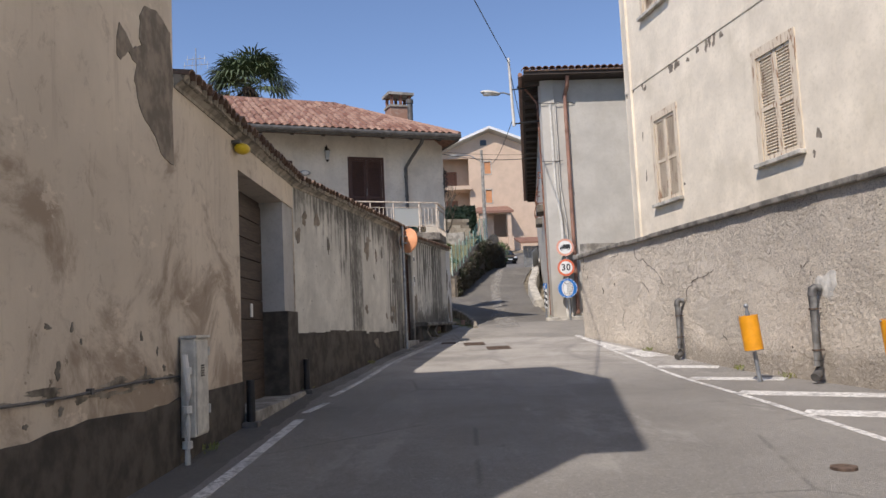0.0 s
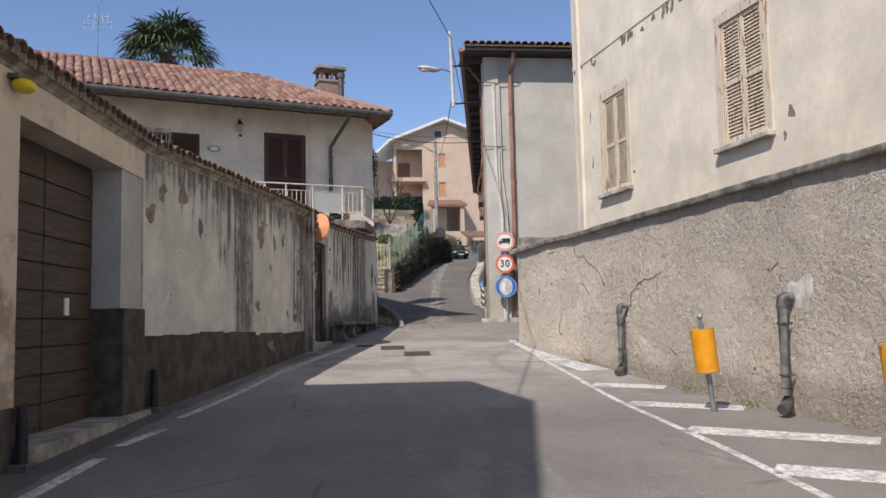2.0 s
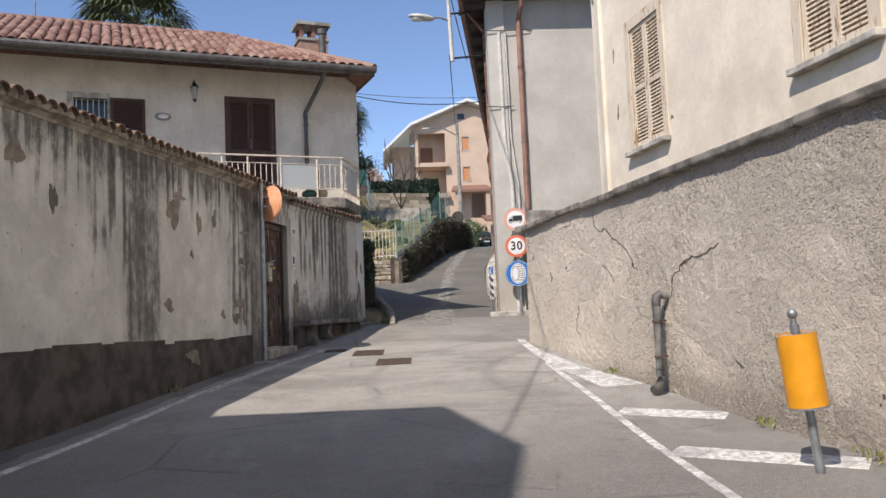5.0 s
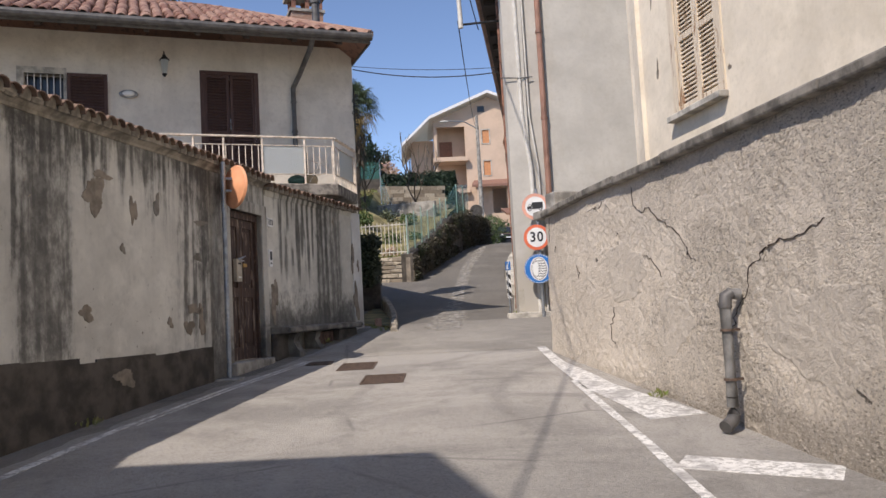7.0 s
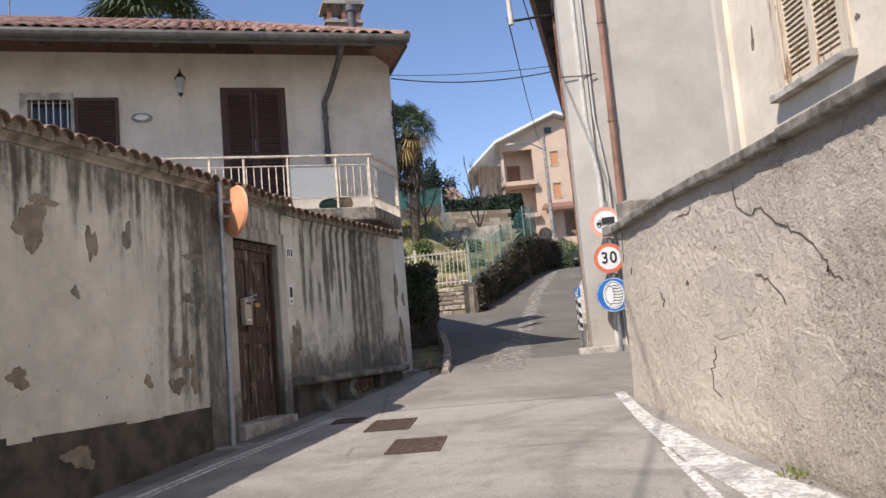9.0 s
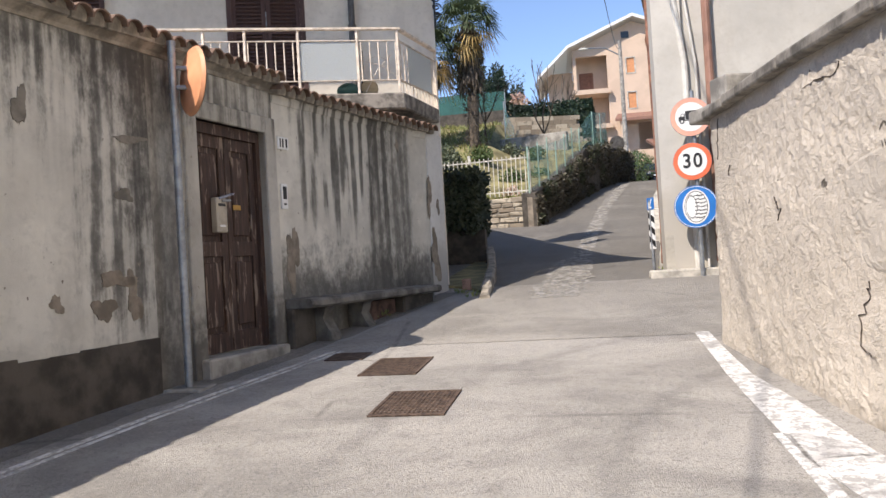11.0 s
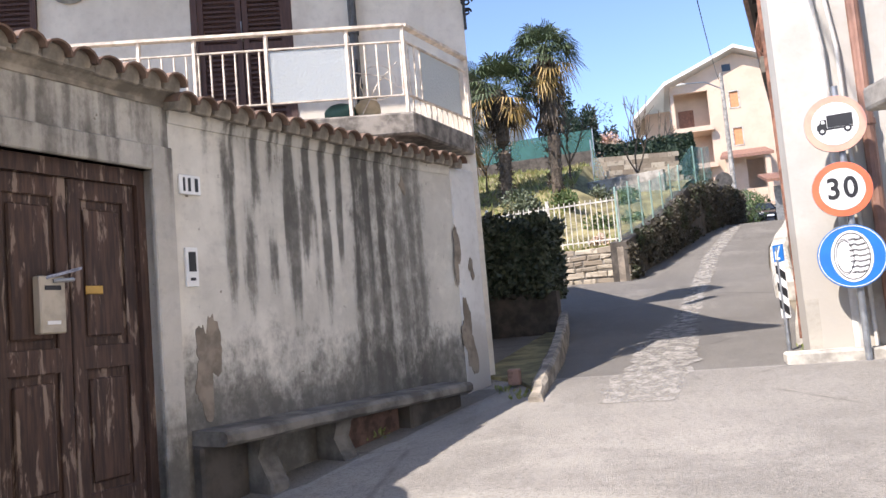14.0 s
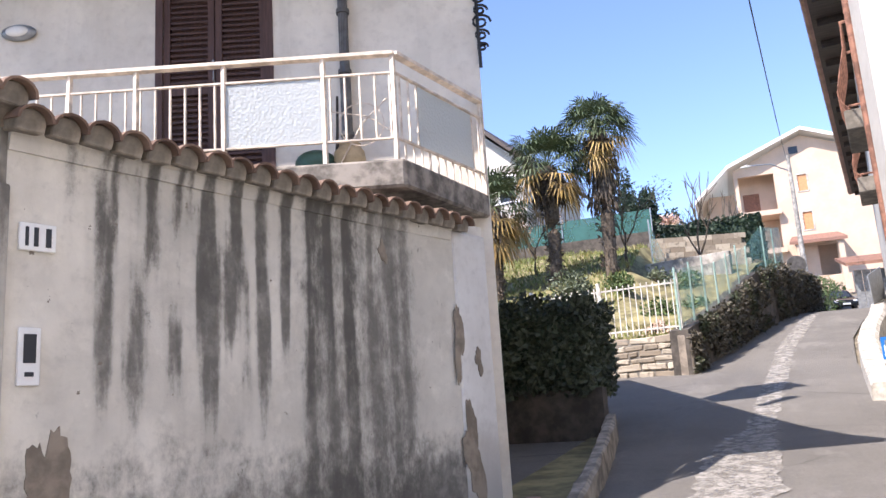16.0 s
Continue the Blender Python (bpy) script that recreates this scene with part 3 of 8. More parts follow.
def tile_mesh(name, material, length=0.42, r0=0.095, r1=0.075, thick=0.014, seg=7):
    """A half-round cover tile lying along y, crown up, its wide end at y = 0."""
    bm = bmesh.new()
    rows = []
    for y, r in ((0, r0), (length, r1)):
        for k in (r, r - thick):
            rows.append([bm.verts.new((k * math.cos(t), y, k * 0.85 * math.sin(t))) for t in (math.pi * j / seg for j in range(seg + 1))])
    o0, i0, o1, i1 = rows
    for j in range(seg):
        bm.faces.new((o0[j], o0[j + 1], o1[j + 1], o1[j]))
        bm.faces.new((i0[j], i1[j], i1[j + 1], i0[j + 1]))
        bm.faces.new((o0[j], i0[j], i0[j + 1], o0[j + 1]))
    for j in (0, seg):
        bm.faces.new((o0[j], o1[j], i1[j], i0[j]))
    return mesh_of(name, bm, material, True)


# ---- ground and road ----
def sheet(name, xs, ys, z, material, label):
    bm = bmesh.new()
    grid = [[bm.verts.new((x, y, z(x, y))) for x in xs] for y in ys]
    for a, b in zip(grid, grid[1:]):
        for i in range(len(xs) - 1):
            bm.faces.new((a[i], a[i + 1], b[i + 1], b[i]))
    return solo(name, bm, material, label, "ground", kind="structure", smooth=True)


def spread(a, b, n):
    return [a + (b - a) * i / n for i in range(n + 1)]


sheet("ground", [-900, -300, -100, -40, *spread(-20, 20, 20), 40, 100, 300, 900], [-600, -200, -60, *spread(-30, 90, 60), 110, 160, 400, 900],
      lambda x, y: ground_z(y) - 0.05 - (0.5 if y > 300 else 0), EARTH, "dry earth and grass of the hillside")


def strip(name, rows, material, label, lift=0.0, n=10, category="road", kind="structure", ragged=0.0):
    """A road surface between left and right edges given at rows of y; it follows the ground."""
    bm = bmesh.new()
    ys = [r[0] for r in rows]
    prev = None
    k = int((ys[-1] - ys[0]) / (0.15 if ragged else 0.8)) + 1
    for y in spread(ys[0], ys[-1], k):
        l, r = np.interp(y, ys, [q[1] for q in rows]), np.interp(y, ys, [q[2] for q in rows])
        if ragged:
            l, r = l + ragged * noise.noise((y * 2.3, 0, 1)), r + ragged * noise.noise((y * 2.9, 5, 1))
        line = [bm.verts.new((x, y, ground_z(y) + lift)) for x in spread(float(l), float(r), n)]
        if prev:
            for i in range(n):
                bm.faces.new((prev[i], prev[i + 1], line[i + 1], line[i]))
        prev = line
    return solo(name, bm, material, label, category, kind=kind, smooth=True)


strip("road", [(-30, -3.2, 8), (24.0, -3.2, 12)], ASPHALT, "worn grey asphalt street between walls")
strip("lane", [(24.0, -3.2, 6), (24.01, -3.0, 3.6), (26, -5, 3.5), (35.2, -5, 3.7), (35.21, 0.6, 3.7), (39, 1.4, 4.0), (42, 1.9, 4.5), (46, 2.6, 5.3), (52, 3.4, 9), (58, 4.2, 12), (86, 4.5, 16)],
      ASPHALT_DARK, "darker patched asphalt lane climbing the hill")
strip("worn_patch", [(22.7, 1.4, 2.05), (24.7, 1.5, 2.2), (27.3, 1.52, 2.2), (28.8, 1.8, 2.15)], WORN, "pale worn stony strip in the asphalt", 0.008, 3, ragged=0.2)
strip("asphalt_seam", [(28.6, 1.8, 2.15), (32, 1.96, 2.32), (38, 2.3, 2.7), (46, 3.3, 3.7)], WORN, "pale seam along the climbing lane", 0.007, 1, ragged=0.12)
strip("upper_asphalt", [(20.2, -0.4, 6.5), (21, -0.2, 9), (23.9, 0.9, 9)], ASPHALT_OLD, "slightly darker asphalt of the junction", 0.004, 12, ragged=0.05)
# a strip of the darker asphalt follows the wall feet
strip("dirt_verge", [(2.0, -2.72, -2.2), (12.2, -2.45, -2.05), (15.8, -1.7, -1.4), (18.4, -1.2, -0.85), (20.1, -0.86, -0.5), (23.6, 0.12, 0.4)], ASPHALT_DARK, "darker strip of asphalt along the walls", 0.003, 3, ragged=0.09)


def mark(a, b, w, w2=None):
    """A painted stroke on the road from a to b."""
    a, b = Vector((*a, 0)), Vector((*b, 0))
    d = (b - a).normalized()
    q = Vector((-d.y, d.x, 0))
    bm = bmesh.new()
    n = max(2, int((b - a).length / 0.6))
    rnd = random.Random(int(a.y * 100))
    prev = None
    for i in range(n + 1):
        p = a + (b - a) * i / n
        h = 0.5 * (w + ((w2 or w) - w) * i / n) * rnd.uniform(0.92, 1.08)
        e = [bm.verts.new((p.x + k.x, p.y + k.y, ground_z(p.y + k.y) + z)) for k in (q * h, q * -h) for z in (0.005, -0.01)]
        if prev:
            for j, k in ((0, 2), (2, 3), (3, 1), (1, 0)):
                bm.faces.new((prev[j], prev[k], e[k], e[j]))
        else:
            bm.faces.new((e[0], e[2], e[3], e[1]))
        prev = e
    bm.faces.new((prev[0], prev[2], prev[3], prev[1]))
    return bm


def marking(name, bm, label, group=""):
    return solo(name, bm, PAINT, label, "road marking", group)


for a, b in (((-2.1, 3.0), (-1.97, 7.0)), ((-1.97, 7.0), (-1.93, 9.4))):
    marking("edge_line", mark(a, b, 0.11), "worn white edge line on the asphalt", "edge lines")
marking("edge_line", mark((-1.96, 10.0), (-1.82, 10.95), 0.1), "short worn white edge dash on the asphalt", "edge lines")
marking("edge_line", mark((-1.86, 11.75), (-1.24, 15.8), 0.09), "worn white edge line along the plastered wall", "edge lines")
marking("edge_line", mark((-1.24, 15.8), (-0.28, 20.05), 0.05), "thin worn white edge line along the wall", "edge lines")
marking("edge_line", mark((-1.15, 15.8), (-0.19, 20.05), 0.035), "thin worn white edge line along the wall", "edge lines")
marking("corner_line", mark((3.22, 20.28), (3.25, 18.4), 0.13, 0.17), "thick worn white line at the wall corner", "corner lines")
marking("corner_line", mark((3.25, 18.42), (3.42, 16.6), 0.17, 0.34), "thick worn white line at the wall corner", "corner lines")
marking("corner_line", mark((3.42, 16.62), (3.8, 15.0), 0.34, 0.5), "thick worn white line at the wall corner", "corner lines")
marking("lane_line", mark((3.22, 17.0), (3.33, 14.2), 0.08), "thin white lane line", "lane lines")
marking("lane_line", mark((3.33, 14.2), (3.38, 9.0), 0.08), "thin white lane line", "lane lines")
marking("lane_line", mark((3.38, 9.0), (3.3, 2.0), 0.08), "thin white lane line", "lane lines")
for y0, x1, y1 in ((13.62, 4.3, 13.15), (11.9, 4.55, 11.2), (9.95, 4.8, 9.05), (8.15, 5.0, 7.2), (6.4, 5.2, 5.4)):
    marking("hatch_bar", mark((3.42, y0), (x1, y1), 0.36), "slanting worn white hatch bar", "hatch bars")


# ---- walls on the left ----
F0 = Frame((-2.88, -12.0), (-2.56, 7.2))
F0b = Frame((-2.56, 7.2), (-2.42, 12.2))
F1 = Frame((-2.42, 12.2), (-1.17, 18.4))
FD = Frame((-1.17, 18.4), (-0.85, 20.2))
F2 = Frame((-0.85, 20.2), (0.17, 23.85))


def tall_house():
    t = thing("tall_house", (-2.6, 3, 0.1), "tall old house with stained beige plaster beside the lane", "house")
    sA, sB, sE = F0.s_of(0.9), F0.s_of(5.05), F0.s_of(6.95)
    bm = pierced(bmesh.new(), F0, 0, sA, -1, 4.2, -6, 0, [])
    part("low_wall", bm, TALL_L, t)
    bm = bmesh.new()
    prism(bm, [F0.at(sA, 0, -1), F0.at(sE, 0, -1), F0.at(sE, 0, 9.0), F0.at(sB, 0, 9.8), F0.at(sA, 0, 7.9)], F0.n * -6)
    part("wall", bm, TALL_L, t)
    for a, b, za, zb in ((sA - 0.15, sB, 7.86, 9.82), (sE + 1.1, sB, 8.56, 9.82)):
        bm = bmesh.new()
        prism(bm, [F0.at(a, 0.4, za), F0.at(b, 0.4, zb), F0.at(b, 0.4, zb + 0.14), F0.at(a, 0.4, za + 0.14)], F0.n * -6.8)
        part("roof", bm, TILE_OLD, t)
    bm = bmesh.new()
    low = F0.s_of(-8)
    prism(bm, [F0.at(low, 0.0005, -1), F0.at(sE, 0.0005, -1)] + [F0.at(a, 0.0005, 0.835 + 0.02 * math.sin(a * 3) + 0.008 * math.sin(a * 11)) for a in spread(sE, low, 60)], F0.n * 0.022)
    part("plinth", bm, PLINTH, t, "dark rendered plinth")
    bm = bmesh.new()
    pts = [(5.76, 3.77), (5.71, 3.6), (5.78, 3.47), (5.92, 3.6), (6.1, 3.56), (6.08, 3.36), (6.19, 3.18), (6.5, 3.05), (6.7, 2.92), (6.94, 2.9), (6.945, 3.65), (6.89, 4.1), (6.54, 4.17), (6.28, 4.11), (6.18, 3.93), (6.21, 3.75), (6.03, 3.66), (5.89, 3.73)]
    pts = [(y + random.Random(i).uniform(-0.02, 0.0) * k, z + 0.03 * noise.noise((i * 1.7, k * 3.1, 2.0))) for i, ((y0, z0), (y1, z1)) in enumerate(zip(pts, pts[1:] + pts[:1])) for k in range(4) for y, z in [(y0 + (y1 - y0) * k / 4, z0 + (z1 - z0) * k / 4)]]
    part("bare_patch", prism(bm, [F0.at(F0.s_of(y), 0.0005, z) for y, z in pts], F0.n * 0.006), BARE, t, "grey patch where the plaster fell")
    bm = bmesh.new()
    tube(bm, [F0.at(F0.s_of(y), 0.022, 1.04 + 0.01 * math.sin(y * 2.3)) for y in spread(-6, 6.93, 26)], 0.009, 8)
    part("cable", bm, DARKPIPE, t, "dark cable clipped along the wall")
    for y in (1.0, 3.6, 5.2, 6.3):
        bm = bmesh.new()
        fbox(bm, F0, F0.s_of(y) - 0.02, F0.s_of(y) + 0.02, 0, 0.04, 1.02, 1.06)
        part("cable_clip", bm, DARKPIPE, t)
    rnd = random.Random(6)
    for k in range(22):
        y = rnd.uniform(3.4, 6.9)
        part("flaked_paint", flake(F0, F0.s_of(y), 1.04 + rnd.uniform(-0.05, 0.05), rnd.uniform(0.05, 0.2), rnd.uniform(0.012, 0.03), 200 + k, 0.0, 0.004), MORTAR, t)
    for k in range(16):
        y = rnd.uniform(3.4, 6.9)
        part("bare_patch", flake(F0, F0.s_of(y), rnd.uniform(0.9, 1.5), rnd.uniform(0.012, 0.04), rnd.uniform(0.015, 0.05), 240 + k, 0.0, 0.004), BARE_DARK, t)
    return t


tall_house()


def coping_tiles(parent, fr, s0, s1, z, me, d=0.16, step=0.168):
    rnd = random.Random(int(s1 * 100 + fr.a.y * 10))
    s = s0
    while s < s1:
        m = fr.stand(s, d + rnd.uniform(-0.012, 0.012), z + rnd.uniform(-0.008, 0.008)) @ pose(0, 0, 0, 0, rnd.uniform(-4, 4), 180 + rnd.uniform(-3, 3)) @ pose(0, 0, 0, 9, 0, 0)
        put_piece("tile", me, parent, m)
        put_piece("mortar_plug", PLUG, parent, m)
        s += step * rnd.uniform(0.95, 1.05)


def cornice(fr, s0, s1, z, out=0.1):
    """A moulded mortar bed under the tiles."""
    bm = bmesh.new()
    prof = [(-0.36, z - 0.06), (0.0, z - 0.13), (0.012, z - 0.13), (0.02, z - 0.1), (out * 0.7, z - 0.06), (out, z - 0.05), (out, z + 0.0), (-0.36, z + 0.05)]
    n = max(2, int((s1 - s0) / 0.35))
    rnd = random.Random(int(z * 100 + s1 * 7))
    rings = []
    for s in spread(s0, s1, n):
        rings.append([bm.verts.new(fr.at(s, d + (rnd.uniform(-0.012, 0.012) if d > 0.03 else 0), h + rnd.uniform(-0.006, 0.006))) for d, h in prof])
    for a, b in zip(rings, rings[1:]):
        for i in range(len(prof)):
            j = (i + 1) % len(prof)
            bm.faces.new((a[i], a[j], b[j], b[i]))
    bm.faces.new(rings[0]), bm.faces.new(rings[-1][::-1])
    return bm


COPING_TILE = tile_mesh("coping_tile", TILE_OLD, 0.4, 0.09, 0.072)


def plug_mesh():
    """The mortar that fills a tile's open end."""
    bm = bmesh.new()
    pts = [(0.076 * math.cos(a), 0.05, 0.064 * math.sin(a)) for a in (math.pi * j / 6 for j in range(7))] + [(-0.07, 0.05, -0.05), (0.07, 0.05, -0.05)]
    prism(bm, pts, (0, 0.12, 0))
    return mesh_of("mortar_plug", soften(bm, 0.008), MORTAR, True)


PLUG = plug_mesh()


def street_wall():
    """The wall with the garage gate, up to the mirror pole."""
    t = tagged(new("wall_west"), "stained plaster wall with a tiled coping", "wall", kind="structure")
    g0, g1 = F0b.s_of(9.08), F0b.s_of(11.5)
    bm = pierced(bmesh.new(), F0b, F0b.s_of(6.95), F0b.len, -0.5, 3.72, -0.7, 0, [(g0, (F0b.len - 0.02), -0.5, 3.29)])
    part("gate_wall", bm, TALL_L, t)
    bm = bmesh.new()
    fbox(bm, F0b, g1, (F0b.len - 0.02), -0.7, -0.02, -0.5, 3.29)
    part("gate_pier", bm, stained_plaster("pier_render", (0.46, 0.45, 0.43), (0.26, 0.245, 0.22), (0.3, 0.27, 0.22), 0.3, 0.8, 2.0), t, "grey cement gate pier")
    bm = bmesh.new()
    fbox(bm, F0b, g1 - 0.015, F0b.len, -0.7, 0.03, -0.5, 1.7)
    part("pier_base", soften(bm, 0.01), PLINTH, t, "dark cement pier base")
    bm = bmesh.new()
    fbox(bm, F0b, F0b.s_of(6.97), g0 - 0.002, 0, 0.022, -0.5, 0.85)
    part("plinth", bm, PLINTH, t)
    bm = pierced(bmesh.new(), F1, 0, F1.len, -0.5, 3.72, -0.35, 0, [])
    part("plaster", bm, WALL_L, t)
    bm = bmesh.new()
    n = 24
    rnd = random.Random(4)
    for a, b in zip(spread(0, F1.len, n), spread(0, F1.len, n)[1:]):
        fbox(bm, F1, a, b, 0, 0.02, -0.5, 1.385 + rnd.uniform(-0.02, 0.02) - (0.06 if a > 3.5 else 0))
    part("plinth", bm, PLINTH, t, "dark rendered plinth")
    for s, z, rs, rz, k, mt in ((0.17, 2.89, 0.09, 0.13, 1, BARE), (0.47, 3.2, 0.09, 0.1, 2, BARE), (1.06, 3.24, 0.1, 0.12, 3, BARE), (1.6, 2.86, 0.05, 0.15, 4, BARE_DARK), (3.83, 1.8, 0.1, 0.07, 5, BARE), (3.99, 3.0, 0.18, 0.15, 6, BARE),
                                 (4.66, 2.91, 0.06, 0.15, 7, BARE), (5.13, 3.01, 0.05, 0.14, 14, BARE_DARK), (6.03, 2.47, 0.07, 0.06, 13, BARE_DARK), (5.35, 1.67, 0.05, 0.06, 12, BARE), (5.78, 1.6, 0.09, 0.1, 8, BARE), (5.92, 1.82, 0.17, 0.06, 9, BARE),
                                 (6.08, 1.66, 0.07, 0.17, 10, BARE), (4.45, 2.48, 0.04, 0.05, 11, BARE_DARK), (6.12, 2.91, 0.15, 0.03, 15, BARE_DARK), (4.12, 3.22, 0.12, 0.05, 16, BARE)):
        part("bare_patch", flake(F1, s, z, rs, rz, k), mt, t)
    part("bare_patch", flake(F1, 4.42, 1.12, 0.16, 0.09, 17, 0.02), BARE, t)
    part("cornice", cornice(F0b, F0b.s_of(6.98), F0b.len, 3.76), MORTAR, t)
    part("cornice", cornice(F1, 0.0, F1.len, 3.76), MORTAR, t)
    coping_tiles(t, F0b, F0b.s_of(7.05), F0b.len - 0.02, 3.74, COPING_TILE)
    coping_tiles(t, F1, 0.05, F1.len + 0.05, 3.74, COPING_TILE)
    return t


street_wall()


def garage_gate():
    t = thing("garage_gate", tuple(F0b.at(F0b.s_of(10.2), -0.5, 0.45)), "closed dark brown boarded garage gate", "gate")
    s0, s1 = F0b.s_of(9.06), F0b.s_of(11.51)
    bm = bmesh.new()
    fbox(bm, F0b, s0, s1, -0.42, -0.36, 0.4, 3.3)
    part("backing", bm, GATEWOOD, t)
    for i in range(10):
        z = 0.5 + i * 0.272
        for a, b in ((s0 + 0.04, (s0 + s1) / 2 - 0.012), ((s0 + s1) / 2 + 0.012, s1 - 0.04)):
            bm = bmesh.new()
            fbox(bm, F0b, a, b, -0.36, -0.33, z, z + 0.26)
            part("board", soften(bm, 0.006), GATEWOOD, t)
    bm = bmesh.new()
    fbox(bm, F0b, s1 - 0.75, s1 - 0.65, -0.33, -0.315, 1.62, 1.8)
    part("notice", bm, WHITE, t, "small pale notice")
    bm = bmesh.new()
    fbox(bm, F0b, s0, (F0b.len - 0.02), -0.6, 0.12, 0.3, 0.5)
    solo("threshold", soften(bm, 0.01), CONCRETE, "low concrete gate threshold", "step", kind="structure")


garage_gate()


def door_wall():
    t = tagged(new("wall_door"), "grey stained plaster wall with old door", "wall", kind="structure")
    d0, d1 = FD.s_of(18.98), FD.s_of(20.04)
    bm = pierced(bmesh.new(), FD, 0, FD.len, -0.5, 3.72, -0.4, 0.0, [(d0, d1, 0.5, 3.2)])
    part("plaster", bm, WALL_D, t)
    for a, b in ((d0 - 0.17, d0), (d1, d1 + 0.17)):
        bm = bmesh.new()
        fbox(bm, FD, a, b, -0.1, 0.03, 0.3, 3.36)
        part("door_surround", soften(bm, 0.008), WALL_D, t, "grey cement door surround")
    bm = bmesh.new()
    fbox(bm, FD, d0, d1, -0.1, 0.03, 3.2, 3.36)
    part("door_surround", soften(bm, 0.008), WALL_D, t)
    part("cornice", cornice(FD, 0.0, FD.len, 3.76), MORTAR, t)
    coping_tiles(t, FD, 0.1, FD.len, 3.74, COPING_TILE)
    bm = pierced(bmesh.new(), F2, 0, F2.len, -0.5, 3.7, -0.35, 0.0, [])
    part("plaster", bm, WALL_S, t)
    part("cornice", cornice(F2, 0.0, F2.len - 0.45, 3.66, 0.04), WALL_S, t)
    coping_tiles(t, F2, 0.05, F2.len - 0.3, 3.64, COPING_TILE, 0.16)
    bm = bmesh.new()
    fbox(bm, F2, F2.len - 0.42, F2.len + 0.02, -0.37, 0.015, 0.5, 3.62)
    part("corner_strip", soften(bm, 0.012), stained_plaster("pale_corner", (0.72, 0.71, 0.68), (0.4, 0.38, 0.35), (0.4, 0.34, 0.27), 0.3, 0.66, 3.0, 1.5), t, "pale flaking corner strip")
    for s, z, rs, rz, k in ((0.22, 1.95, 0.1, 0.3, 31), (3.35, 2.75, 0.05, 0.3, 32), (3.45, 1.9, 0.11, 0.32, 33), (2.55, 3.35, 0.04, 0.07, 34), (3.6, 2.6, 0.04, 0.1, 35)):
        part("bare_patch", flake(F2, s, z, rs, rz, k, 0.016 if s > 3.3 else 0.0), BARE, t)
    return t


door_wall()


def old_door():
    t = thing("old_door", tuple(FD.at(FD.s_of(19.5), -0.2, 1.0)), "weathered dark brown panelled double door, shut", "door")
    d0, d1 = FD.s_of(18.98), FD.s_of(20.04)
    mid = (d0 + d1) / 2
    for a, b in ((d0, d0 + 0.06), (d1 - 0.06, d1)):
        bm = bmesh.new()
        fbox(bm, FD, a, b, -0.16, -0.06, 1.08, 3.2)
        part("frame", bm, DOORWOOD, t)
    bm = bmesh.new()
    fbox(bm, FD, d0 + 0.06, d1 - 0.06, -0.16, -0.06, 3.1, 3.2)
    part("frame", bm, DOORWOOD, t)
    for a, b in ((d0 + 0.06, mid - 0.004), (mid + 0.004, d1 - 0.06)):
        bm = bmesh.new()
        fbox(bm, FD, a, b, -0.16, -0.12, 1.1, 3.1)
        leaf = part("leaf", bm, DOORWOOD, t)
        for z0, z1 in ((1.1, 1.28), (1.98, 2.12), (2.98, 3.1)):
            bm = bmesh.new()
            fbox(bm, FD, a + 0.001, b - 0.001, -0.12, -0.095, z0, z1)
            part("rail", soften(bm, 0.006), DOORWOOD, leaf)
        for p, q in ((a, a + 0.085), (b - 0.085, b)):
            bm = bmesh.new()
            fbox(bm, FD, p, q, -0.12, -0.096, 1.1, 3.1)
            part("stile", soften(bm, 0.006), DOORWOOD, leaf)
        for z0, z1 in ((1.33, 1.93), (2.17, 2.93)):
            bm = bmesh.new()
            fbox(bm, FD, a + 0.11, b - 0.11, -0.12, -0.1, z0, z1)
            part("panel", soften(bm, 0.012), DOORWOOD, leaf)
    bm = bmesh.new()
    fbox(bm, FD, d0 - 0.1, d1 + 0.1, -0.4, 0.12, 0.6, 1.09)
    solo("door_step", soften(bm, 0.015), CONCRETE, "worn concrete door step", "step", kind="structure")
    bm = bmesh.new()
    fbox(bm, FD, mid - 0.24, mid - 0.08, -0.096, -0.03, 2.2, 2.52)
    b = tagged(new("letter_box", mesh_of("letter_box", soften(bm, 0.008), plain("mail_beige", (0.42, 0.37, 0.29), 0.5))), "beige metal letter box on the door", "letter box")
    bm = bmesh.new()
    fbox(bm, FD, mid - 0.21, mid - 0.11, -0.03, -0.026, 2.44, 2.465)
    part("slot", bm, DARK, b)
    bm = bmesh.new()
    fbox(bm, FD, mid - 0.2, mid - 0.12, -0.03, -0.026, 2.25, 2.27)
    part("name_slot", bm, WHITE, b)
    bm = bmesh.new()
    add_box(bm, [FD.at(mid - 0.2 + s, d, z + 0.25 * s) for z in (2.5, 2.515) for s, d in ((0, -0.08), (0.22, -0.06), (0.22, -0.015), (0, -0.02))])
    solo("leaflet", bm, plain("printed_paper", (0.35, 0.37, 0.45), 0.6, vary=0.5, scale=30), "folded leaflet stuck in the letter box", "leaflet")
    bm = bmesh.new()
    tube(bm, [FD.at(mid - 0.03, -0.09, 2.5), FD.at(mid - 0.03, -0.03, 2.5), FD.at(mid - 0.16, -0.03, 2.49)], 0.012)
    part("handle", bm, GALV, t, "steel handle")
    bm = bmesh.new()
    fbox(bm, FD, mid + 0.1, mid + 0.22, -0.1, -0.09, 2.42, 2.47)
    part("brass_plate", soften(bm, 0.004), plain("brass", (0.5, 0.3, 0.08), 0.4, 0.6), t, "small brass plate")


old_door()


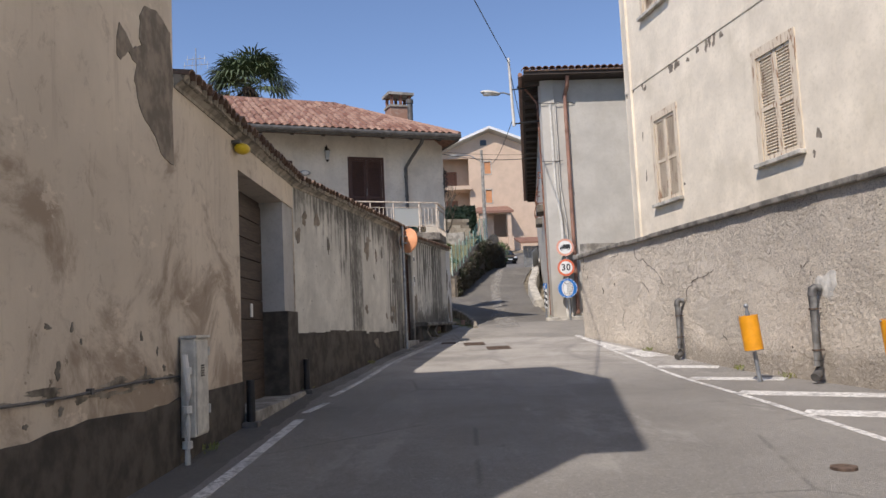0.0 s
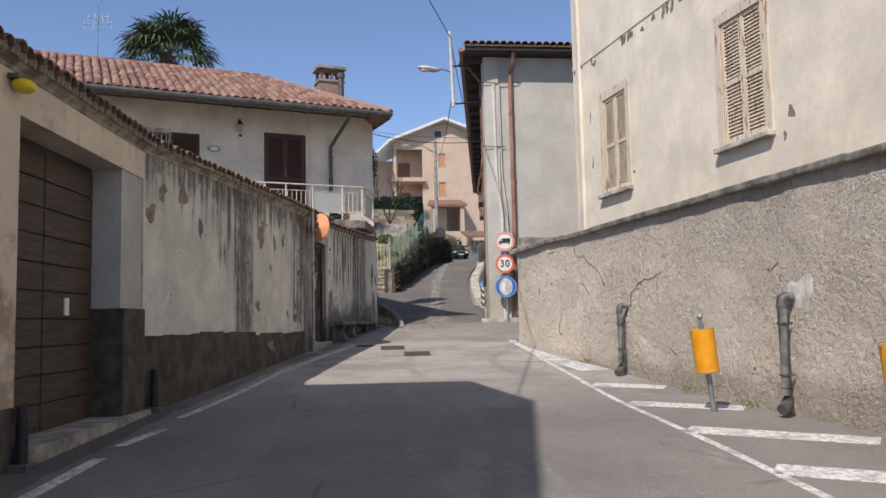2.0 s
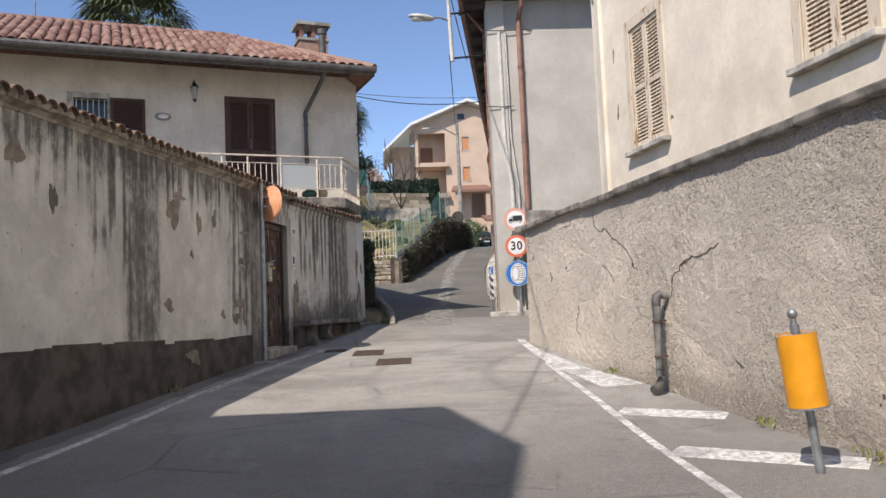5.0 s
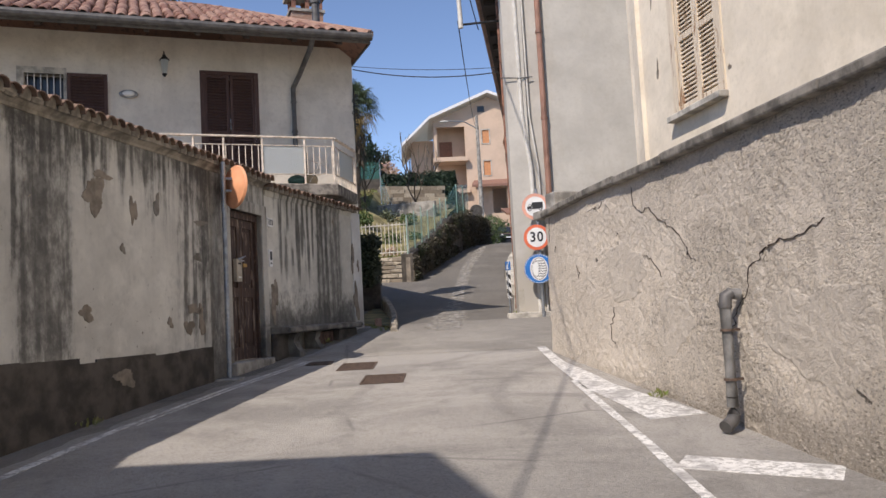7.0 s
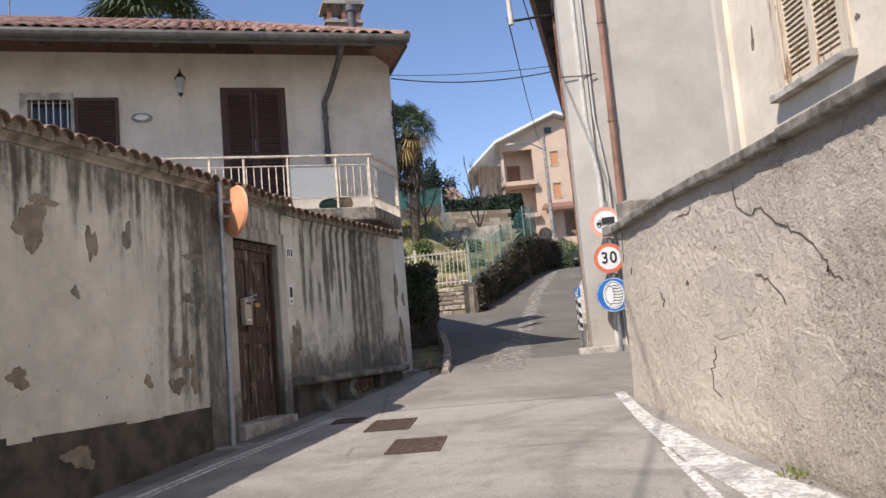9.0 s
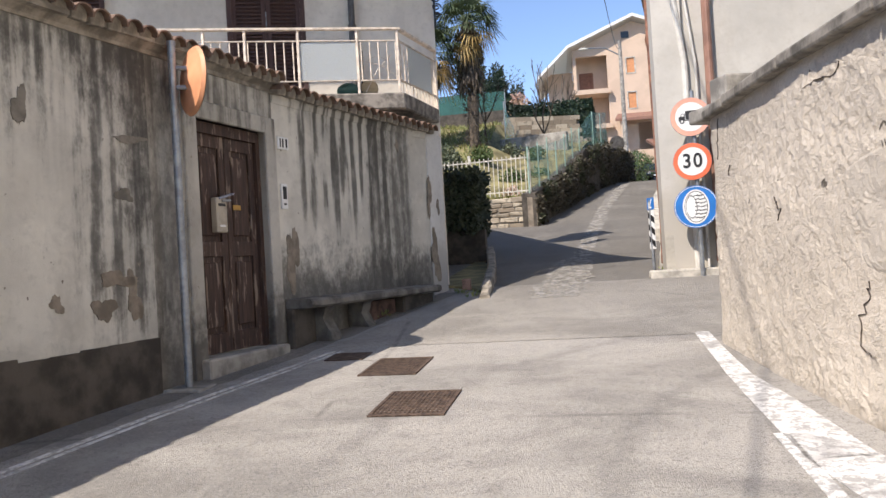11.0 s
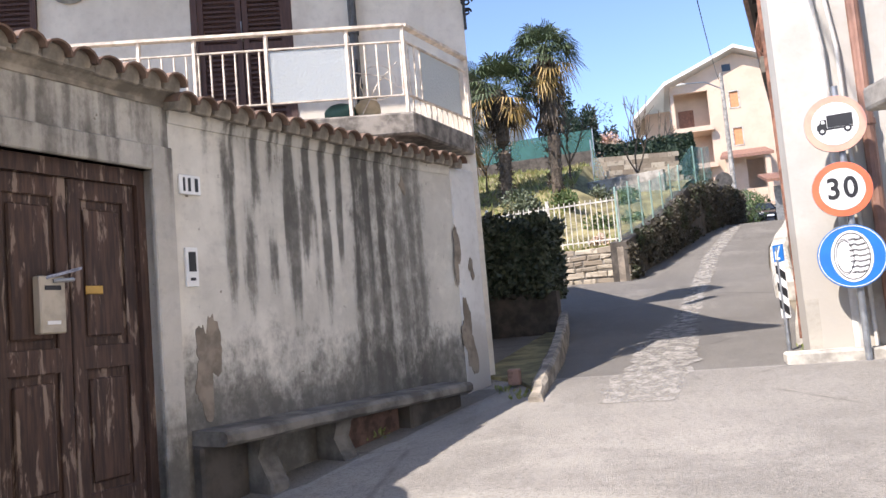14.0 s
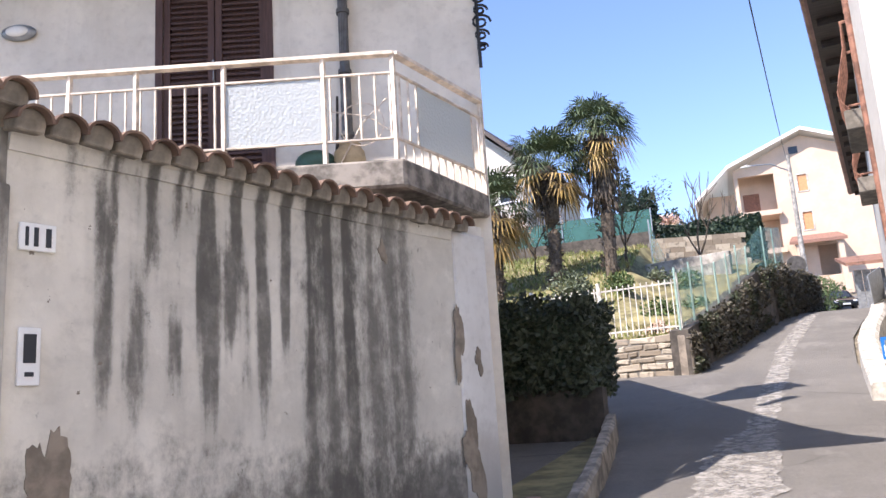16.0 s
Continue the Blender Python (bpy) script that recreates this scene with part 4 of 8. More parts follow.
def bench():
    t = thing("stone_bench", tuple(F2.at(1.3, 0.2, 1.1)), "dark weathered stone slab bench built against the wall", "bench")
    bm = bmesh.new()
    rnd = random.Random(8)
    rings = []
    for s in spread(0.06, 2.92, 14):
        e = [rnd.uniform(-0.012, 0.012) for _ in range(3)]
        rings.append([bm.verts.new(F2.at(s, d, z)) for d, z in ((0.0, 1.43), (0.3 + e[0], 1.425), (0.34 + e[0], 1.45 + e[1] * 0.5), (0.34 + e[0], 1.495), (0.31 + e[0], 1.52), (0.0, 1.525))])
    for a, b in zip(rings, rings[1:]):
        for i in range(6):
            bm.faces.new((a[i], a[(i + 1) % 6], b[(i + 1) % 6], b[i]))
    bm.faces.new(rings[0]), bm.faces.new(rings[-1][::-1])
    part("slab", bm, BENCHSTONE, t)
    for s in (0.52, 1.27):
        bm = bmesh.new()
        prof = [(0.0, 0.8), (0.3, 0.8), (0.3, 1.13), (0.22, 1.2), (0.17, 1.29), (0.2, 1.37), (0.26, 1.425), (0.0, 1.425)]
        prism(bm, [F2.at(s - 0.085, d, z) for d, z in prof], F2.u * 0.17)
        part("support", soften(bm, 0.015), BENCHSTONE, t, "carved stone support")
    bm = bmesh.new()
    fbox(bm, F2, 0.05, 0.44, 0, 0.1, 0.8, 1.428)
    part("masonry", soften(bm, 0.02), PLINTH, t)
    bm = bmesh.new()
    fbox(bm, F2, 2.1, 2.88, 0, 0.24, 0.8, 1.428)
    part("masonry", soften(bm, 0.02), PLINTH, t)
    bm = bmesh.new()
    fbox(bm, F2, 1.42, 2.08, 0, 0.12, 1.12, 1.4)
    part("hatch", soften(bm, 0.006), plain("rusty_hatch", (0.13, 0.075, 0.055), 0.85, vary=0.5, scale=9), t, "rusty sheet metal hatch")
    bm = bmesh.new()
    add_box(bm, [F2.at(s, d, z) for z, s1, d1 in ((1.0, 3.12, 0.3), (1.42, 2.97, 0.12)) for s, d in ((2.84, 0), (s1, 0), (s1, d1), (2.84, d1))])
    part("end_block", soften(bm, 0.03), PLINTH, t)


bench()


# ---- the house with the balcony ----
HU = Vector((3.84, 1.49, 0)).normalized()
H0 = Vector((0.12, 24.3, 0))
FH = Frame(tuple((H0 - HU * 10.5)[:2]), tuple(H0[:2]))
HL = FH.len


def hs(x):
    """Metres along the facade at the plan's x."""
    return (x - FH.a.x) / FH.u.x


def louvres(parent, fr, s0, s1, z0, z1, d, material, step=0.055):
    bm = bmesh.new()
    z = z0
    while z + 0.03 < z1:
        add_box(bm, [fr.at(s, q, h) for h, k in ((z, 0.0), (z + 0.016, 0.0)) for s, q, h in ((s0, d, h + 0.03), (s1, d, h + 0.03), (s1, d + 0.03, h), (s0, d + 0.03, h))])
        z += step
    return part("louvres", bm, material, parent)


def shutter_leaf(parent, fr, s0, s1, z0, z1, d, material, rail=0.06, mid=True):
    bm = bmesh.new()
    for a, b, p, q in ((s0, s0 + rail, z0, z1), (s1 - rail, s1, z0, z1), (s0 + rail, s1 - rail, z0, z0 + rail * 1.4), (s0 + rail, s1 - rail, z1 - rail, z1)):
        fbox(bm, fr, a, b, d, d + 0.045, p, q)
    if mid:
        zm = z0 + (z1 - z0) * 0.47
        fbox(bm, fr, s0 + rail, s1 - rail, d, d + 0.045, zm, zm + 0.08)
    bm2 = bmesh.new()
    fbox(bm2, fr, s0 + 0.01, s1 - 0.01, d - 0.012, d - 0.002, z0 + 0.01, z1 - 0.01)
    leaf = part("shutter_leaf", bm, material, parent)
    part("inner_panel", bm2, material, leaf)
    louvres(leaf, fr, s0 + rail, s1 - rail, z0 + rail, z1 - rail, d + 0.004, material)
    return leaf


def balcony_house():
    t = thing("balcony_house", (0, 26, 1.5), "two-storey plastered house with tiled roof and balcony", "house")
    wins = [(hs(-5.5), hs(-4.9), 5.35, 6.28), (hs(-2.62), hs(-1.72), 4.2, 6.42)]
    bm = pierced(bmesh.new(), FH, 0, HL, 0.5, 7.1, -0.4, 0, wins)
    part("front_wall", bm, HOUSEWALL, t)
    FS = Frame(tuple(H0[:2]), tuple((H0 - FH.n * 8)[:2]))
    bm = bmesh.new()
    fbox(bm, FS, 0.4, FS.len, -0.4, 0.0, 0.5, 7.1)
    part("side_wall", bm, HOUSEWALL, t)
    bm = bmesh.new()
    fbox(bm, FH, 0.0, HL - 0.45, -0.5, -0.42, 1, 7.0)
    part("inner_wall", bm, DARKWOOD, t)
    # balcony door with closed shutters
    s0, s1, z0, z1 = wins[1]
    w = part("balcony_door", mesh_of("balcony_door", pierced(bmesh.new(), FH, s0 - 0.07, s1 + 0.07, z0, z1 + 0.07, -0.1, 0.012, [(s0, s1, z0, z1)]), BROWN), BROWN, t)
    m = (s0 + s1) / 2
    shutter_leaf(w, FH, s0, m - 0.006, z0, z1, -0.06, BROWN)
    shutter_leaf(w, FH, m + 0.006, s1, z0, z1, -0.06, BROWN)
    bm = bmesh.new()
    tube(bm, [FH.at(m, -0.01, 5.35), FH.at(m, 0.035, 5.35), FH.at(m, 0.035, 5.55)], 0.01, 8)
    part("latch", bm, GALV, w, "steel shutter latch")
    # window with one folded shutter and bars
    s0, s1, z0, z1 = wins[0]
    w = part("window", mesh_of("window", pierced(bmesh.new(), FH, s0 - 0.12, s1 + 0.05, z0 - 0.1, z1 + 0.12, -0.12, 0.015, [(s0, s1, z0, z1)]), PALE_STONE), PALE_STONE, t)
    bm = bmesh.new()
    fbox(bm, FH, s0, s1, -0.22, -0.2, z0, z1)
    part("pane", bm, GLASS, w)
    for k in range(6):
        bm = bmesh.new()
        s = s0 + (s1 - s0) * (k + 0.5) / 6
        tube(bm, [FH.at(s, -0.03, z0), FH.at(s, -0.03, z1)], 0.01, 6)
        part("bar", bm, WHITE, w)
    shutter_leaf(w, FH, s1 + 0.06, s1 + 0.74, z0 - 0.02, z1 + 0.02, 0.02, BROWN, mid=False)
    # roof: hipped to the lane side
    E = FH.at(HL + 0.06, 1.2, 6.98)
    n = FH.n
    slope = math.atan2(1.95, 4.3)
    up = (-n * math.cos(slope) + Vector((0, 0, math.sin(slope))))
    norm = up.cross(FH.u).normalized()
    norm = norm if norm.z > 0 else -norm
    run = 4.72
    W = HL + 1.0

    def R(s, r, h=0.0):
        return E - FH.u * s + up * r + norm * h

    hip = 2.6
    bm = bmesh.new()
    prism(bm, [R(0, 0), R(hip, run), R(W, run), R(W, 0)], norm * -0.12)
    part("roof_deck", bm, DARKWOOD, t, "dark boarded eave")
    bm = bmesh.new()
    back = R(0, 0) - n * 8.6
    prism(bm, [R(0, 0, -0.02), back, R(hip, run, -0.02)], (0, 0, -0.1))
    part("hip_slope", bm, TILE_J, t)
    bm = bmesh.new()
    prism(bm, [R(hip, run, -0.02), R(W, run, -0.02), R(W, 0) - n * 8.6, back], (0, 0, -0.1))
    part("back_slope", bm, TILE_J, t)
    bm = bmesh.new()
    tube(bm, [R(-0.04, -0.05, -0.02), R(W, -0.05, -0.02)], 0.075, 10)
    part("gutter", bm, DARKPIPE, t, "dark metal gutter")
    bm = bmesh.new()
    fb = [R(-0.03, 0, 0.0), R(-0.03, 0, -0.16), R(W, 0, -0.16), R(W, 0, 0.0)]
    prism(bm, fb, n * 0.02)
    part("fascia", bm, DARKPIPE, t)
    bm = bmesh.new()
    prism(bm, [R(0, 0.0, -0.01), back + Vector((0, 0, 0.0)), back - Vector((0, 0, 0.17)), R(0, 0, -0.17)], FH.u * 0.03)
    part("fascia", bm, DARKPIPE, t)
    for s in spread(0.6, W - 0.5, 12):
        bm = bmesh.new()
        prism(bm, [R(s, 0.05, -0.125), R(s, 1.25, -0.125), R(s, 1.25, -0.22), R(s, 0.05, -0.22)], FH.u * 0.09)
        part("rafter", bm, DARKWOOD, t)
    bm = bmesh.new()
    tube(bm, [R(hip, run, 0.0), R(W, run, 0.0)], 0.1, 8)
    tube(bm, [R(hip, run, 0.0), R(-0.02, 0.0, 0.02)], 0.09, 8)
    part("ridge_tiles", bm, TILE_J, t)
    # chimney
    c = Vector((-1.28, 27.2, 0))
    FC = Frame(tuple((c - FH.u * 0.42)[:2]), tuple((c + FH.u * 0.42)[:2]))
    bm = bmesh.new()
    fbox(bm, FC, 0.04, 0.8, -0.3, 0.3, 8.0, 8.95)
    ch = part("chimney", bm, random_tint("chimney_brick", (0.3, 0.15, 0.1), (0.34, 0.2, 0.14), (0.4, 0.3, 0.24)), t, "brick chimney with slab cap")
    bm = bmesh.new()
    fbox(bm, FC, 0.0, 0.84, -0.34, 0.34, 8.95, 9.02)
    fbox(bm, FC, -0.04, 0.88, -0.38, 0.38, 9.36, 9.45)
    part("cap", bm, CONCRETE, ch)
    for s in (0.06, 0.38, 0.7):
        for d in (-0.29, 0.21):
            bm = bmesh.new()
            fbox(bm, FC, s, s + 0.09, d, d + 0.08, 9.02, 9.36)
            part("pier", bm, RUST, ch)
    bm = bmesh.new()
    p = Vector((-0.85, 26.1, 0))
    tube(bm, [(p.x, p.y, 8.0), (p.x, p.y, 8.85)], 0.09, 12)
    tube(bm, [(p.x, p.y, 8.82), (p.x, p.y, 8.95)], 0.12, 12)
    part("flue_pipe", bm, DARKPIPE, t, "dark metal flue pipe")
    # downpipe
    bm = bmesh.new()
    s = hs(-1.03)
    tube(bm, [FH.at(s + 0.22, 1.1, 6.9), FH.at(s + 0.2, 0.95, 6.75), FH.at(s + 0.1, 0.25, 6.42), FH.at(s, 0.08, 6.2), FH.at(s, 0.08, 5.2), FH.at(s, 0.08, 4.15)], 0.05, 12)
    part("downpipe", bm, DARKPIPE, t, "dark metal downpipe")
    for z in (5.9, 5.3, 4.7):
        bm = bmesh.new()
        tube(bm, [FH.at(s, 0.08, z), FH.at(s, 0.08, z + 0.04)], 0.062, 12)
        part("pipe_clip", bm, DARKPIPE, t)
    return t, R, W, hip, run, up, norm


HOUSE, ROOF, ROOF_W, ROOF_HIP, ROOF_RUN, ROOF_UP, ROOF_N = balcony_house()


def roof_tiles():
    """Cover tiles in columns: the courses over the eave singly, those above joined."""
    me = tile_mesh("roof_tile", TILE, 0.44, 0.105, 0.085)
    rnd = random.Random(5)
    turn = Matrix((FH.u, ROOF_UP, ROOF_N)).transposed().to_4x4()
    rest = bmesh.new()
    cols = int(ROOF_W / 0.205)
    for r in range(13):
        for c in range(cols):
            s, y = 0.12 + c * 0.205, r * 0.36 - 0.06
            if s < ROOF_HIP * (y + 0.3) / ROOF_RUN + 0.04:
                continue
            m = turn @ pose(0, 0, 0, 2.5, rnd.uniform(-3, 3), rnd.uniform(-2.5, 2.5))
            m.translation = ROOF(s, y, 0.005 + rnd.uniform(-0.006, 0.01))
            if r < 6:
                put_piece("tile", me, HOUSE, m)
            else:
                k = len(rest.verts)
                rest.from_mesh(me)
                rest.verts.ensure_lookup_table()
                bmesh.ops.transform(rest, matrix=m, verts=rest.verts[k:])
    tagged(part("upper_tiles", rest, TILE_J, HOUSE, "weathered terracotta tiles", True), kind="stuff")


def balcony():
    t = thing("balcony", tuple(FH.at(HL - 1.5, 0.6, 4.1)), "cream metal balcony railing on a weathered concrete slab", "balcony")
    far, near = FH.at(HL, 0, 0), Vector((-0.07, 22.93, 0))
    dn = (near - FH.a).dot(FH.n)
    sn = (near - FH.a).dot(FH.u)
    left = hs(-4.3)
    bm = bmesh.new()
    prism(bm, [FH.at(left, 0, 3.88), FH.at(HL, 0, 3.88), FH.at(sn, dn, 3.88), FH.at(left, dn, 3.88)], (0, 0, 0.22))
    part("slab", soften(bm, 0.02), plain("stained_slab", (0.24, 0.215, 0.185), 0.95, vary=0.55, scale=7, bump=0.8, grain=25), t, "stained concrete slab")
    A, B, C = FH.at(left, dn - 0.05, 0), FH.at(sn - 0.05, dn - 0.05, 0), FH.at(HL - 0.03, 0.02, 0)
    for p, q in ((A, B), (B, C)):
        for z, r in ((4.95, 0.028), (4.8, 0.014), (4.27, 0.014)):
            bm = bmesh.new()
            h = Vector((0, 0, z))
            d = (q - p).normalized()
            w = Vector((-d.y, d.x, 0)) * (0.035 if z > 4.9 else 0.014)
            prism(bm, [p + h - w, p + h + w, p + h + w + Vector((0, 0, r)), p + h - w + Vector((0, 0, r))], q - p)
            part("rail", bm, RAILPAINT, t)
    L = (B - A).length
    for s in (0.02, 0.75, 1.5, L - 1.32 - 0.68, L - 1.32, L - 0.55, L - 0.01):
        p = A + (B - A).normalized() * s
        bm = bmesh.new()
        box(bm, p.x - 0.016, p.x + 0.016, p.y - 0.016, p.y + 0.016, 4.08, 4.96)
        part("post", bm, RAILPAINT, t)
    bm = bmesh.new()
    box(bm, C.x - 0.016, C.x + 0.016, C.y - 0.016, C.y + 0.016, 4.08, 4.96)
    part("post", bm, RAILPAINT, t)

    def pickets(p, q, a, b, z0=4.28, z1=4.8, step=0.115):
        d = (q - p).normalized()
        s = a
        while s < b:
            k = p + d * s
            bm = bmesh.new()
            box(bm, k.x - 0.007, k.x + 0.007, k.y - 0.007, k.y + 0.007, z0, z1)
            part("picket", bm, RAILPAINT, t)
            s += step

    pickets(A, B, 0.1, L - 1.34)
    pickets(A, B, L - 0.5, L - 0.03)
    M = (C - B).length
    pickets(B, C, 0.1, M - 0.05, 4.09, 4.27)
    pickets(B, C, 0.06, 0.3)
    pickets(B, C, M - 0.18, M)
    d = (B - A).normalized()
    for p, q in ((A + d * (L - 1.31), A + d * (L - 0.56)), (B + (C - B) * 0.22, B + (C - B) * 0.86)):
        bm = bmesh.new()
        w = Vector((-(q - p).y, (q - p).x, 0)).normalized() * 0.006
        prism(bm, [p + Vector((0, 0, 4.29)), q + Vector((0, 0, 4.29)), q + Vector((0, 0, 4.79)), p + Vector((0, 0, 4.79))], w)
        part("frosted_panel", bm, FROST, t, "frosted glass panel")
    return A, B, C


BALC = balcony()

# ---- walls and houses on the right ----
RW = [(3.3, 20.05), (3.62, 17.7), (4.1, 15.0), (4.47, 12.8), (4.9, 10.2), (5.42, 7.0), (6.3, 0.0), (7.6, -12.0)]


def wall_lump(y, z, grain=1.0):
    coarse = min(1.0, max(0.3, 0.75 + 1.6 * noise.noise((y * 0.8, z * 0.9, 9.0))))
    grit = 0.013 * noise.noise((y * 21, z * 25, 2.0)) + 0.006 * noise.noise((y * 43, z * 47, 5.0))
    return 0.016 * noise.noise((y * 1.6, z * 2.0, 3.0)) + 0.008 * noise.noise((y * 5, z * 5, 7.0)) + 0.005 * noise.noise((y * 13, z * 13, 1.0)) + grit * coarse * grain


def retaining_wall():
    t = tagged(new("wall_east"), "rough-rendered grey retaining wall with cracks", "wall", kind="structure")
    bm = bmesh.new()
    zs = spread(0.0, 2.92, 140)
    pts = []
    for (x0, y0), (x1, y1) in zip(RW[::-1], RW[::-1][1:]):
        k = max(1, int(math.dist((x0, y0), (x1, y1)) / (0.022 if y0 >= 12 else 0.03 if y0 >= 7 else 0.06 if y0 >= 0 else 0.5)))
        pts += [(x0 + (x1 - x0) * i / k, y0 + (y1 - y0) * i / k) for i in range(k)]
    # rounded nose at the corner, then back along the side street
    pts = [p for p in pts if p[1] < 19.7] + [(3.36, 19.76), (3.36, 19.84), (3.38, 19.92), (3.41, 20.0), (3.46, 20.08), (3.52, 20.15), (3.6, 20.21), (3.7, 20.26), (4.3, 20.45), (5.2, 20.72)]
    rows = []
    for x, y in pts:
        rows.append([bm.verts.new((x + wall_lump(y, z) - 0.035 * (1 - z / 2.92), y, z)) for z in zs] + [bm.verts.new((x + 0.4, y - (0.4 if y > 20 else 0.0), 2.92))])
    for a, b in zip(rows, rows[1:]):
        for i in range(len(a) - 1):
            bm.faces.new((a[i], a[i + 1], b[i + 1], b[i]))
    part("render", bm, ROUGH, t, smooth=True)
    rnd = random.Random(3)
    top = [p for p in pts if p[1] < 19.9]
    cuts = [0]
    for i in range(1, len(top)):
        if math.dist(top[i], top[cuts[-1]]) > 1.2 or i == len(top) - 1:
            cuts.append(i)
    for i, j in zip(cuts, cuts[1:]):
        seg = top[i:j + 1]
        (x0, y0), (x1, y1) = seg[0], seg[-1]
        if y1 - y0 < 0.05:
            continue
        fr = Frame((x0, y0), (x1, y1), -1)
        bm = bmesh.new()
        h = rnd.uniform(-0.012, 0.012)
        fbox(bm, fr, 0.004, fr.len - 0.004, -0.36, 0.09, 2.9 + h, 2.985 + h)
        part("coping_slab", soften(bm, 0.018, 2), COPING, t)
    fr = Frame((3.27, 19.95), (5.2, 20.6), -1)
    bm = bmesh.new()
    fbox(bm, fr, -0.05, fr.len, -0.4, 0.1, 2.9, 3.02)
    fbox(bm, fr, 0.12, fr.len, -0.3, 0.0, 3.02, 3.28)
    part("return_coping", soften(bm, 0.02, 2), CONCRETE, t, "weathered stone corner block")
    for y, z, ry, rz, k in ((13.4, 1.35, 0.55, 0.42, 4), (16.7, 1.95, 0.62, 0.27, 6), (15.6, 1.4, 0.4, 0.25, 5)):
        part("smooth_patch", drape(y, z, ry, rz, k), SMOOTH, t)
    part("smooth_patch", drape(10.4, 1.68, 0.2, 0.2, 7), plain("white_mortar", (0.6, 0.58, 0.53), 0.95, vary=0.3, bump=0.6), t, "pale mortar round the pipe")
    for path in (((14.55, 1.3), (14.49, 1.48), (14.31, 1.67), (14.26, 1.83), (14.07, 1.93), (13.87, 2.01), (13.59, 2.02), (13.37, 2.08), (13.25, 2.1)),
                 ((16.38, 2.8), (16.39, 2.62), (16.18, 2.53), (15.99, 2.54), (15.72, 2.39), (15.45, 2.25), (15.28, 2.14), (15.22, 2.03), (15.09, 1.93)),
                 ((16.17, 2.08), (15.97, 2.03), (15.81, 1.89), (15.78, 1.83)), ((17.65, 2.74), (17.4, 2.73), (17.18, 2.77)), ((17.08, 1.59), (17.08, 1.48), (17.18, 1.37), (17.18, 1.22), (17.01, 1.16)),
                 ((19.5, 2.85), (19.57, 2.67), (19.6, 2.48)), ((19.21, 2.46), (19.35, 2.33)), ((10.9, 1.95), (10.8, 1.98), (10.7, 2.05)), ((18.3, 2.1), (18.2, 2.02), (18.26, 1.95))):
        part("crack", crack(path), DARKWOOD, t)
    return t


def wall_x(y, z, grain=1.0):
    """The street face of the retaining wall."""
    ys = [p[1] for p in RW[::-1]]
    return float(np.interp(y, ys, [p[0] for p in RW[::-1]])) + wall_lump(y, z, grain) - 0.035 * (1 - z / 2.92)


def drape(y, z, ry, rz, seed):
    rnd = random.Random(seed)
    ph = [rnd.uniform(0, 6.3) for _ in range(4)]
    bm = bmesh.new()
    rings = []
    for q, out in ((0.2, 0.007), (0.4, 0.007), (0.6, 0.007), (0.8, 0.006), (0.94, 0.004), (1.0, -0.004)):
        line = []
        for i in range(40):
            a = math.tau * i / 40
            k = q * (1 + 0.2 * math.sin(2 * a + ph[0]) + 0.14 * math.sin(3 * a + ph[1]) + 0.08 * math.sin(7 * a + ph[2]))
            yy, zz = y + ry * k * math.cos(a), z + rz * k * math.sin(a)
            line.append(bm.verts.new((wall_x(yy, zz, 0.0) - out, yy, zz)))
        rings.append(line)
    bm.faces.new(rings[0])
    for a, b in zip(rings, rings[1:]):
        for i in range(40):
            bm.faces.new((a[i], a[(i + 1) % 40], b[(i + 1) % 40], b[i]))
    return bm


def crack(path):
    rnd = random.Random(int(path[0][0] * 100))
    fine = []
    for (y0, z0), (y1, z1) in zip(path, path[1:]):
        for i in range(5):
            fine.append((y0 + (y1 - y0) * i / 5 + rnd.uniform(-0.025, 0.025), z0 + (z1 - z0) * i / 5 + rnd.uniform(-0.02, 0.02)))
    bm = bmesh.new()
    n = len(fine)
    prev = None
    for i, (y, z) in enumerate(fine):
        w = (0.004 if 13 < path[-1][0] < 14 else 0.0022) * math.sin(math.pi * (i + 0.6) / (n + 0.2)) * rnd.uniform(0.6, 1.3)
        e = [bm.verts.new((wall_x(y, z) - d, y, z + k)) for d, k in ((0.008, w), (0.008, -w), (-0.004, -w), (-0.004, w))]
        if prev:
            for j in range(4):
                bm.faces.new((prev[j], prev[(j + 1) % 4], e[(j + 1) % 4], e[j]))
        prev = e
    return bm


retaining_wall()

FA = Frame((5.94 + 0.19 * 25, 13.05 - 25), (4.7, 19.6), -1)


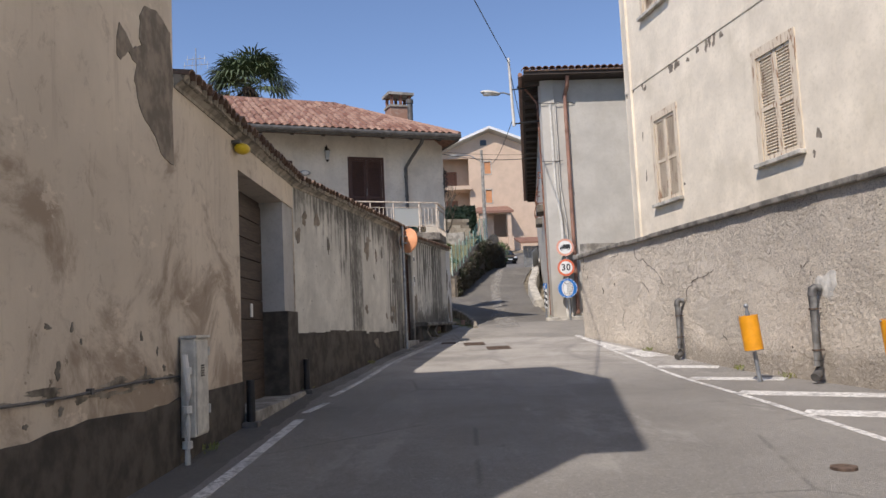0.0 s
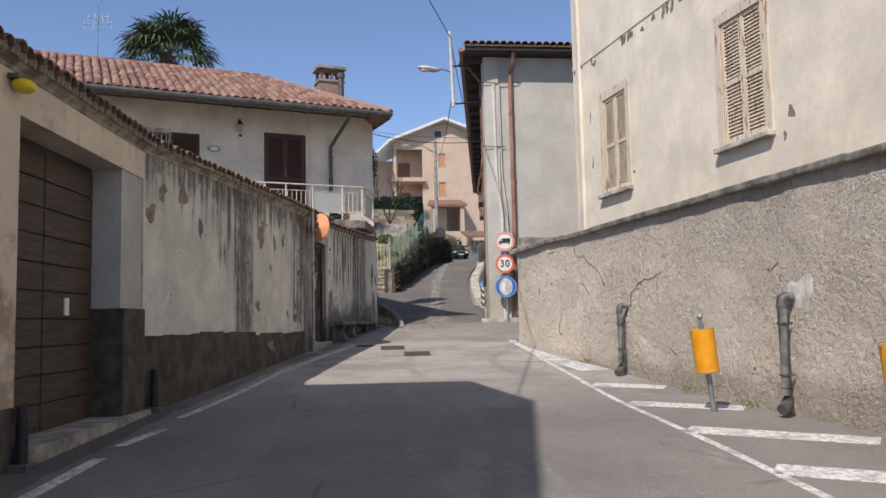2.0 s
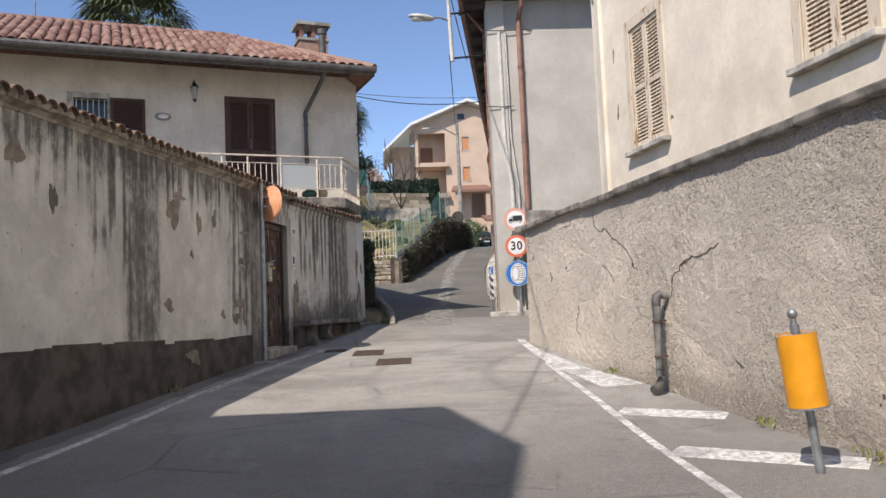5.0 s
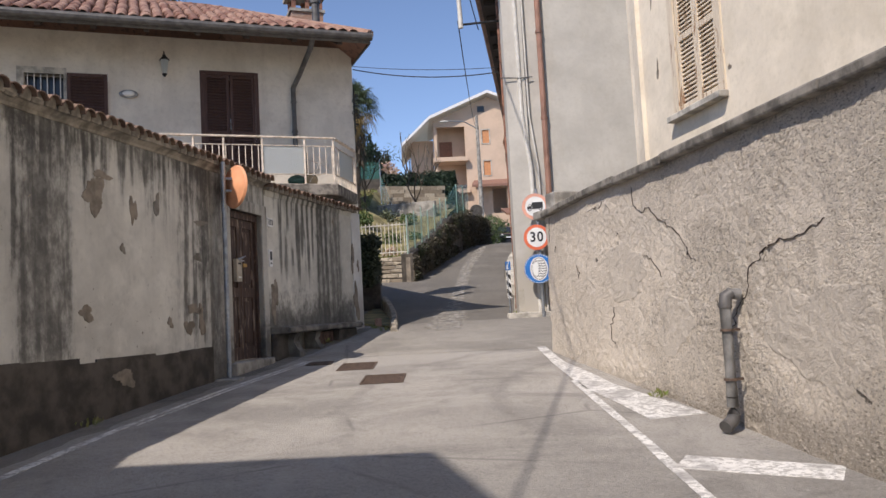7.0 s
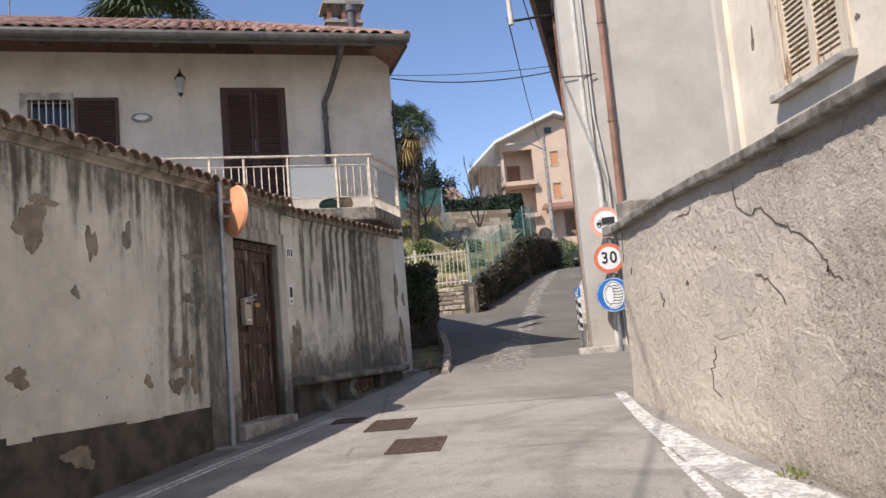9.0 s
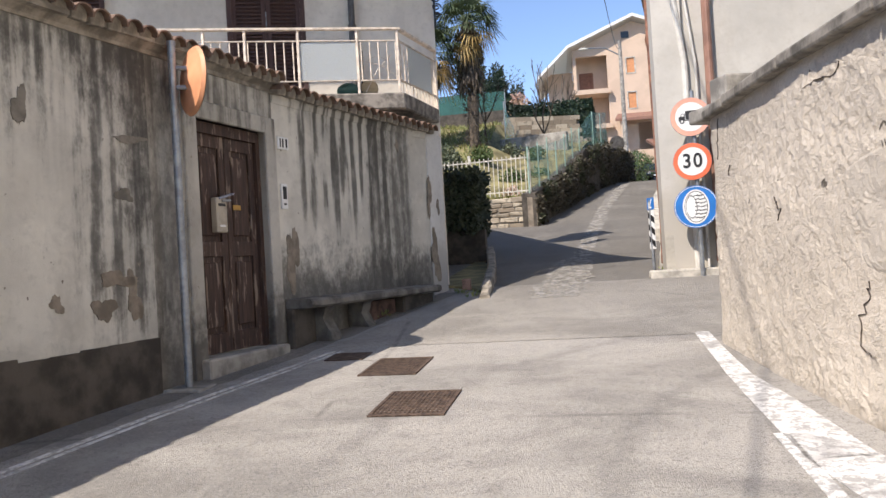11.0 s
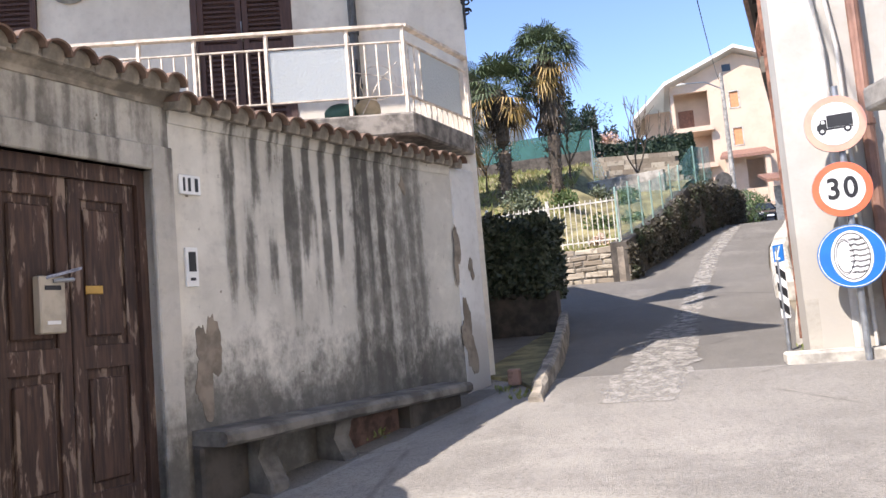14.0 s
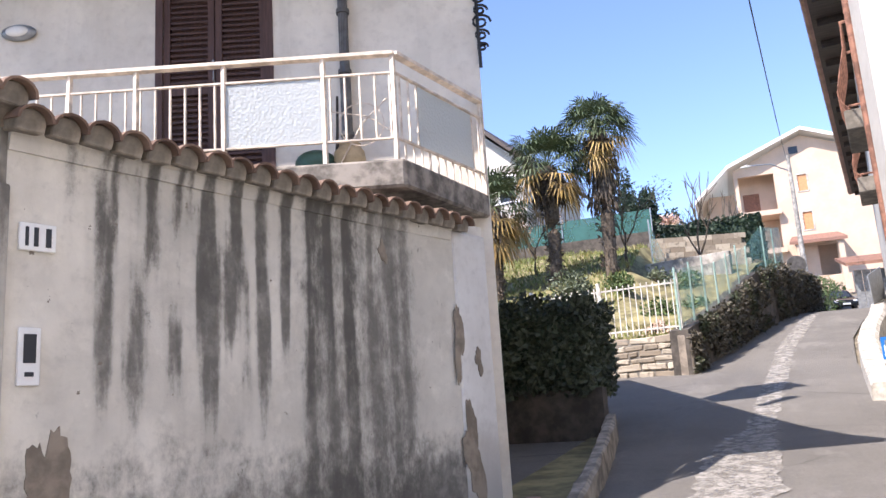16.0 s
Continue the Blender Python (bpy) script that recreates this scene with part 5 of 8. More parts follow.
def cream_house():
    t = thing("cream_house", (7, 12, 1), "tall cream-painted house with closed shutters and peeling edges", "house")
    sy = FA.s_of
    wins = [(sy(13.11), sy(14.11), 4.06, 5.95), (sy(17.23), sy(18.2), 3.99, 5.88), (sy(17.2), sy(18.3), 8.5, 10.4), (sy(13.1), sy(14.2), 8.5, 10.4)]
    bm = pierced(bmesh.new(), FA, 0, FA.len, 0.5, 13, -0.45, 0, wins)
    part("wall", bm, CREAM, t)
    bm = bmesh.new()
    box(bm, 4.72, 14, 19.2, 19.595, 0.5, 13)
    part("side_wall", bm, CREAM, t)
    bm = bmesh.new()
    fbox(bm, FA, 0, FA.len - 0.46, -0.6, -0.5, 0.5, 12.9)
    part("inner_wall", bm, DARKWOOD, t)
    bm = bmesh.new()
    fbox(bm, FA, -0.5, FA.len + 0.5, -9, 0.6, 13.0, 13.2)
    part("roof", bm, TILE_OLD, t)
    bm = bmesh.new()
    fbox(bm, FA, sy(10), FA.len - 0.01, 0, 0.018, 6.93, 7.03)
    part("string_course", soften(bm, 0.006), CREAM, t)
    rnd = random.Random(12)
    for k in range(16):
        s = sy(rnd.choice((19.2, 18.6, 17.0, 16.2, 15.6, 15.2, 14.9)) + rnd.uniform(-0.3, 0.3))
        part("flaked_paint", flake(FA, s, 6.87 + rnd.uniform(-0.12, 0.05), rnd.uniform(0.03, 0.09), rnd.uniform(0.04, 0.13), 60 + k, 0.0005, 0.004), BARE, t)
    for s, z, a, b, k in ((sy(18.75), 4.7, 0.03, 0.12, 81), (sy(12.6), 4.2, 0.05, 0.1, 82), (sy(18.8), 5.7, 0.025, 0.1, 83), (sy(12.75), 3.9, 0.04, 0.05, 84), (sy(17.0), 4.2, 0.03, 0.03, 85)):
        part("flaked_paint", flake(FA, s, z, a, b, k, 0.0005, 0.004), BARE, t)
    for i, (s0, s1, z0, z1) in enumerate(wins):
        w = part("window", mesh_of("window", pierced(bmesh.new(), FA, s0 - 0.14, s1 + 0.14, z0 - 0.03, z1 + 0.17, -0.1, 0.02, [(s0, s1, z0 - 0.03, z1)]), BEIGE), BEIGE, t, "beige window surround")
        bm = bmesh.new()
        fbox(bm, FA, s0 - 0.17, s1 + 0.17, -0.1, 0.12, z0 - 0.11, z0 - 0.032)
        part("sill", soften(bm, 0.008), PALE_STONE, w)
        m = (s0 + s1) / 2
        shutter_leaf(w, FA, s0 + 0.004, m - 0.004, z0, z1, -0.055, BEIGE)
        shutter_leaf(w, FA, m + 0.004, s1 - 0.004, z0, z1, -0.055, BEIGE)


cream_house()

FB = Frame((3.25, 24.3), (9.5, 24.6))
FBS = Frame((6.07, 48.8), (3.25, 24.3))


def grey_house():
    t = thing("grey_house", (5, 25, 1.4), "tall pale grey plastered house with dark wooden eaves", "house")
    bm = pierced(bmesh.new(), FB, 0, FB.len, 0.5, 8.85, -0.4, 0, [])
    part("front_wall", bm, GREYWALL, t)
    bm = bmesh.new()
    fbox(bm, FBS, 0, FBS.len, -0.4, -0.001, 0.5, 8.85)
    part("side_wall", bm, GREYWALL, t)
    bm = bmesh.new()
    fbox(bm, FB, 0.0, FB.len, 0.0, 0.02, 0.5, 2.0)
    part("plinth", bm, stained_plaster("plinth_grey", (0.45, 0.42, 0.36), (0.2, 0.18, 0.15), (0.3, 0.27, 0.22), 0.4, 0.7), t)
    # eaves: boarded soffit over front and lane side
    bm = bmesh.new()
    fbox(bm, FB, -0.56, FB.len, -1.0, 0.55, 8.88, 8.97)
    part("eave", bm, DARKWOOD, t, "dark boarded eave")
    bm = bmesh.new()
    fbox(bm, FBS, 0, FBS.len - 0.9, -0.4, 0.57, 8.88, 8.97)
    part("eave", bm, DARKWOOD, t, "dark boarded eave")
    for s in spread(0.3, FBS.len - 0.2, 22):
        bm = bmesh.new()
        fbox(bm, FBS, s, s + 0.1, -0.05, 0.48, 8.74, 8.88)
        part("rafter", bm, DARKWOOD, t)
    bm = bmesh.new()
    tube(bm, [FBS.at(0, 0.63, 8.93), FBS.at(FBS.len + 0.5, 0.6, 8.93)], 0.07, 8)
    part("gutter", bm, COPPER, t, "brown metal gutter")
    bm = bmesh.new()
    far = FBS.at(0, 0.55, 0)
    low = [FB.at(-0.6, 0.6, 8.975), FB.at(FB.len, 0.6, 8.975), FB.at(FB.len, -20, 8.975), Vector((far.x, far.y, 8.975))]
    add_box(bm, low + [low[0] + Vector((0, 0, 0.04)), low[1] + Vector((0, 0, 0.04)), low[2] + Vector((0, 0, 1.8)), low[3] + Vector((0.8, 0, 0.3))])
    part("roof_deck", bm, TILE_OLD, t)
    me = tile_mesh("eave_tile", TILE, 0.5, 0.1, 0.085)
    for k in range(32):
        put_piece("tile", me, t, FB.stand(-0.52 + k * 0.2, 0.64, 9.03) @ pose(0, 0, 0, 0, 0, 180) @ pose(0, 0, 0, 10, 0, 0))
    bm = bmesh.new()
    p = [FB.at(0.78, 0.42, 8.86), FB.at(0.78, 0.32, 8.6), FB.at(0.74, 0.07, 8.35), FB.at(0.74, 0.07, 1.6)]
    tube(bm, p, 0.06, 12)
    part("downpipe", bm, COPPER, t, "brown metal downpipe")
    for z in (7.2, 5.4, 3.6, 2.2):
        bm = bmesh.new()
        tube(bm, [FB.at(0.74, 0.07, z), FB.at(0.74, 0.07, z + 0.05)], 0.073, 12)
        part("pipe_clip", bm, COPPER, t)
    for s, r, z1 in ((0.27, 0.045, 8.1), (0.42, 0.02, 8.1)):
        bm = bmesh.new()
        tube(bm, [FB.at(s, 0.05, z1), FB.at(s + 0.02, 0.05, 5.5), FB.at(s + 0.14, 0.05, 4.4), FB.at(s + 0.16, 0.05, 1.4)], r, 10)
        part("conduit", bm, WHITEPIPE, t, "white plastic conduit")
    for z, s1 in ((8.12, 1.0), (6.3, 0.55)):
        bm = bmesh.new()
        tube(bm, [FB.at(-0.1, 0.06, z), FB.at(0.3, 0.09, z - 0.03), FB.at(s1, 0.06, z)], 0.012, 6)
        part("cable", bm, DARKPIPE, t)
    # on the lane side: a rusty downpipe, and two bellied iron window rails on slabs
    bm = bmesh.new()
    s = FBS.len - 0.6
    tube(bm, [FBS.at(s, 0.5, 8.85), FBS.at(s, 0.1, 8.3), FBS.at(s, 0.06, 3.0), FBS.at(s, 0.06, 1.6)], 0.035, 10)
    part("downpipe", bm, RUST, t, "rusty downpipe")
    for y, z0, z1 in ((29.0, 5.6, 6.75), (33.0, 5.65, 6.7)):
        s = FBS.len - (y - 24.3) * 1.0066
        bm = bmesh.new()
        fbox(bm, FBS, s - 0.6, s + 0.6, 0.0, 0.26, z0 - 0.28, z0 - 0.02)
        rail = part("window_rail", soften(bm, 0.015), BARE_DARK, t, "rusty bellied iron window rail on a slab")
        for z, out, r in ((z1, 0.13, 0.022), (z0 + 0.04, 0.19, 0.018)):
            bm = bmesh.new()
            tube(bm, [FBS.at(s - 0.55, 0.0, z), FBS.at(s - 0.55, out, z), FBS.at(s + 0.55, out, z), FBS.at(s + 0.55, 0.0, z)], r, 6)
            part("handrail", bm, RUST, rail)
        for k in range(11):
            bm = bmesh.new()
            e = s - 0.55 + 0.11 * k
            tube(bm, [FBS.at(e, 0.13, z1), FBS.at(e, 0.15, z1 - 0.35), FBS.at(e, 0.25, z0 + 0.42), FBS.at(e, 0.29, z0 + 0.24), FBS.at(e, 0.26, z0 + 0.1), FBS.at(e, 0.19, z0)], 0.011, 5)
            part("bar", bm, RUST, rail)
    bm = bmesh.new()
    prism(bm, [FBS.at(FBS.len - 1.0, d, z) for d, z in ((0.0, 1.3), (0.16, 1.3), (0.13, 1.75), (0.03, 2.3), (0.0, 2.32))], FBS.u * -5.0)
    part("buttress", bm, PALE_STONE, t, "pale sloping foot of the lane wall")
    bm = bmesh.new()
    fbox(bm, FB, -0.25, 1.3, 0.02, 0.32, 1.15, 1.52)
    solo("kerb_block", soften(bm, 0.02), PALE_STONE, "pale stone kerb at the house foot", "kerb", kind="structure")


grey_house()


# ---- fixtures along the left wall ----
def sphere(bm, c, r, seg=12):
    bmesh.ops.create_uvsphere(bm, u_segments=seg, v_segments=max(6, seg // 2), radius=r, matrix=Matrix.Translation(c))
    return bm


def meter_box():
    t = thing("meter_box", tuple(F0b.at(0.3, 0.1, 0.5)), "chipped pale grey metal meter box on the wall", "meter box")
    a, b = F0b.s_of(6.98), F0b.s_of(7.34)
    bm = bmesh.new()
    fbox(bm, F0b, a, b, 0.022, 0.15, 0.5, 1.36)
    part("body", soften(bm, 0.008), GREYBOX, t)
    bm = bmesh.new()
    fbox(bm, F0b, a - 0.015, b + 0.015, 0.022, 0.175, 1.36, 1.385)
    part("lid", soften(bm, 0.004), GREYBOX, t)
    bm = bmesh.new()
    fbox(bm, F0b, a + 0.02, b - 0.02, 0.15, 0.162, 0.52, 1.34)
    d = part("door", soften(bm, 0.004), GREYBOX, t)
    for k in range(5):
        bm = bmesh.new()
        fbox(bm, F0b, a + 0.13, a + 0.22, 0.162, 0.166, 1.02 + k * 0.022, 1.034 + k * 0.022)
        part("vent_slot", bm, DARK, d)
    for z in (0.68, 1.2):
        bm = bmesh.new()
        tube(bm, [F0b.at(b - 0.01, 0.165, z), F0b.at(b - 0.01, 0.165, z + 0.08)], 0.012, 8)
        part("hinge", bm, GREYBOX, d)
    bm = bmesh.new()
    s = a - 0.07
    tube(bm, [F0b.at(s, 0.1, 0.2), F0b.at(s, 0.1, 0.62), F0b.at(s, 0.11, 0.9), F0b.at(s, 0.08, 1.22)], 0.032, 10)
    for z in (0.42, 0.72, 1.05):
        tube(bm, [F0b.at(s, 0.1, z), F0b.at(s, 0.1, z + 0.06)], 0.045, 10)
    part("riser_pipe", bm, WHITEPIPE, t, "flaking white riser pipe")


meter_box()


def guard_post(x, y):
    z = ground_z(y)
    t = thing("guard_post", (x, y, z), "short dark rubber guard post at the gate", "guard post", "gate guard posts")
    bm = bmesh.new()
    tube(bm, [(x, y, z - 0.1), (x, y, z + 0.5), (x, y, z + 0.52)], 0.05, 14, 0.045)
    part("shaft", bm, DARK, t)
    bm = bmesh.new()
    box(bm, x - 0.09, x + 0.09, y - 0.09, y + 0.09, z - 0.05, z + 0.06)
    part("foot", soften(bm, 0.01), DARKPIPE, t)


guard_post(-2.4, 9.0)
guard_post(-2.3, 12.3)


def gate_lamp():
    t = thing("gate_lamp", tuple(F0b.at(F0b.s_of(8.95), 0, 3.5)), "yellow glass warning lamp over the gate", "lamp")
    bm = bmesh.new()
    sphere(bm, (0, 0, 0), 0.1, 16)
    bmesh.ops.transform(bm, matrix=F0b.stand(F0b.s_of(8.95), 0.09, 3.5) @ Matrix.Diagonal((1.25, 0.9, 0.62, 1)), verts=bm.verts)
    part("globe", bm, YELLOW, t, smooth=True)
    bm = bmesh.new()
    fbox(bm, F0b, F0b.s_of(8.95) - 0.12, F0b.s_of(8.95) + 0.12, 0, 0.1, 3.54, 3.58)
    part("mount", soften(bm, 0.006), DARKPIPE, t)


gate_lamp()


def road_mirror():
    x, y = -0.99, 18.52
    z = ground_z(y)
    t = thing("road_mirror", (x, y, z), "orange-backed convex road mirror on a grey pole", "road mirror")
    bm = bmesh.new()
    tube(bm, [(x, y, z), (x, y, 3.72)], 0.032, 14)
    tube(bm, [(x, y, 3.71), (x, y, 3.74)], 0.036, 14)
    part("pole", bm, GALV, t, smooth=True)
    bm = bmesh.new()
    box(bm, x - 0.15, x + 0.17, y - 0.15, y + 0.15, z - 0.08, z + 0.02)
    part("footing", soften(bm, 0.01), CONCRETE, t)
    m = look((x + 0.12, y + 0.08, 3.42), (x + 0.12 + 1.36, y + 0.08 + 1.46, 3.3))
    bm = bmesh.new()
    prof = [(0.0, 0.05), (0.06, 0.05), (0.07, 0.042), (0.13, 0.042), (0.14, 0.034), (0.2, 0.03), (0.21, 0.022), (0.27, 0.008), (0.29, -0.02), (0.27, -0.03), (0.0, -0.01)]
    rings = [[bm.verts.new(m @ Vector((r * math.cos(a), r * math.sin(a), d))) for a in (math.tau * j / 32 for j in range(32))] for r, d in prof[1:-1]]
    for a, b in zip(rings, rings[1:]):
        for j in range(32):
            bm.faces.new((a[j], a[(j + 1) % 32], b[(j + 1) % 32], b[j]))
    bm.faces.new(rings[0]), bm.faces.new(rings[-1])
    part("shell", bm, MIRRORBACK, t, "orange plastic mirror shell", True)
    bm = bmesh.new()
    rings = [[bm.verts.new(m @ Vector((r * math.cos(a), r * math.sin(a), d))) for a in (math.tau * j / 32 for j in range(32))] for r, d in ((0.275, -0.032), (0.18, -0.05), (0.08, -0.058))]
    for a, b in zip(rings, rings[1:]):
        for j in range(32):
            bm.faces.new((a[j], a[(j + 1) % 32], b[(j + 1) % 32], b[j]))
    bm.faces.new(rings[-1])
    part("mirror", bm, Shader("mirror_face", 0.05, 1.0).colour((0.8, 0.8, 0.8)).m, t, smooth=True)
    for z in (3.36, 3.52):
        bm = bmesh.new()
        tube(bm, [(x, y, z), (x + 0.1, y + 0.05, z)], 0.02, 8)
        part("clamp", bm, GALV, t)


road_mirror()


def plate(name, fr, s, z, w, h, mat1, label, cat, marks=(), markmat=None):
    bm = bmesh.new()
    fbox(bm, fr, s - w / 2, s + w / 2, 0.0, 0.022, z - h / 2, z + h / 2)
    o = solo(name, soften(bm, 0.004), mat1, label, cat)
    for n, a, b, c, d in marks:
        bm = bmesh.new()
        fbox(bm, fr, s + a, s + b, 0.022, 0.026, z + c, z + d)
        part(n, bm, markmat or BLACK, o)
    return o


plate("number_plate", F2, F2.s_of(20.34), 3.13, 0.17, 0.13, WHITE, "white enamel house plate on the plaster", "plate", [("bar", -0.06, -0.045, -0.045, 0.045), ("bar", -0.02, 0.0, -0.045, 0.045), ("bar", 0.035, 0.06, -0.045, 0.045)])
plate("door_bell", F2, F2.s_of(20.32), 2.58, 0.1, 0.26, WHITE, "white bell panel on the plaster", "door bell", [("window", -0.028, 0.028, -0.03, 0.1), ("button", -0.02, 0.02, -0.09, -0.07)])
plate("switch_box", FD, FD.s_of(20.16), 2.67, 0.07, 0.1, GREYPIPE, "small grey switch box on door surround", "switch", [("keyhole", -0.01, 0.01, -0.015, 0.015)])


def grate(x0, x1, y0, y1, label):
    def g(x, y, h):
        return (x, y, ground_z(y) + h)
    t = thing("drain_grate", g((x0 + x1) / 2, (y0 + y1) / 2, 0), label, "drain grate", "drain grates")
    bm = bmesh.new()
    add_box(bm, [g(x, y, h) for h in (-0.03, 0.0015) for x, y in ((x0, y0), (x1, y0), (x1, y1), (x0, y1))])
    part("pit", bm, DARK, t)
    for a, b, c, d in ((x0, x1, y0, y0 + 0.025), (x0, x1, y1 - 0.025, y1), (x0, x0 + 0.025, y0 + 0.025, y1 - 0.025), (x1 - 0.025, x1, y0 + 0.025, y1 - 0.025)):
        bm = bmesh.new()
        add_box(bm, [g(x, y, h) for h in (-0.02, 0.012) for x, y in ((a, c), (b, c), (b, d), (a, d))])
        part("rim", bm, IRON, t)
    for x in spread(x0 + 0.04, x1 - 0.04, 14):
        bm = bmesh.new()
        add_box(bm, [g(p, y, h) for h in (-0.02, 0.009) for p, y in ((x - 0.006, y0), (x + 0.006, y0), (x + 0.006, y1), (x - 0.006, y1))])
        part("bar", bm, IRON, t)
    for y in spread(y0 + 0.05, y1 - 0.05, 12):
        bm = bmesh.new()
        add_box(bm, [g(x, p, h) for h in (-0.02, 0.007) for x, p in ((x0, y - 0.007), (x1, y - 0.007), (x1, y + 0.007), (x0, y + 0.007))])
        part("bar", bm, IRON, t)


grate(0.34, 0.83, 18.81, 19.54, "square rusty iron drain grate in asphalt")
grate(0.8, 1.31, 17.5, 18.18, "square rusty iron drain grate in asphalt")
grate(-0.2, 0.16, 19.55, 19.9, "small rusty iron drain grate in asphalt")



def valve_cover(x, y):
    bm = bmesh.new()
    disc(bm, Matrix.Translation((x, y, ground_z(y))) @ pose(0, 0, 0, 92, 0, 0), 0.09, -0.006, 0.02, 24)
    solo("valve_cover", bm, IRON, "small round iron valve cover in asphalt", "cover")


valve_cover(2.52, 5.57)

# ---- things on the right ----


def vent_pipe(y, z0, z1, r, label):
    x = wall_x(y, 1) - 0.13
    t = thing("wall_pipe", (x, y, z0), label, "pipe", "wall pipes")
    bm = bmesh.new()
    tube(bm, [(x + 0.12, y, z1), (x + 0.04, y, z1 + 0.01), (x + 0.01, y, z1 - 0.03), (x, y, z1 - 0.09), (x, y, z0 + 0.12)], r, 14)
    part("shaft", bm, GREYPIPE, t, smooth=True)
    bm = bmesh.new()
    tube(bm, [(x, y, z0 + 0.2), (x, y, z0 + 0.06), (x - 0.02, y - 0.03, z0 + 0.02), (x - 0.1, y - 0.09, z0 - 0.02)], r * 1.12, 14)
    part("elbow", bm, DARKPIPE, t, smooth=True)
    bm = bmesh.new()
    tube(bm, [(x + 0.06, y, z1 + 0.012), (x + 0.01, y, z1 - 0.01), (x, y, z1 - 0.1)], r * 1.12, 14)
    part("elbow", bm, DARKPIPE, t, smooth=True)
    for z in (z0 + 0.32, z1 - 0.28):
        bm = bmesh.new()
        tube(bm, [(x, y, z), (x, y, z + 0.02)], r * 1.15, 14)
        box(bm, x, x + 0.1, y - 0.01, y + 0.01, z, z + 0.02)
        part("clamp", bm, IRON, t)


vent_pipe(14.37, 0.66, 1.64, 0.046, "grey plastic drain pipe on the roughcast wall")
vent_pipe(10.5, 0.5, 1.64, 0.053, "thick grey drain pipe in pale mortar")


def bollard(x, y, lean, label):
    z = ground_z(y)
    t = thing("orange_bollard", (x, y, z), label, "bollard", "orange bollards")
    m = Matrix.Translation((x, y, z)) @ pose(0, 0, 0, 0, lean, 0)
    bm = bmesh.new()
    tube(bm, [(0, 0, -0.05), (0, 0, 0.98)], 0.03, 12)
    bmesh.ops.transform(bm, matrix=m, verts=bm.verts)
    part("post", bm, GALV, t, smooth=True)
    bm = bmesh.new()
    for r0, r1 in ((0.128, 0.123),):
        ring(bm, Matrix.Identity(4) @ pose(0, 0, 0.68, 90, 0, 0), r1, r0, -0.24, 0.24, 32)
    bmesh.ops.transform(bm, matrix=m, verts=bm.verts)
    part("sleeve", bm, ORANGE, t, "bright orange plastic sleeve", True)
    bm = bmesh.new()
    ring(bm, pose(0, 0, 0.68, 90, 0, 0), 0.123, 0.131, -0.25, -0.238, 32)
    bmesh.ops.transform(bm, matrix=m, verts=bm.verts)
    part("rim", bm, GALV, t)
    bm = bmesh.new()
    tube(bm, [(-0.14, 0, 0.91), (0.14, 0, 0.91)], 0.012, 6)
    bmesh.ops.transform(bm, matrix=m, verts=bm.verts)
    part("crossbar", bm, GALV, t)
    bm = bmesh.new()
    tube(bm, [(0, 0, 0.96), (0, 0, 1.02)], 0.024, 10, 0.018)
    sphere(bm, (0, 0, 1.05), 0.035, 14)
    bmesh.ops.transform(bm, matrix=m, verts=bm.verts)
    part("knob", bm, GALV, t, smooth=True)


bollard(4.12, 11.02, -6, "orange sleeved steel bollard leaning slightly")
bollard(4.42, 8.0, -5, "orange sleeved steel bollard by hatched paint")


def letters(text, size, m, depth=0.003, bold=0.0):
    c = bpy.data.curves.new("letters", "FONT")
    c.offset = bold
    c.body, c.size, c.extrude, c.align_x, c.align_y = text, size, depth, "CENTER", "CENTER"
    ob = bpy.data.objects.new("letters", c)
    me = bpy.data.meshes.new_from_object(ob)
    bpy.data.objects.remove(ob)
    bm = bmesh.new()
    bm.from_mesh(me)
    bmesh.ops.remove_doubles(bm, verts=bm.verts, dist=0.0002)
    bmesh.ops.transform(bm, matrix=m @ pose(0, 0, 0, 90, 0, 0), verts=bm.verts)
    return bm


def sign(m, r, label, rim, inner, category="traffic sign"):
    loc = m.translation
    t = thing("road_sign", tuple(loc), label, category, "signs on one post")
    bm = bmesh.new()
    disc(bm, m, r, 0.0, 0.012, 48)
    part("plate", bm, rim, t)
    bm = bmesh.new()
    disc(bm, m, r * 1.012, 0.012, 0.02, 48)
    part("back", bm, GALV, t)
    bm = bmesh.new()
    disc(bm, m, r * inner, -0.003, 0.0, 48)
    part("face", bm, WHITE, t)
    return t


def flat(m, pts, d0=-0.005, d1=-0.003):
    bm = bmesh.new()
    prism(bm, [m @ Vector((x, d0, z)) for x, z in pts], (m.to_3x3() @ Vector((0, d1 - d0, 0))))
    return bm


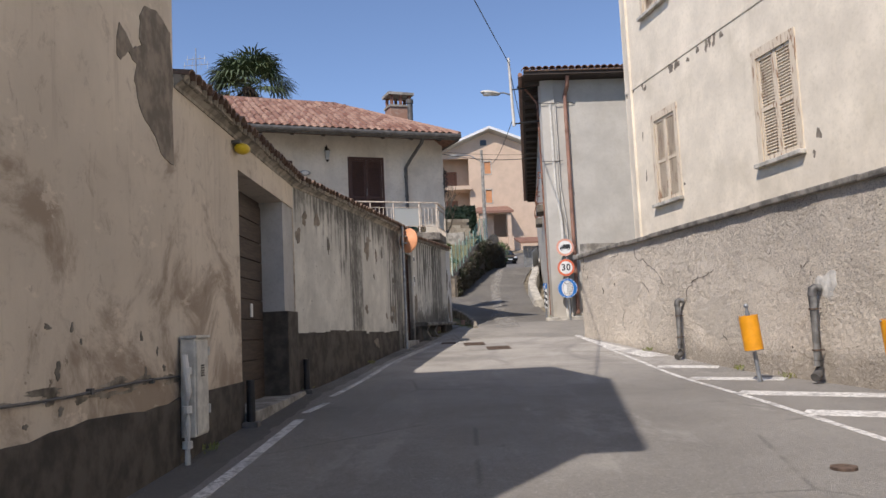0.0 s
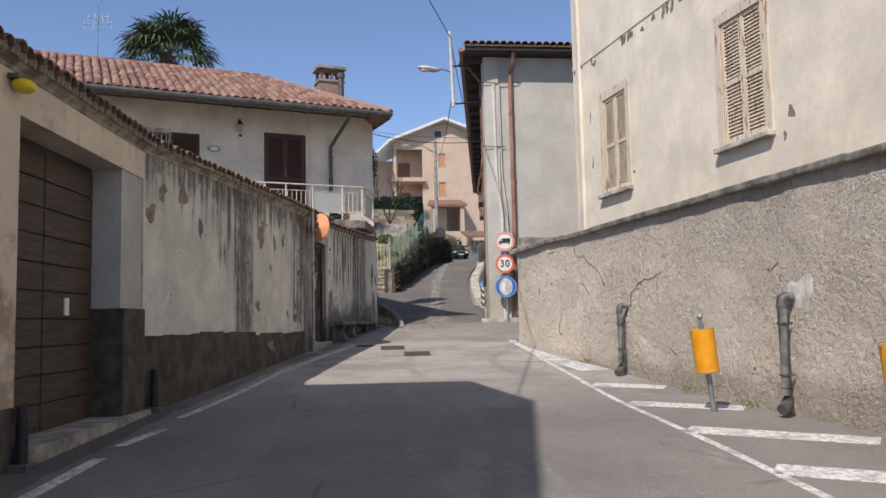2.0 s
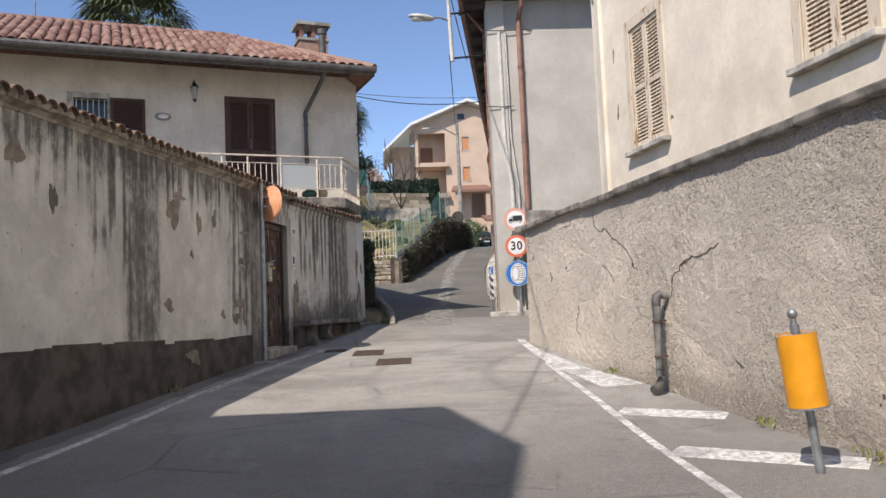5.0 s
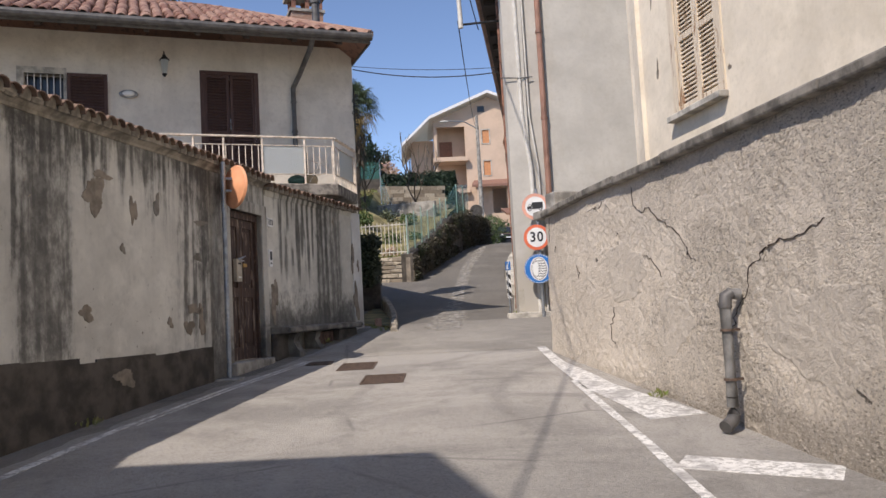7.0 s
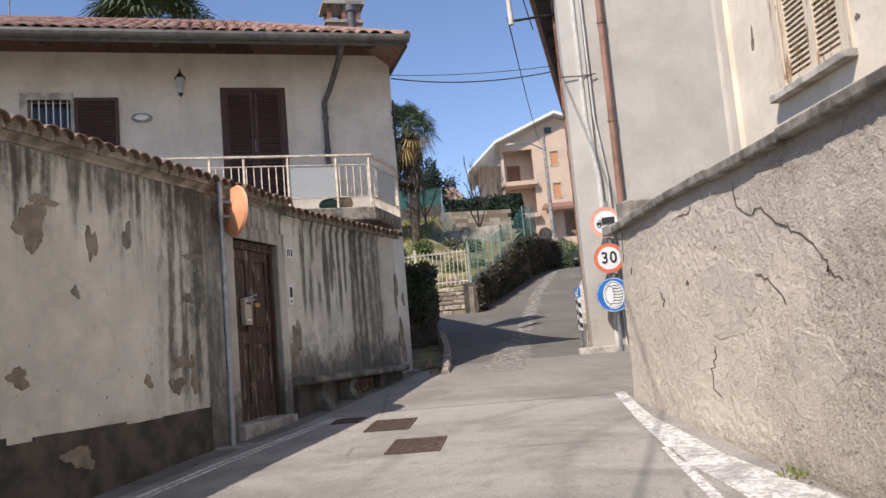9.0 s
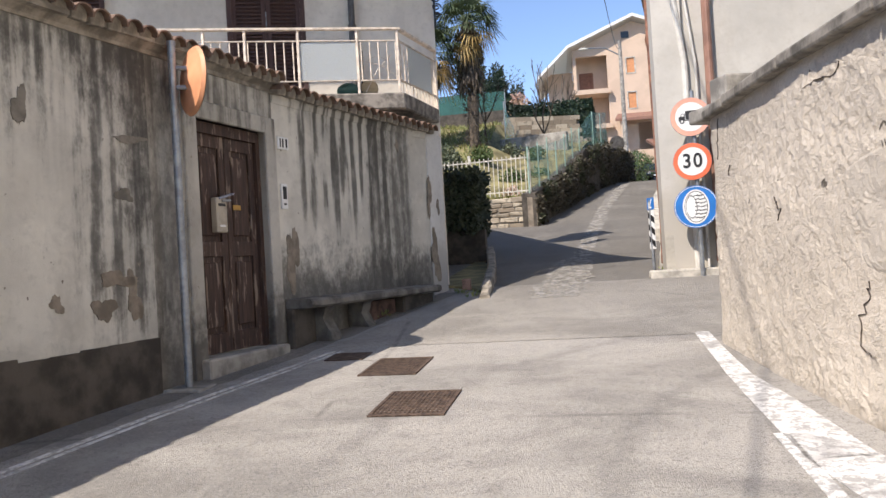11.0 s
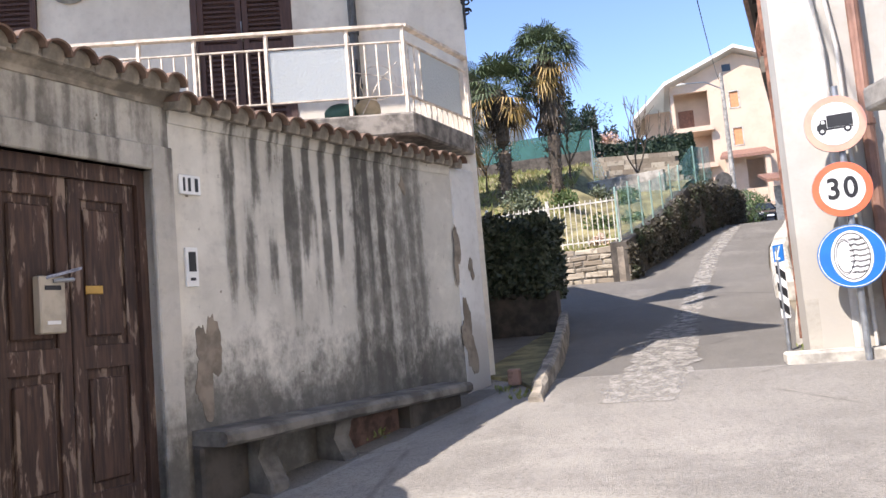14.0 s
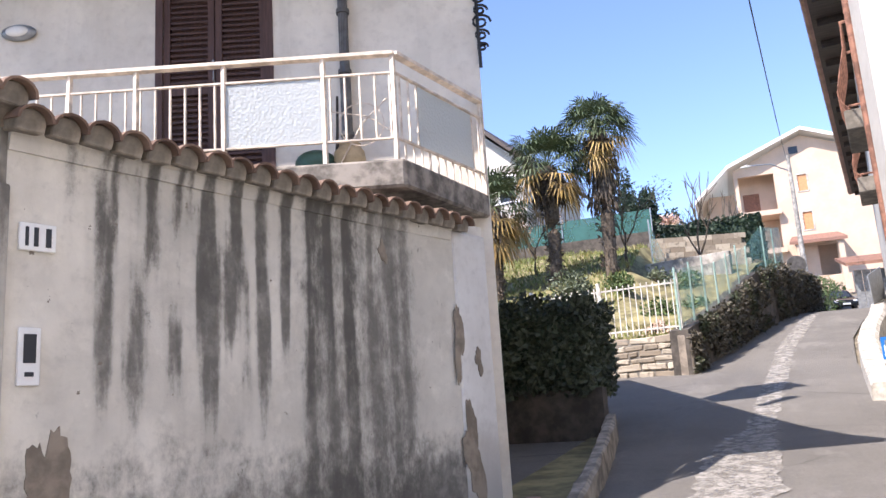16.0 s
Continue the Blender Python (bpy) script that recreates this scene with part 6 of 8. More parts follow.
def sign_stack():
    y = 23.93
    face = pose(0, 0, 0, 0, 0, -6)
    m1, m2, m3 = (Matrix.Translation((x, y, z)) @ face for x, z in ((3.66, 3.59), (3.65, 2.98), (3.66, 2.36)))
    t = sign(m1, 0.262, "faded round no-lorries sign with black truck", FADEDRED, 0.76)
    body = part("truck_symbol", flat(m1, [(-0.065, -0.03), (0.15, -0.03), (0.15, 0.085), (-0.065, 0.085)]), BLACK, t)
    part("cab", flat(m1, [(-0.155, -0.05), (-0.07, -0.05), (-0.07, 0.05), (-0.12, 0.05), (-0.13, 0.01), (-0.155, 0.0)]), BLACK, body)
    part("chassis", flat(m1, [(-0.07, -0.05), (0.15, -0.05), (0.15, -0.034), (-0.07, -0.034)]), BLACK, body)
    part("cab_window", flat(m1, [(-0.118, 0.012), (-0.085, 0.012), (-0.085, 0.042), (-0.112, 0.042)], -0.007, -0.005), WHITE, body)
    for x in (-0.112, 0.1):
        bm = bmesh.new()
        disc(bm, m1 @ pose(x, 0, -0.056), 0.032, -0.008, -0.003, 18)
        part("wheel", bm, BLACK, body)
        bm = bmesh.new()
        disc(bm, m1 @ pose(x, 0, -0.056), 0.016, -0.01, -0.008, 14)
        part("hub", bm, WHITE, body)
    t = sign(m2, 0.252, "round red and white speed limit sign", SIGNRED, 0.76)
    for text, x in (("3", -0.071), ("0", 0.071)):
        part("digit", letters(text, 0.27, m2 @ pose(x, -0.0045, 0.0) @ Matrix.Diagonal((0.9, 1, 1, 1)), 0.002, 0.006), BLACK, t)
    t = sign(m3, 0.288, "round blue snow chain sign with tyre symbol", SIGNBLUE, 0.01)
    bm = bmesh.new()
    ring(bm, m3, 0.272, 0.279, -0.003, 0.0, 48)
    part("border", bm, WHITE, t)
    bm = bmesh.new()
    disc(bm, m3 @ Matrix.Diagonal((0.74, 1, 1, 1)), 0.235, -0.004, -0.001, 40)
    tyre = part("tyre_symbol", bm, WHITE, t)
    for wide, r, x, line in ((0.7, 0.215, 0.0, 0.009), (0.5, 0.15, -0.055, 0.008), (0.42, 0.165, -0.06, 0.006)):
        bm = bmesh.new()
        ring(bm, m3 @ pose(x, 0, 0) @ Matrix.Diagonal((wide, 1, 1, 1)), r - line, r, -0.006, -0.004, 40)
        part("outline", bm, BLACK, tyre)
    for k in range(7):
        z = -0.15 + k * 0.05
        reach = 0.7 * math.sqrt(max(0.0, 0.21 ** 2 - z * z))
        for i in range(5):
            x = 0.0 + (reach - 0.012) * i / 4
            bm = bmesh.new()
            ring(bm, m3 @ pose(x, 0, z + 0.006 * math.sin(i * 2.0)) @ Matrix.Diagonal((1.7, 1, 0.8, 1)), 0.004, 0.011, -0.006, -0.004, 10)
            part("chain_link", bm, BLACK, tyre)
    g = ground_z(24.0)
    t = thing("sign_post", (3.72, 24.0, g), "grey steel post carrying three round signs", "post")
    bm = bmesh.new()
    tube(bm, [(3.7, 23.985, g - 0.1), (3.7, 23.985, 3.95)], 0.03, 14)
    part("pole", bm, GALV, t, smooth=True)
    for z in (3.59, 2.98, 2.36):
        bm = bmesh.new()
        box(bm, 3.52, 3.86, 23.952, 23.962, z - 0.02, z + 0.02)
        part("clamp", bm, GALV, t)


sign_stack()


def delineator():
    x, y = 3.12, 24.9
    g = ground_z(y)
    t = thing("delineator_post", (x, y, g), "striped black and white marker board with blue plate", "marker post")
    bm = bmesh.new()
    tube(bm, [(x, y + 0.03, g), (x, y + 0.03, 2.56)], 0.025, 10)
    part("post", bm, GALV, t, smooth=True)
    m = Matrix.Translation((x, y, 0)) @ pose(0, 0, 0, 0, 0, -60)
    bm = bmesh.new()
    box(bm, -0.075, 0.075, 0.0, 0.008, 1.82, 2.4)
    bmesh.ops.transform(bm, matrix=m, verts=bm.verts)
    b = part("board", bm, WHITE, t)
    for k in range(3):
        z = 1.84 + k * 0.18
        part("stripe", flat(m, [(-0.075, z + 0.09), (0.075, z), (0.075, z + 0.09), (-0.075, z + 0.18)], -0.003, 0.0), BLACK, b)
    bm = bmesh.new()
    box(bm, -0.085, 0.085, -0.004, 0.006, 2.41, 2.585)
    bmesh.ops.transform(bm, matrix=m, verts=bm.verts)
    p = part("blue_plate", bm, SIGNBLUE, t, "small blue arrow plate")
    part("arrow", flat(m, [(0.05, 2.57), (0.03, 2.57), (-0.03, 2.47), (-0.03, 2.52), (-0.05, 2.52), (-0.05, 2.43), (0.03, 2.43), (0.03, 2.45), (-0.01, 2.455)], -0.008, -0.004), WHITE, p)


delineator()


def street_light():
    t = thing("street_light", (2.4, 24.7, 7.6), "grey street lamp on a bracket pole at the eave", "street lamp")
    bm = bmesh.new()
    tube(bm, [(2.42, 24.7, 7.55), (2.36, 24.7, 9.75)], 0.05, 12, 0.04)
    part("pole", bm, WHITEPIPE, t, smooth=True)
    for z in (7.62, 8.72):
        bm = bmesh.new()
        tube(bm, [(2.4, 24.7, z), (3.3, 24.85, z + 0.1)], 0.025, 8)
        part("bracket", bm, DARK, t)
    bm = bmesh.new()
    tube(bm, [(2.39, 24.7, 8.55), (2.15, 24.65, 8.62), (1.95, 24.6, 8.6)], 0.025, 8)
    part("arm", bm, GALV, t)
    bm = bmesh.new()
    sphere(bm, (0, 0, 0), 0.1, 18)
    bmesh.ops.transform(bm, matrix=Matrix.Translation((1.72, 24.55, 8.6)) @ pose(0, 0, 0, 0, 6, 10) @ Matrix.Diagonal((3.3, 1.4, 0.75, 1)), verts=bm.verts)
    h = part("lamp_head", bm, GREYBOX, t, smooth=True)
    bm = bmesh.new()
    sphere(bm, (0, 0, 0), 0.08, 14)
    bmesh.ops.transform(bm, matrix=Matrix.Translation((1.62, 24.54, 8.56)) @ Matrix.Diagonal((2.0, 1.3, 0.7, 1)), verts=bm.verts)
    part("diffuser", bm, WHITE, h, smooth=True)


street_light()


def wire(a, b, sag, r, name="overhead_cable", label="thin black overhead cable"):
    a, b = Vector(a), Vector(b)
    bm = bmesh.new()
    tube(bm, [a + (b - a) * k - Vector((0, 0, sag * 4 * k * (1 - k))) for k in spread(0, 1, 14)], r, 6)
    solo(name, bm, DARK, label, "cable", "overhead cables")


wire((2.36, 24.7, 9.6), (-2.55, 1.2, 7.3), 0.1, 0.014)
wire((2.36, 24.7, 9.6), (2.9, 27.0, 8.3), 0.05, 0.012)
wire((3.1, 24.32, 6.45), (0.13, 24.4, 6.7), 0.13, 0.011)
wire((3.1, 24.32, 6.55), (0.13, 24.45, 6.78), 0.06, 0.006)
wire((2.36, 24.7, 7.7), (4.9, 78.8, 18.3), 1.2, 0.012)

# ---- on the house front ----


def wall_lantern():
    t = thing("wall_lantern", tuple(FH.at(hs(-3.28), 0.1, 6.5)), "black iron wall lantern under the eave", "lantern")
    s = hs(-3.28)
    bm = bmesh.new()
    fbox(bm, FH, s - 0.03, s + 0.03, 0, 0.02, 6.45, 6.75)
    part("back_plate", bm, DARK, t)
    bm = bmesh.new()
    tube(bm, [FH.at(s, 0.01, 6.72), FH.at(s, 0.1, 6.78), FH.at(s, 0.16, 6.7)], 0.012, 8)
    part("arm", bm, DARK, t)
    bm = bmesh.new()
    c = FH.at(s, 0.16, 0)
    tube(bm, [(c.x, c.y, 6.34), (c.x, c.y, 6.6)], 0.045, 6, 0.08)
    part("glass", bm, FROST, t)
    bm = bmesh.new()
    tube(bm, [(c.x, c.y, 6.6), (c.x, c.y, 6.7)], 0.1, 6, 0.015)
    tube(bm, [(c.x, c.y, 6.28), (c.x, c.y, 6.34)], 0.015, 6, 0.05)
    part("cap", bm, DARK, t)


wall_lantern()


def oval_light(s, z, label):
    t = thing("oval_light", tuple(FH.at(s, 0.05, z)), label, "lamp")
    bm = bmesh.new()
    sphere(bm, (0, 0, 0), 0.1, 16)
    bmesh.ops.transform(bm, matrix=FH.stand(s, 0.03, z) @ Matrix.Diagonal((1.7, 0.55, 0.8, 1)), verts=bm.verts)
    part("rim", bm, GALV, t, smooth=True)
    bm = bmesh.new()
    sphere(bm, (0, 0, 0), 0.075, 16)
    bmesh.ops.transform(bm, matrix=FH.stand(s, 0.06, z) @ Matrix.Diagonal((1.5, 0.6, 0.75, 1)), verts=bm.verts)
    part("glass", bm, WHITE, t, smooth=True)


oval_light(hs(-3.88), 5.96, "oval bulkhead light on the plaster")


def iron_bracket():
    t = thing("iron_bracket", tuple(FH.at(HL, 0.05, 5.7)), "black wrought-iron scroll bracket at the corner", "bracket")
    n = 0
    for z, r in ((6.1, 0.05), (6.0, 0.075), (5.87, 0.06), (5.75, 0.08), (5.62, 0.06), (5.5, 0.045)):
        bm = bmesh.new()
        tube(bm, [FH.at(HL + 0.04 + (r * (1 - k / 22)) * math.cos(k * 0.55) * 1.2, 0.03, z + (r * (1 - k / 22)) * math.sin(k * 0.55)) for k in range(18)], 0.012, 6)
        part("scroll", bm, DARK, t)
    bm = bmesh.new()
    tube(bm, [FH.at(HL + 0.012, 0.03, 5.3), FH.at(HL + 0.012, 0.03, 6.25)], 0.016, 8)
    part("bar", bm, DARK, t)


iron_bracket()


def balcony_things():
    A, B, C = BALC
    u = (B - A).normalized()
    n = FH.n
    p = B - u * 0.75 - n * 0.25
    bm = bmesh.new()
    prof = [(0.0, 0.0), (0.09, 0.0), (0.13, 0.1), (0.12, 0.17), (0.09, 0.21), (0.1, 0.23), (0.08, 0.23), (0.0, 0.2)]
    rings = [[bm.verts.new((p.x + 0.35 * u.x + r * math.cos(a), p.y + 0.35 * u.y + r * math.sin(a), 4.1 + z)) for a in (math.tau * j / 20 for j in range(20))] for r, z in prof[1:-1]]
    for a, b in zip(rings, rings[1:]):
        for j in range(20):
            bm.faces.new((a[j], a[(j + 1) % 20], b[(j + 1) % 20], b[j]))
    bm.faces.new(rings[0]), bm.faces.new(rings[-1])
    solo("clay_pot", bm, plain("pale_clay", (0.5, 0.4, 0.26), 0.85), "round pale clay pot on the balcony", "pot", smooth=True)
    bm = bmesh.new()
    q = p + u * 0.08
    sphere(bm, (0, 0, 0), 0.14, 18)
    bmesh.ops.transform(bm, matrix=Matrix.Translation((q.x, q.y, 4.2)) @ Matrix.Diagonal((1.2, 1.0, 0.72, 1)), verts=bm.verts)
    solo("green_basin", bm, plain("green_plastic", (0.05, 0.13, 0.11), 0.5), "dark green plastic basin on the balcony", "basin", smooth=True)
    bm = bmesh.new()
    c = B - u * 0.28 - n * 0.12
    FW = Frame(tuple((c - u * 0.3)[:2]), tuple((c + u * 0.3)[:2]))
    m = FW.stand(0.3, 0, 4.45)
    ring(bm, m, 0.17, 0.178, -0.004, 0.004, 32)
    tube(bm, [m @ Vector((-0.24, 0, 0.12)), m @ Vector((0.05, 0, 0.06)), m @ Vector((0.24, 0, -0.08))], 0.006, 6)
    tube(bm, [m @ Vector((-0.17, 0, -0.3)), m @ Vector((0.0, 0, 0.0)), m @ Vector((0.2, 0, 0.2))], 0.006, 6)
    solo("wire_ring", bm, RAILPAINT, "bent white wire ring on the railing", "wire ring")
    bm = bmesh.new()
    k = B - u * 0.5 - n * 0.2
    tube(bm, [(k.x, k.y, 4.1), (k.x + 0.02, k.y, 4.4), (k.x + 0.03, k.y, 4.72)], 0.016, 8, 0.01)
    solo("dark_stick", bm, DARK, "dark stick leaning on the railing", "stick")


balcony_things()


def antenna():
    t = thing("roof_antenna", (-7.5, 24.7, 8.8), "thin metal television antenna on the roof", "antenna")
    bm = bmesh.new()
    tube(bm, [(-7.5, 24.7, 8.6), (-7.5, 24.7, 10.5)], 0.018, 8)
    part("mast", bm, GALV, t)
    for z, w in ((9.95, 0.4), (10.15, 0.3)):
        bm = bmesh.new()
        tube(bm, [(-7.5 - w, 24.7, z), (-7.5 + w, 24.75, z + 0.05)], 0.01, 6)
        for k in (-0.9, -0.3, 0.4, 0.9):
            tube(bm, [(-7.5 + w * k, 24.7, z - 0.13), (-7.5 + w * k, 24.72, z + 0.13)], 0.007, 6)
        part("boom", bm, GALV, t)


antenna()


# ---- plants ----
def leaf_quad(bm, c, d, w, l, rnd):
    """A small bent leaf at c along d."""
    s = d.cross(Vector((rnd.uniform(-1, 1), rnd.uniform(-1, 1), rnd.uniform(-1, 1)))).normalized() * w
    n = d.cross(s).normalized() * l * 0.12
    a, b = bm.verts.new(c), bm.verts.new(c + d * l)
    p, q = bm.verts.new(c + d * l * 0.5 + s + n), bm.verts.new(c + d * l * 0.5 - s + n)
    bm.faces.new((a, p, b)), bm.faces.new((a, b, q))


def random_dir(rnd):
    return Vector((rnd.gauss(0, 1), rnd.gauss(0, 1), rnd.gauss(0, 1))).normalized()


def clump(bm, centre, radius, n, rnd, w=0.03, l=0.09, squash=(1, 1, 1)):
    for _ in range(n):
        d = random_dir(rnd)
        k = rnd.uniform(0.35, 1.0) ** 0.6
        c = Vector(centre) + Vector((d.x * squash[0], d.y * squash[1], d.z * squash[2])) * radius * k
        leaf_quad(bm, c, (d + random_dir(rnd) * 0.8).normalized(), w * rnd.uniform(0.7, 1.3), l * rnd.uniform(0.7, 1.3), rnd)


def hedge_block(name, x0, x1, y0, y1, z0, z1, n, material, label, w=0.035, l=0.09, seed=1):
    rnd = random.Random(seed)
    bm = bmesh.new()
    for _ in range(n):
        f = rnd.random()
        x, y, z = rnd.uniform(x0, x1), rnd.uniform(y0, y1), rnd.uniform(z0, z1)
        if f < 0.45:
            y = y0 + rnd.uniform(0, 0.12)
        elif f < 0.7:
            x = x1 - rnd.uniform(0, 0.12)
        elif f < 0.9:
            z = z1 - rnd.uniform(0, 0.12)
        b = 0.09 * noise.noise((x * 1.7, y * 1.7, z * 1.7))
        leaf_quad(bm, Vector((x + b, y - b, z + b)), random_dir(rnd), w * rnd.uniform(0.7, 1.3), l * rnd.uniform(0.7, 1.3), rnd)
    t = thing(name, ((x0 + x1) / 2, (y0 + y1) / 2, z0), label, "hedge")
    tagged(part("leaves", bm, material, t), kind="stuff")
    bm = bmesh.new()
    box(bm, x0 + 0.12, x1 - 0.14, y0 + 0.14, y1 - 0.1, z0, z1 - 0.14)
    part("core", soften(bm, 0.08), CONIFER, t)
    return t


def fan_palm(x, y, z0, z1, r, seed, green, dry, label, dead=1):
    """A windmill palm: fibrous trunk, a crown of fan leaves, dry leaves hanging below."""
    rnd = random.Random(seed)
    t = thing("palm_tree", (x, y, z0), label, "palm tree", "palm trees")
    bm = bmesh.new()
    pts = [(x + 0.05 * math.sin(k * 3), y, z0 + (z1 - z0) * k) for k in spread(0, 1, 9)]
    tube(bm, pts, 0.17, 12, 0.26)
    for _ in range(260):
        k = rnd.random()
        a = rnd.uniform(0, math.tau)
        c = Vector((x + 0.18 * math.cos(a), y + 0.18 * math.sin(a), z0 + (z1 - z0) * k))
        leaf_quad(bm, c, Vector((0.4 * math.cos(a), 0.4 * math.sin(a), rnd.uniform(-1, 0.6))).normalized(), 0.03, 0.2, rnd)
    part("trunk", bm, BARK, t)

    def crown(n, lo, hi, mat1, nm, droop):
        bm = bmesh.new()
        for _ in range(n):
            a, e = rnd.uniform(0, math.tau), rnd.uniform(lo, hi)
            d = Vector((math.cos(a) * math.cos(e), math.sin(a) * math.cos(e), math.sin(e)))
            stalk = r * rnd.uniform(0.4, 0.62)
            base = Vector((x, y, z1)) + d * 0.1
            tip = base + d * stalk + Vector((0, 0, -droop * stalk * 0.3))
            tube(bm, [base, (base + tip) / 2 + Vector((0, 0, 0.04)), tip], 0.012, 4, 0.008)
            side = d.cross(Vector((0, 0, 1))).normalized()
            up = side.cross(d).normalized()
            for k in range(15):
                f = (k - 7) / 7 * 1.75
                g = (d * math.cos(f) + side * math.sin(f)).normalized()
                l = r * rnd.uniform(0.46, 0.6) * (1 - 0.18 * abs(f) / 1.75)
                m = tip + g * l * 0.6 + up * 0.03
                e2 = tip + g * l + Vector((0, 0, -l * rnd.uniform(0.12, 0.4) * (1 + droop)))
                w = d.cross(g).cross(g)
                w = (up.cross(g)).normalized() * r * 0.022
                v = [bm.verts.new(q) for q in (tip, m + w, e2, m - w)]
                bm.faces.new(v)
        part(nm, bm, mat1, t)

    crown(green, -0.35, 1.45, PALM, "crown", 0.3)
    if dry:
        crown(dry, -1.3, -0.25, PALM_DRY, "dry_leaves", 0.9)
    if dead:
        bm = bmesh.new()
        for _ in range(420):
            a = rnd.uniform(0, math.tau)
            rr = rnd.uniform(0.18, 0.46)
            c = Vector((x + rr * math.cos(a), y + rr * math.sin(a), z1 - rnd.uniform(0.1, dead)))
            leaf_quad(bm, c, Vector((0.25 * math.cos(a), 0.25 * math.sin(a), -1)).normalized(), 0.03, 0.35, rnd)
        part("dead_skirt", bm, BARK, t, "grey skirt of dead leaves")


fan_palm(-7.1, 30.2, 1.8, 10.85, 1.75, 3, 78, 14, "tall windmill palm behind the tiled roof")
fan_palm(-1.9, 41.5, 5.6, 10.4, 1.25, 4, 60, 11, "windmill palm with yellowed lower leaves in the garden", 2.4)
fan_palm(-3.45, 41.0, 5.6, 9.35, 1.4, 5, 52, 15, "shorter windmill palm with orange dry leaves")
fan_palm(-5.0, 40.0, 5.3, 8.1, 1.4, 6, 40, 26, "low windmill palm with yellow dry leaves")


def bush(x, y, z, r, n, material, label, name="bush", squash=(1, 1, 0.85), w=0.035, l=0.1, seed=0):
    rnd = random.Random(seed + int(abs(x) * 100))
    t = thing(name, (x, y, z), label, "bush")
    bm = bmesh.new()
    for _ in range(6):
        d = random_dir(rnd)
        tube(bm, [(x, y, z - 0.15), (x + d.x * r * 0.3, y + d.y * r * 0.3, z + r * 0.5), (x + d.x * r * 0.7, y + d.y * r * 0.7, z + r)], 0.025, 5, 0.006)
    part("trunk", bm, BARK, t)
    bm = bmesh.new()
    for _ in range(14):
        d = random_dir(rnd)
        clump(bm, (x + d.x * r * 0.55 * squash[0], y + d.y * r * 0.55 * squash[1], z + r * 0.75 + d.z * r * 0.5 * squash[2]), r * rnd.uniform(0.3, 0.5), n // 14, rnd, w, l)
    part("leaves", bm, material, t)


def conifer(x, y, z0, z1, r, seed):
    rnd = random.Random(seed)
    t = thing("conifer", (x, y, z0), "tall dark conifer on the hilltop", "tree", "hilltop conifers")
    bm = bmesh.new()
    tube(bm, [(x, y, z0), (x, y, z1)], 0.2, 8, 0.03)
    part("trunk", bm, BARK, t)
    bm = bmesh.new()
    n = 26
    for k in range(n):
        f = k / n
        for _ in range(5):
            a = rnd.uniform(0, math.tau)
            rr = r * (1 - f) ** 0.8 * rnd.uniform(0.3, 1.0)
            clump(bm, (x + rr * math.cos(a), y + rr * math.sin(a), z0 + (z1 - z0) * (0.08 + 0.92 * f)), 0.45, 16, rnd, 0.06, 0.28)
    part("needles", bm, CONIFER, t)


def bare_tree(x, y, z0, h, seed, leaves=None, label="leafless young tree with thin branches", width=1.0):
    rnd = random.Random(seed)
    t = thing("young_tree", (x, y, z0), label, "tree", "young trees")
    bm = bmesh.new()
    tips = []

    def grow(p, d, l, r, depth):
        q = p + d * l
        tube(bm, [p, (p + q) / 2 + random_dir(rnd) * l * 0.05, q], r, 5, r * 0.6)
        tips.append(q)
        if depth:
            for _ in range(3):
                grow(p + d * l * rnd.uniform(0.55, 1.0), (d + random_dir(rnd) * 0.6 * width + Vector((0, 0, 0.15))).normalized(), l * rnd.uniform(0.5, 0.75), r * 0.55, depth - 1)
    grow(Vector((x, y, z0 - 0.1)), Vector((0, 0, 1)), h * 0.45, h * 0.018, 3)
    part("trunk", bm, BARK, t)
    if leaves:
        bm = bmesh.new()
        for q in tips:
            clump(bm, q, 0.3, 16, rnd, 0.02, 0.09)
        part("leaves", bm, leaves, t)


# ---- the climb beyond the corner ----
def low_kerb():
    bm = bmesh.new()
    pts = [(0.84, 22.9, 0.05), (0.8, 23.5, 0.16), (0.68, 25.0, 0.24), (0.42, 27.0, 0.3), (0.2, 28.6, 0.35)]
    rnd = random.Random(2)
    rings = []
    for i in range(len(pts) - 1):
        for k in range(5):
            f = k / 5
            x, y, h = (pts[i][j] + (pts[i + 1][j] - pts[i][j]) * f for j in range(3))
            g = ground_z(y)
            rings.append([bm.verts.new((x + dx + rnd.uniform(-0.015, 0.015), y, g + z)) for dx, z in ((0.06, -0.1), (0.055, h - 0.03), (0.03, h), (-0.05, h), (-0.08, h - 0.04), (-0.09, -0.1))])
    for a, b in zip(rings, rings[1:]):
        for i in range(5):
            bm.faces.new((a[i], a[i + 1], b[i + 1], b[i]))
    bm.faces.new(rings[0]), bm.faces.new(rings[-1])
    solo("kerb", bm, MORTAR, "low rough concrete kerb wall at the drive", "kerb", kind="structure")
    bm = bmesh.new()
    box(bm, -4, 0.12, 28.4, 28.7, 1, 2.42)
    solo("hedge_wall", bm, PLINTH, "dark low wall under the hedge", "wall", kind="structure")
    bm = bmesh.new()
    pts = [(0.5, 23.8), (0.72, 23.4), (0.6, 25.2), (0.1, 28.4), (-0.1, 28.4), (-0.1, 24.4)]
    prism(bm, [(x, y, ground_z(y) - 0.2) for x, y in pts], (0, 0, 0.235))
    solo("earth_strip", bm, SOIL, "strip of dark earth beside the kerb", "ground", kind="structure")


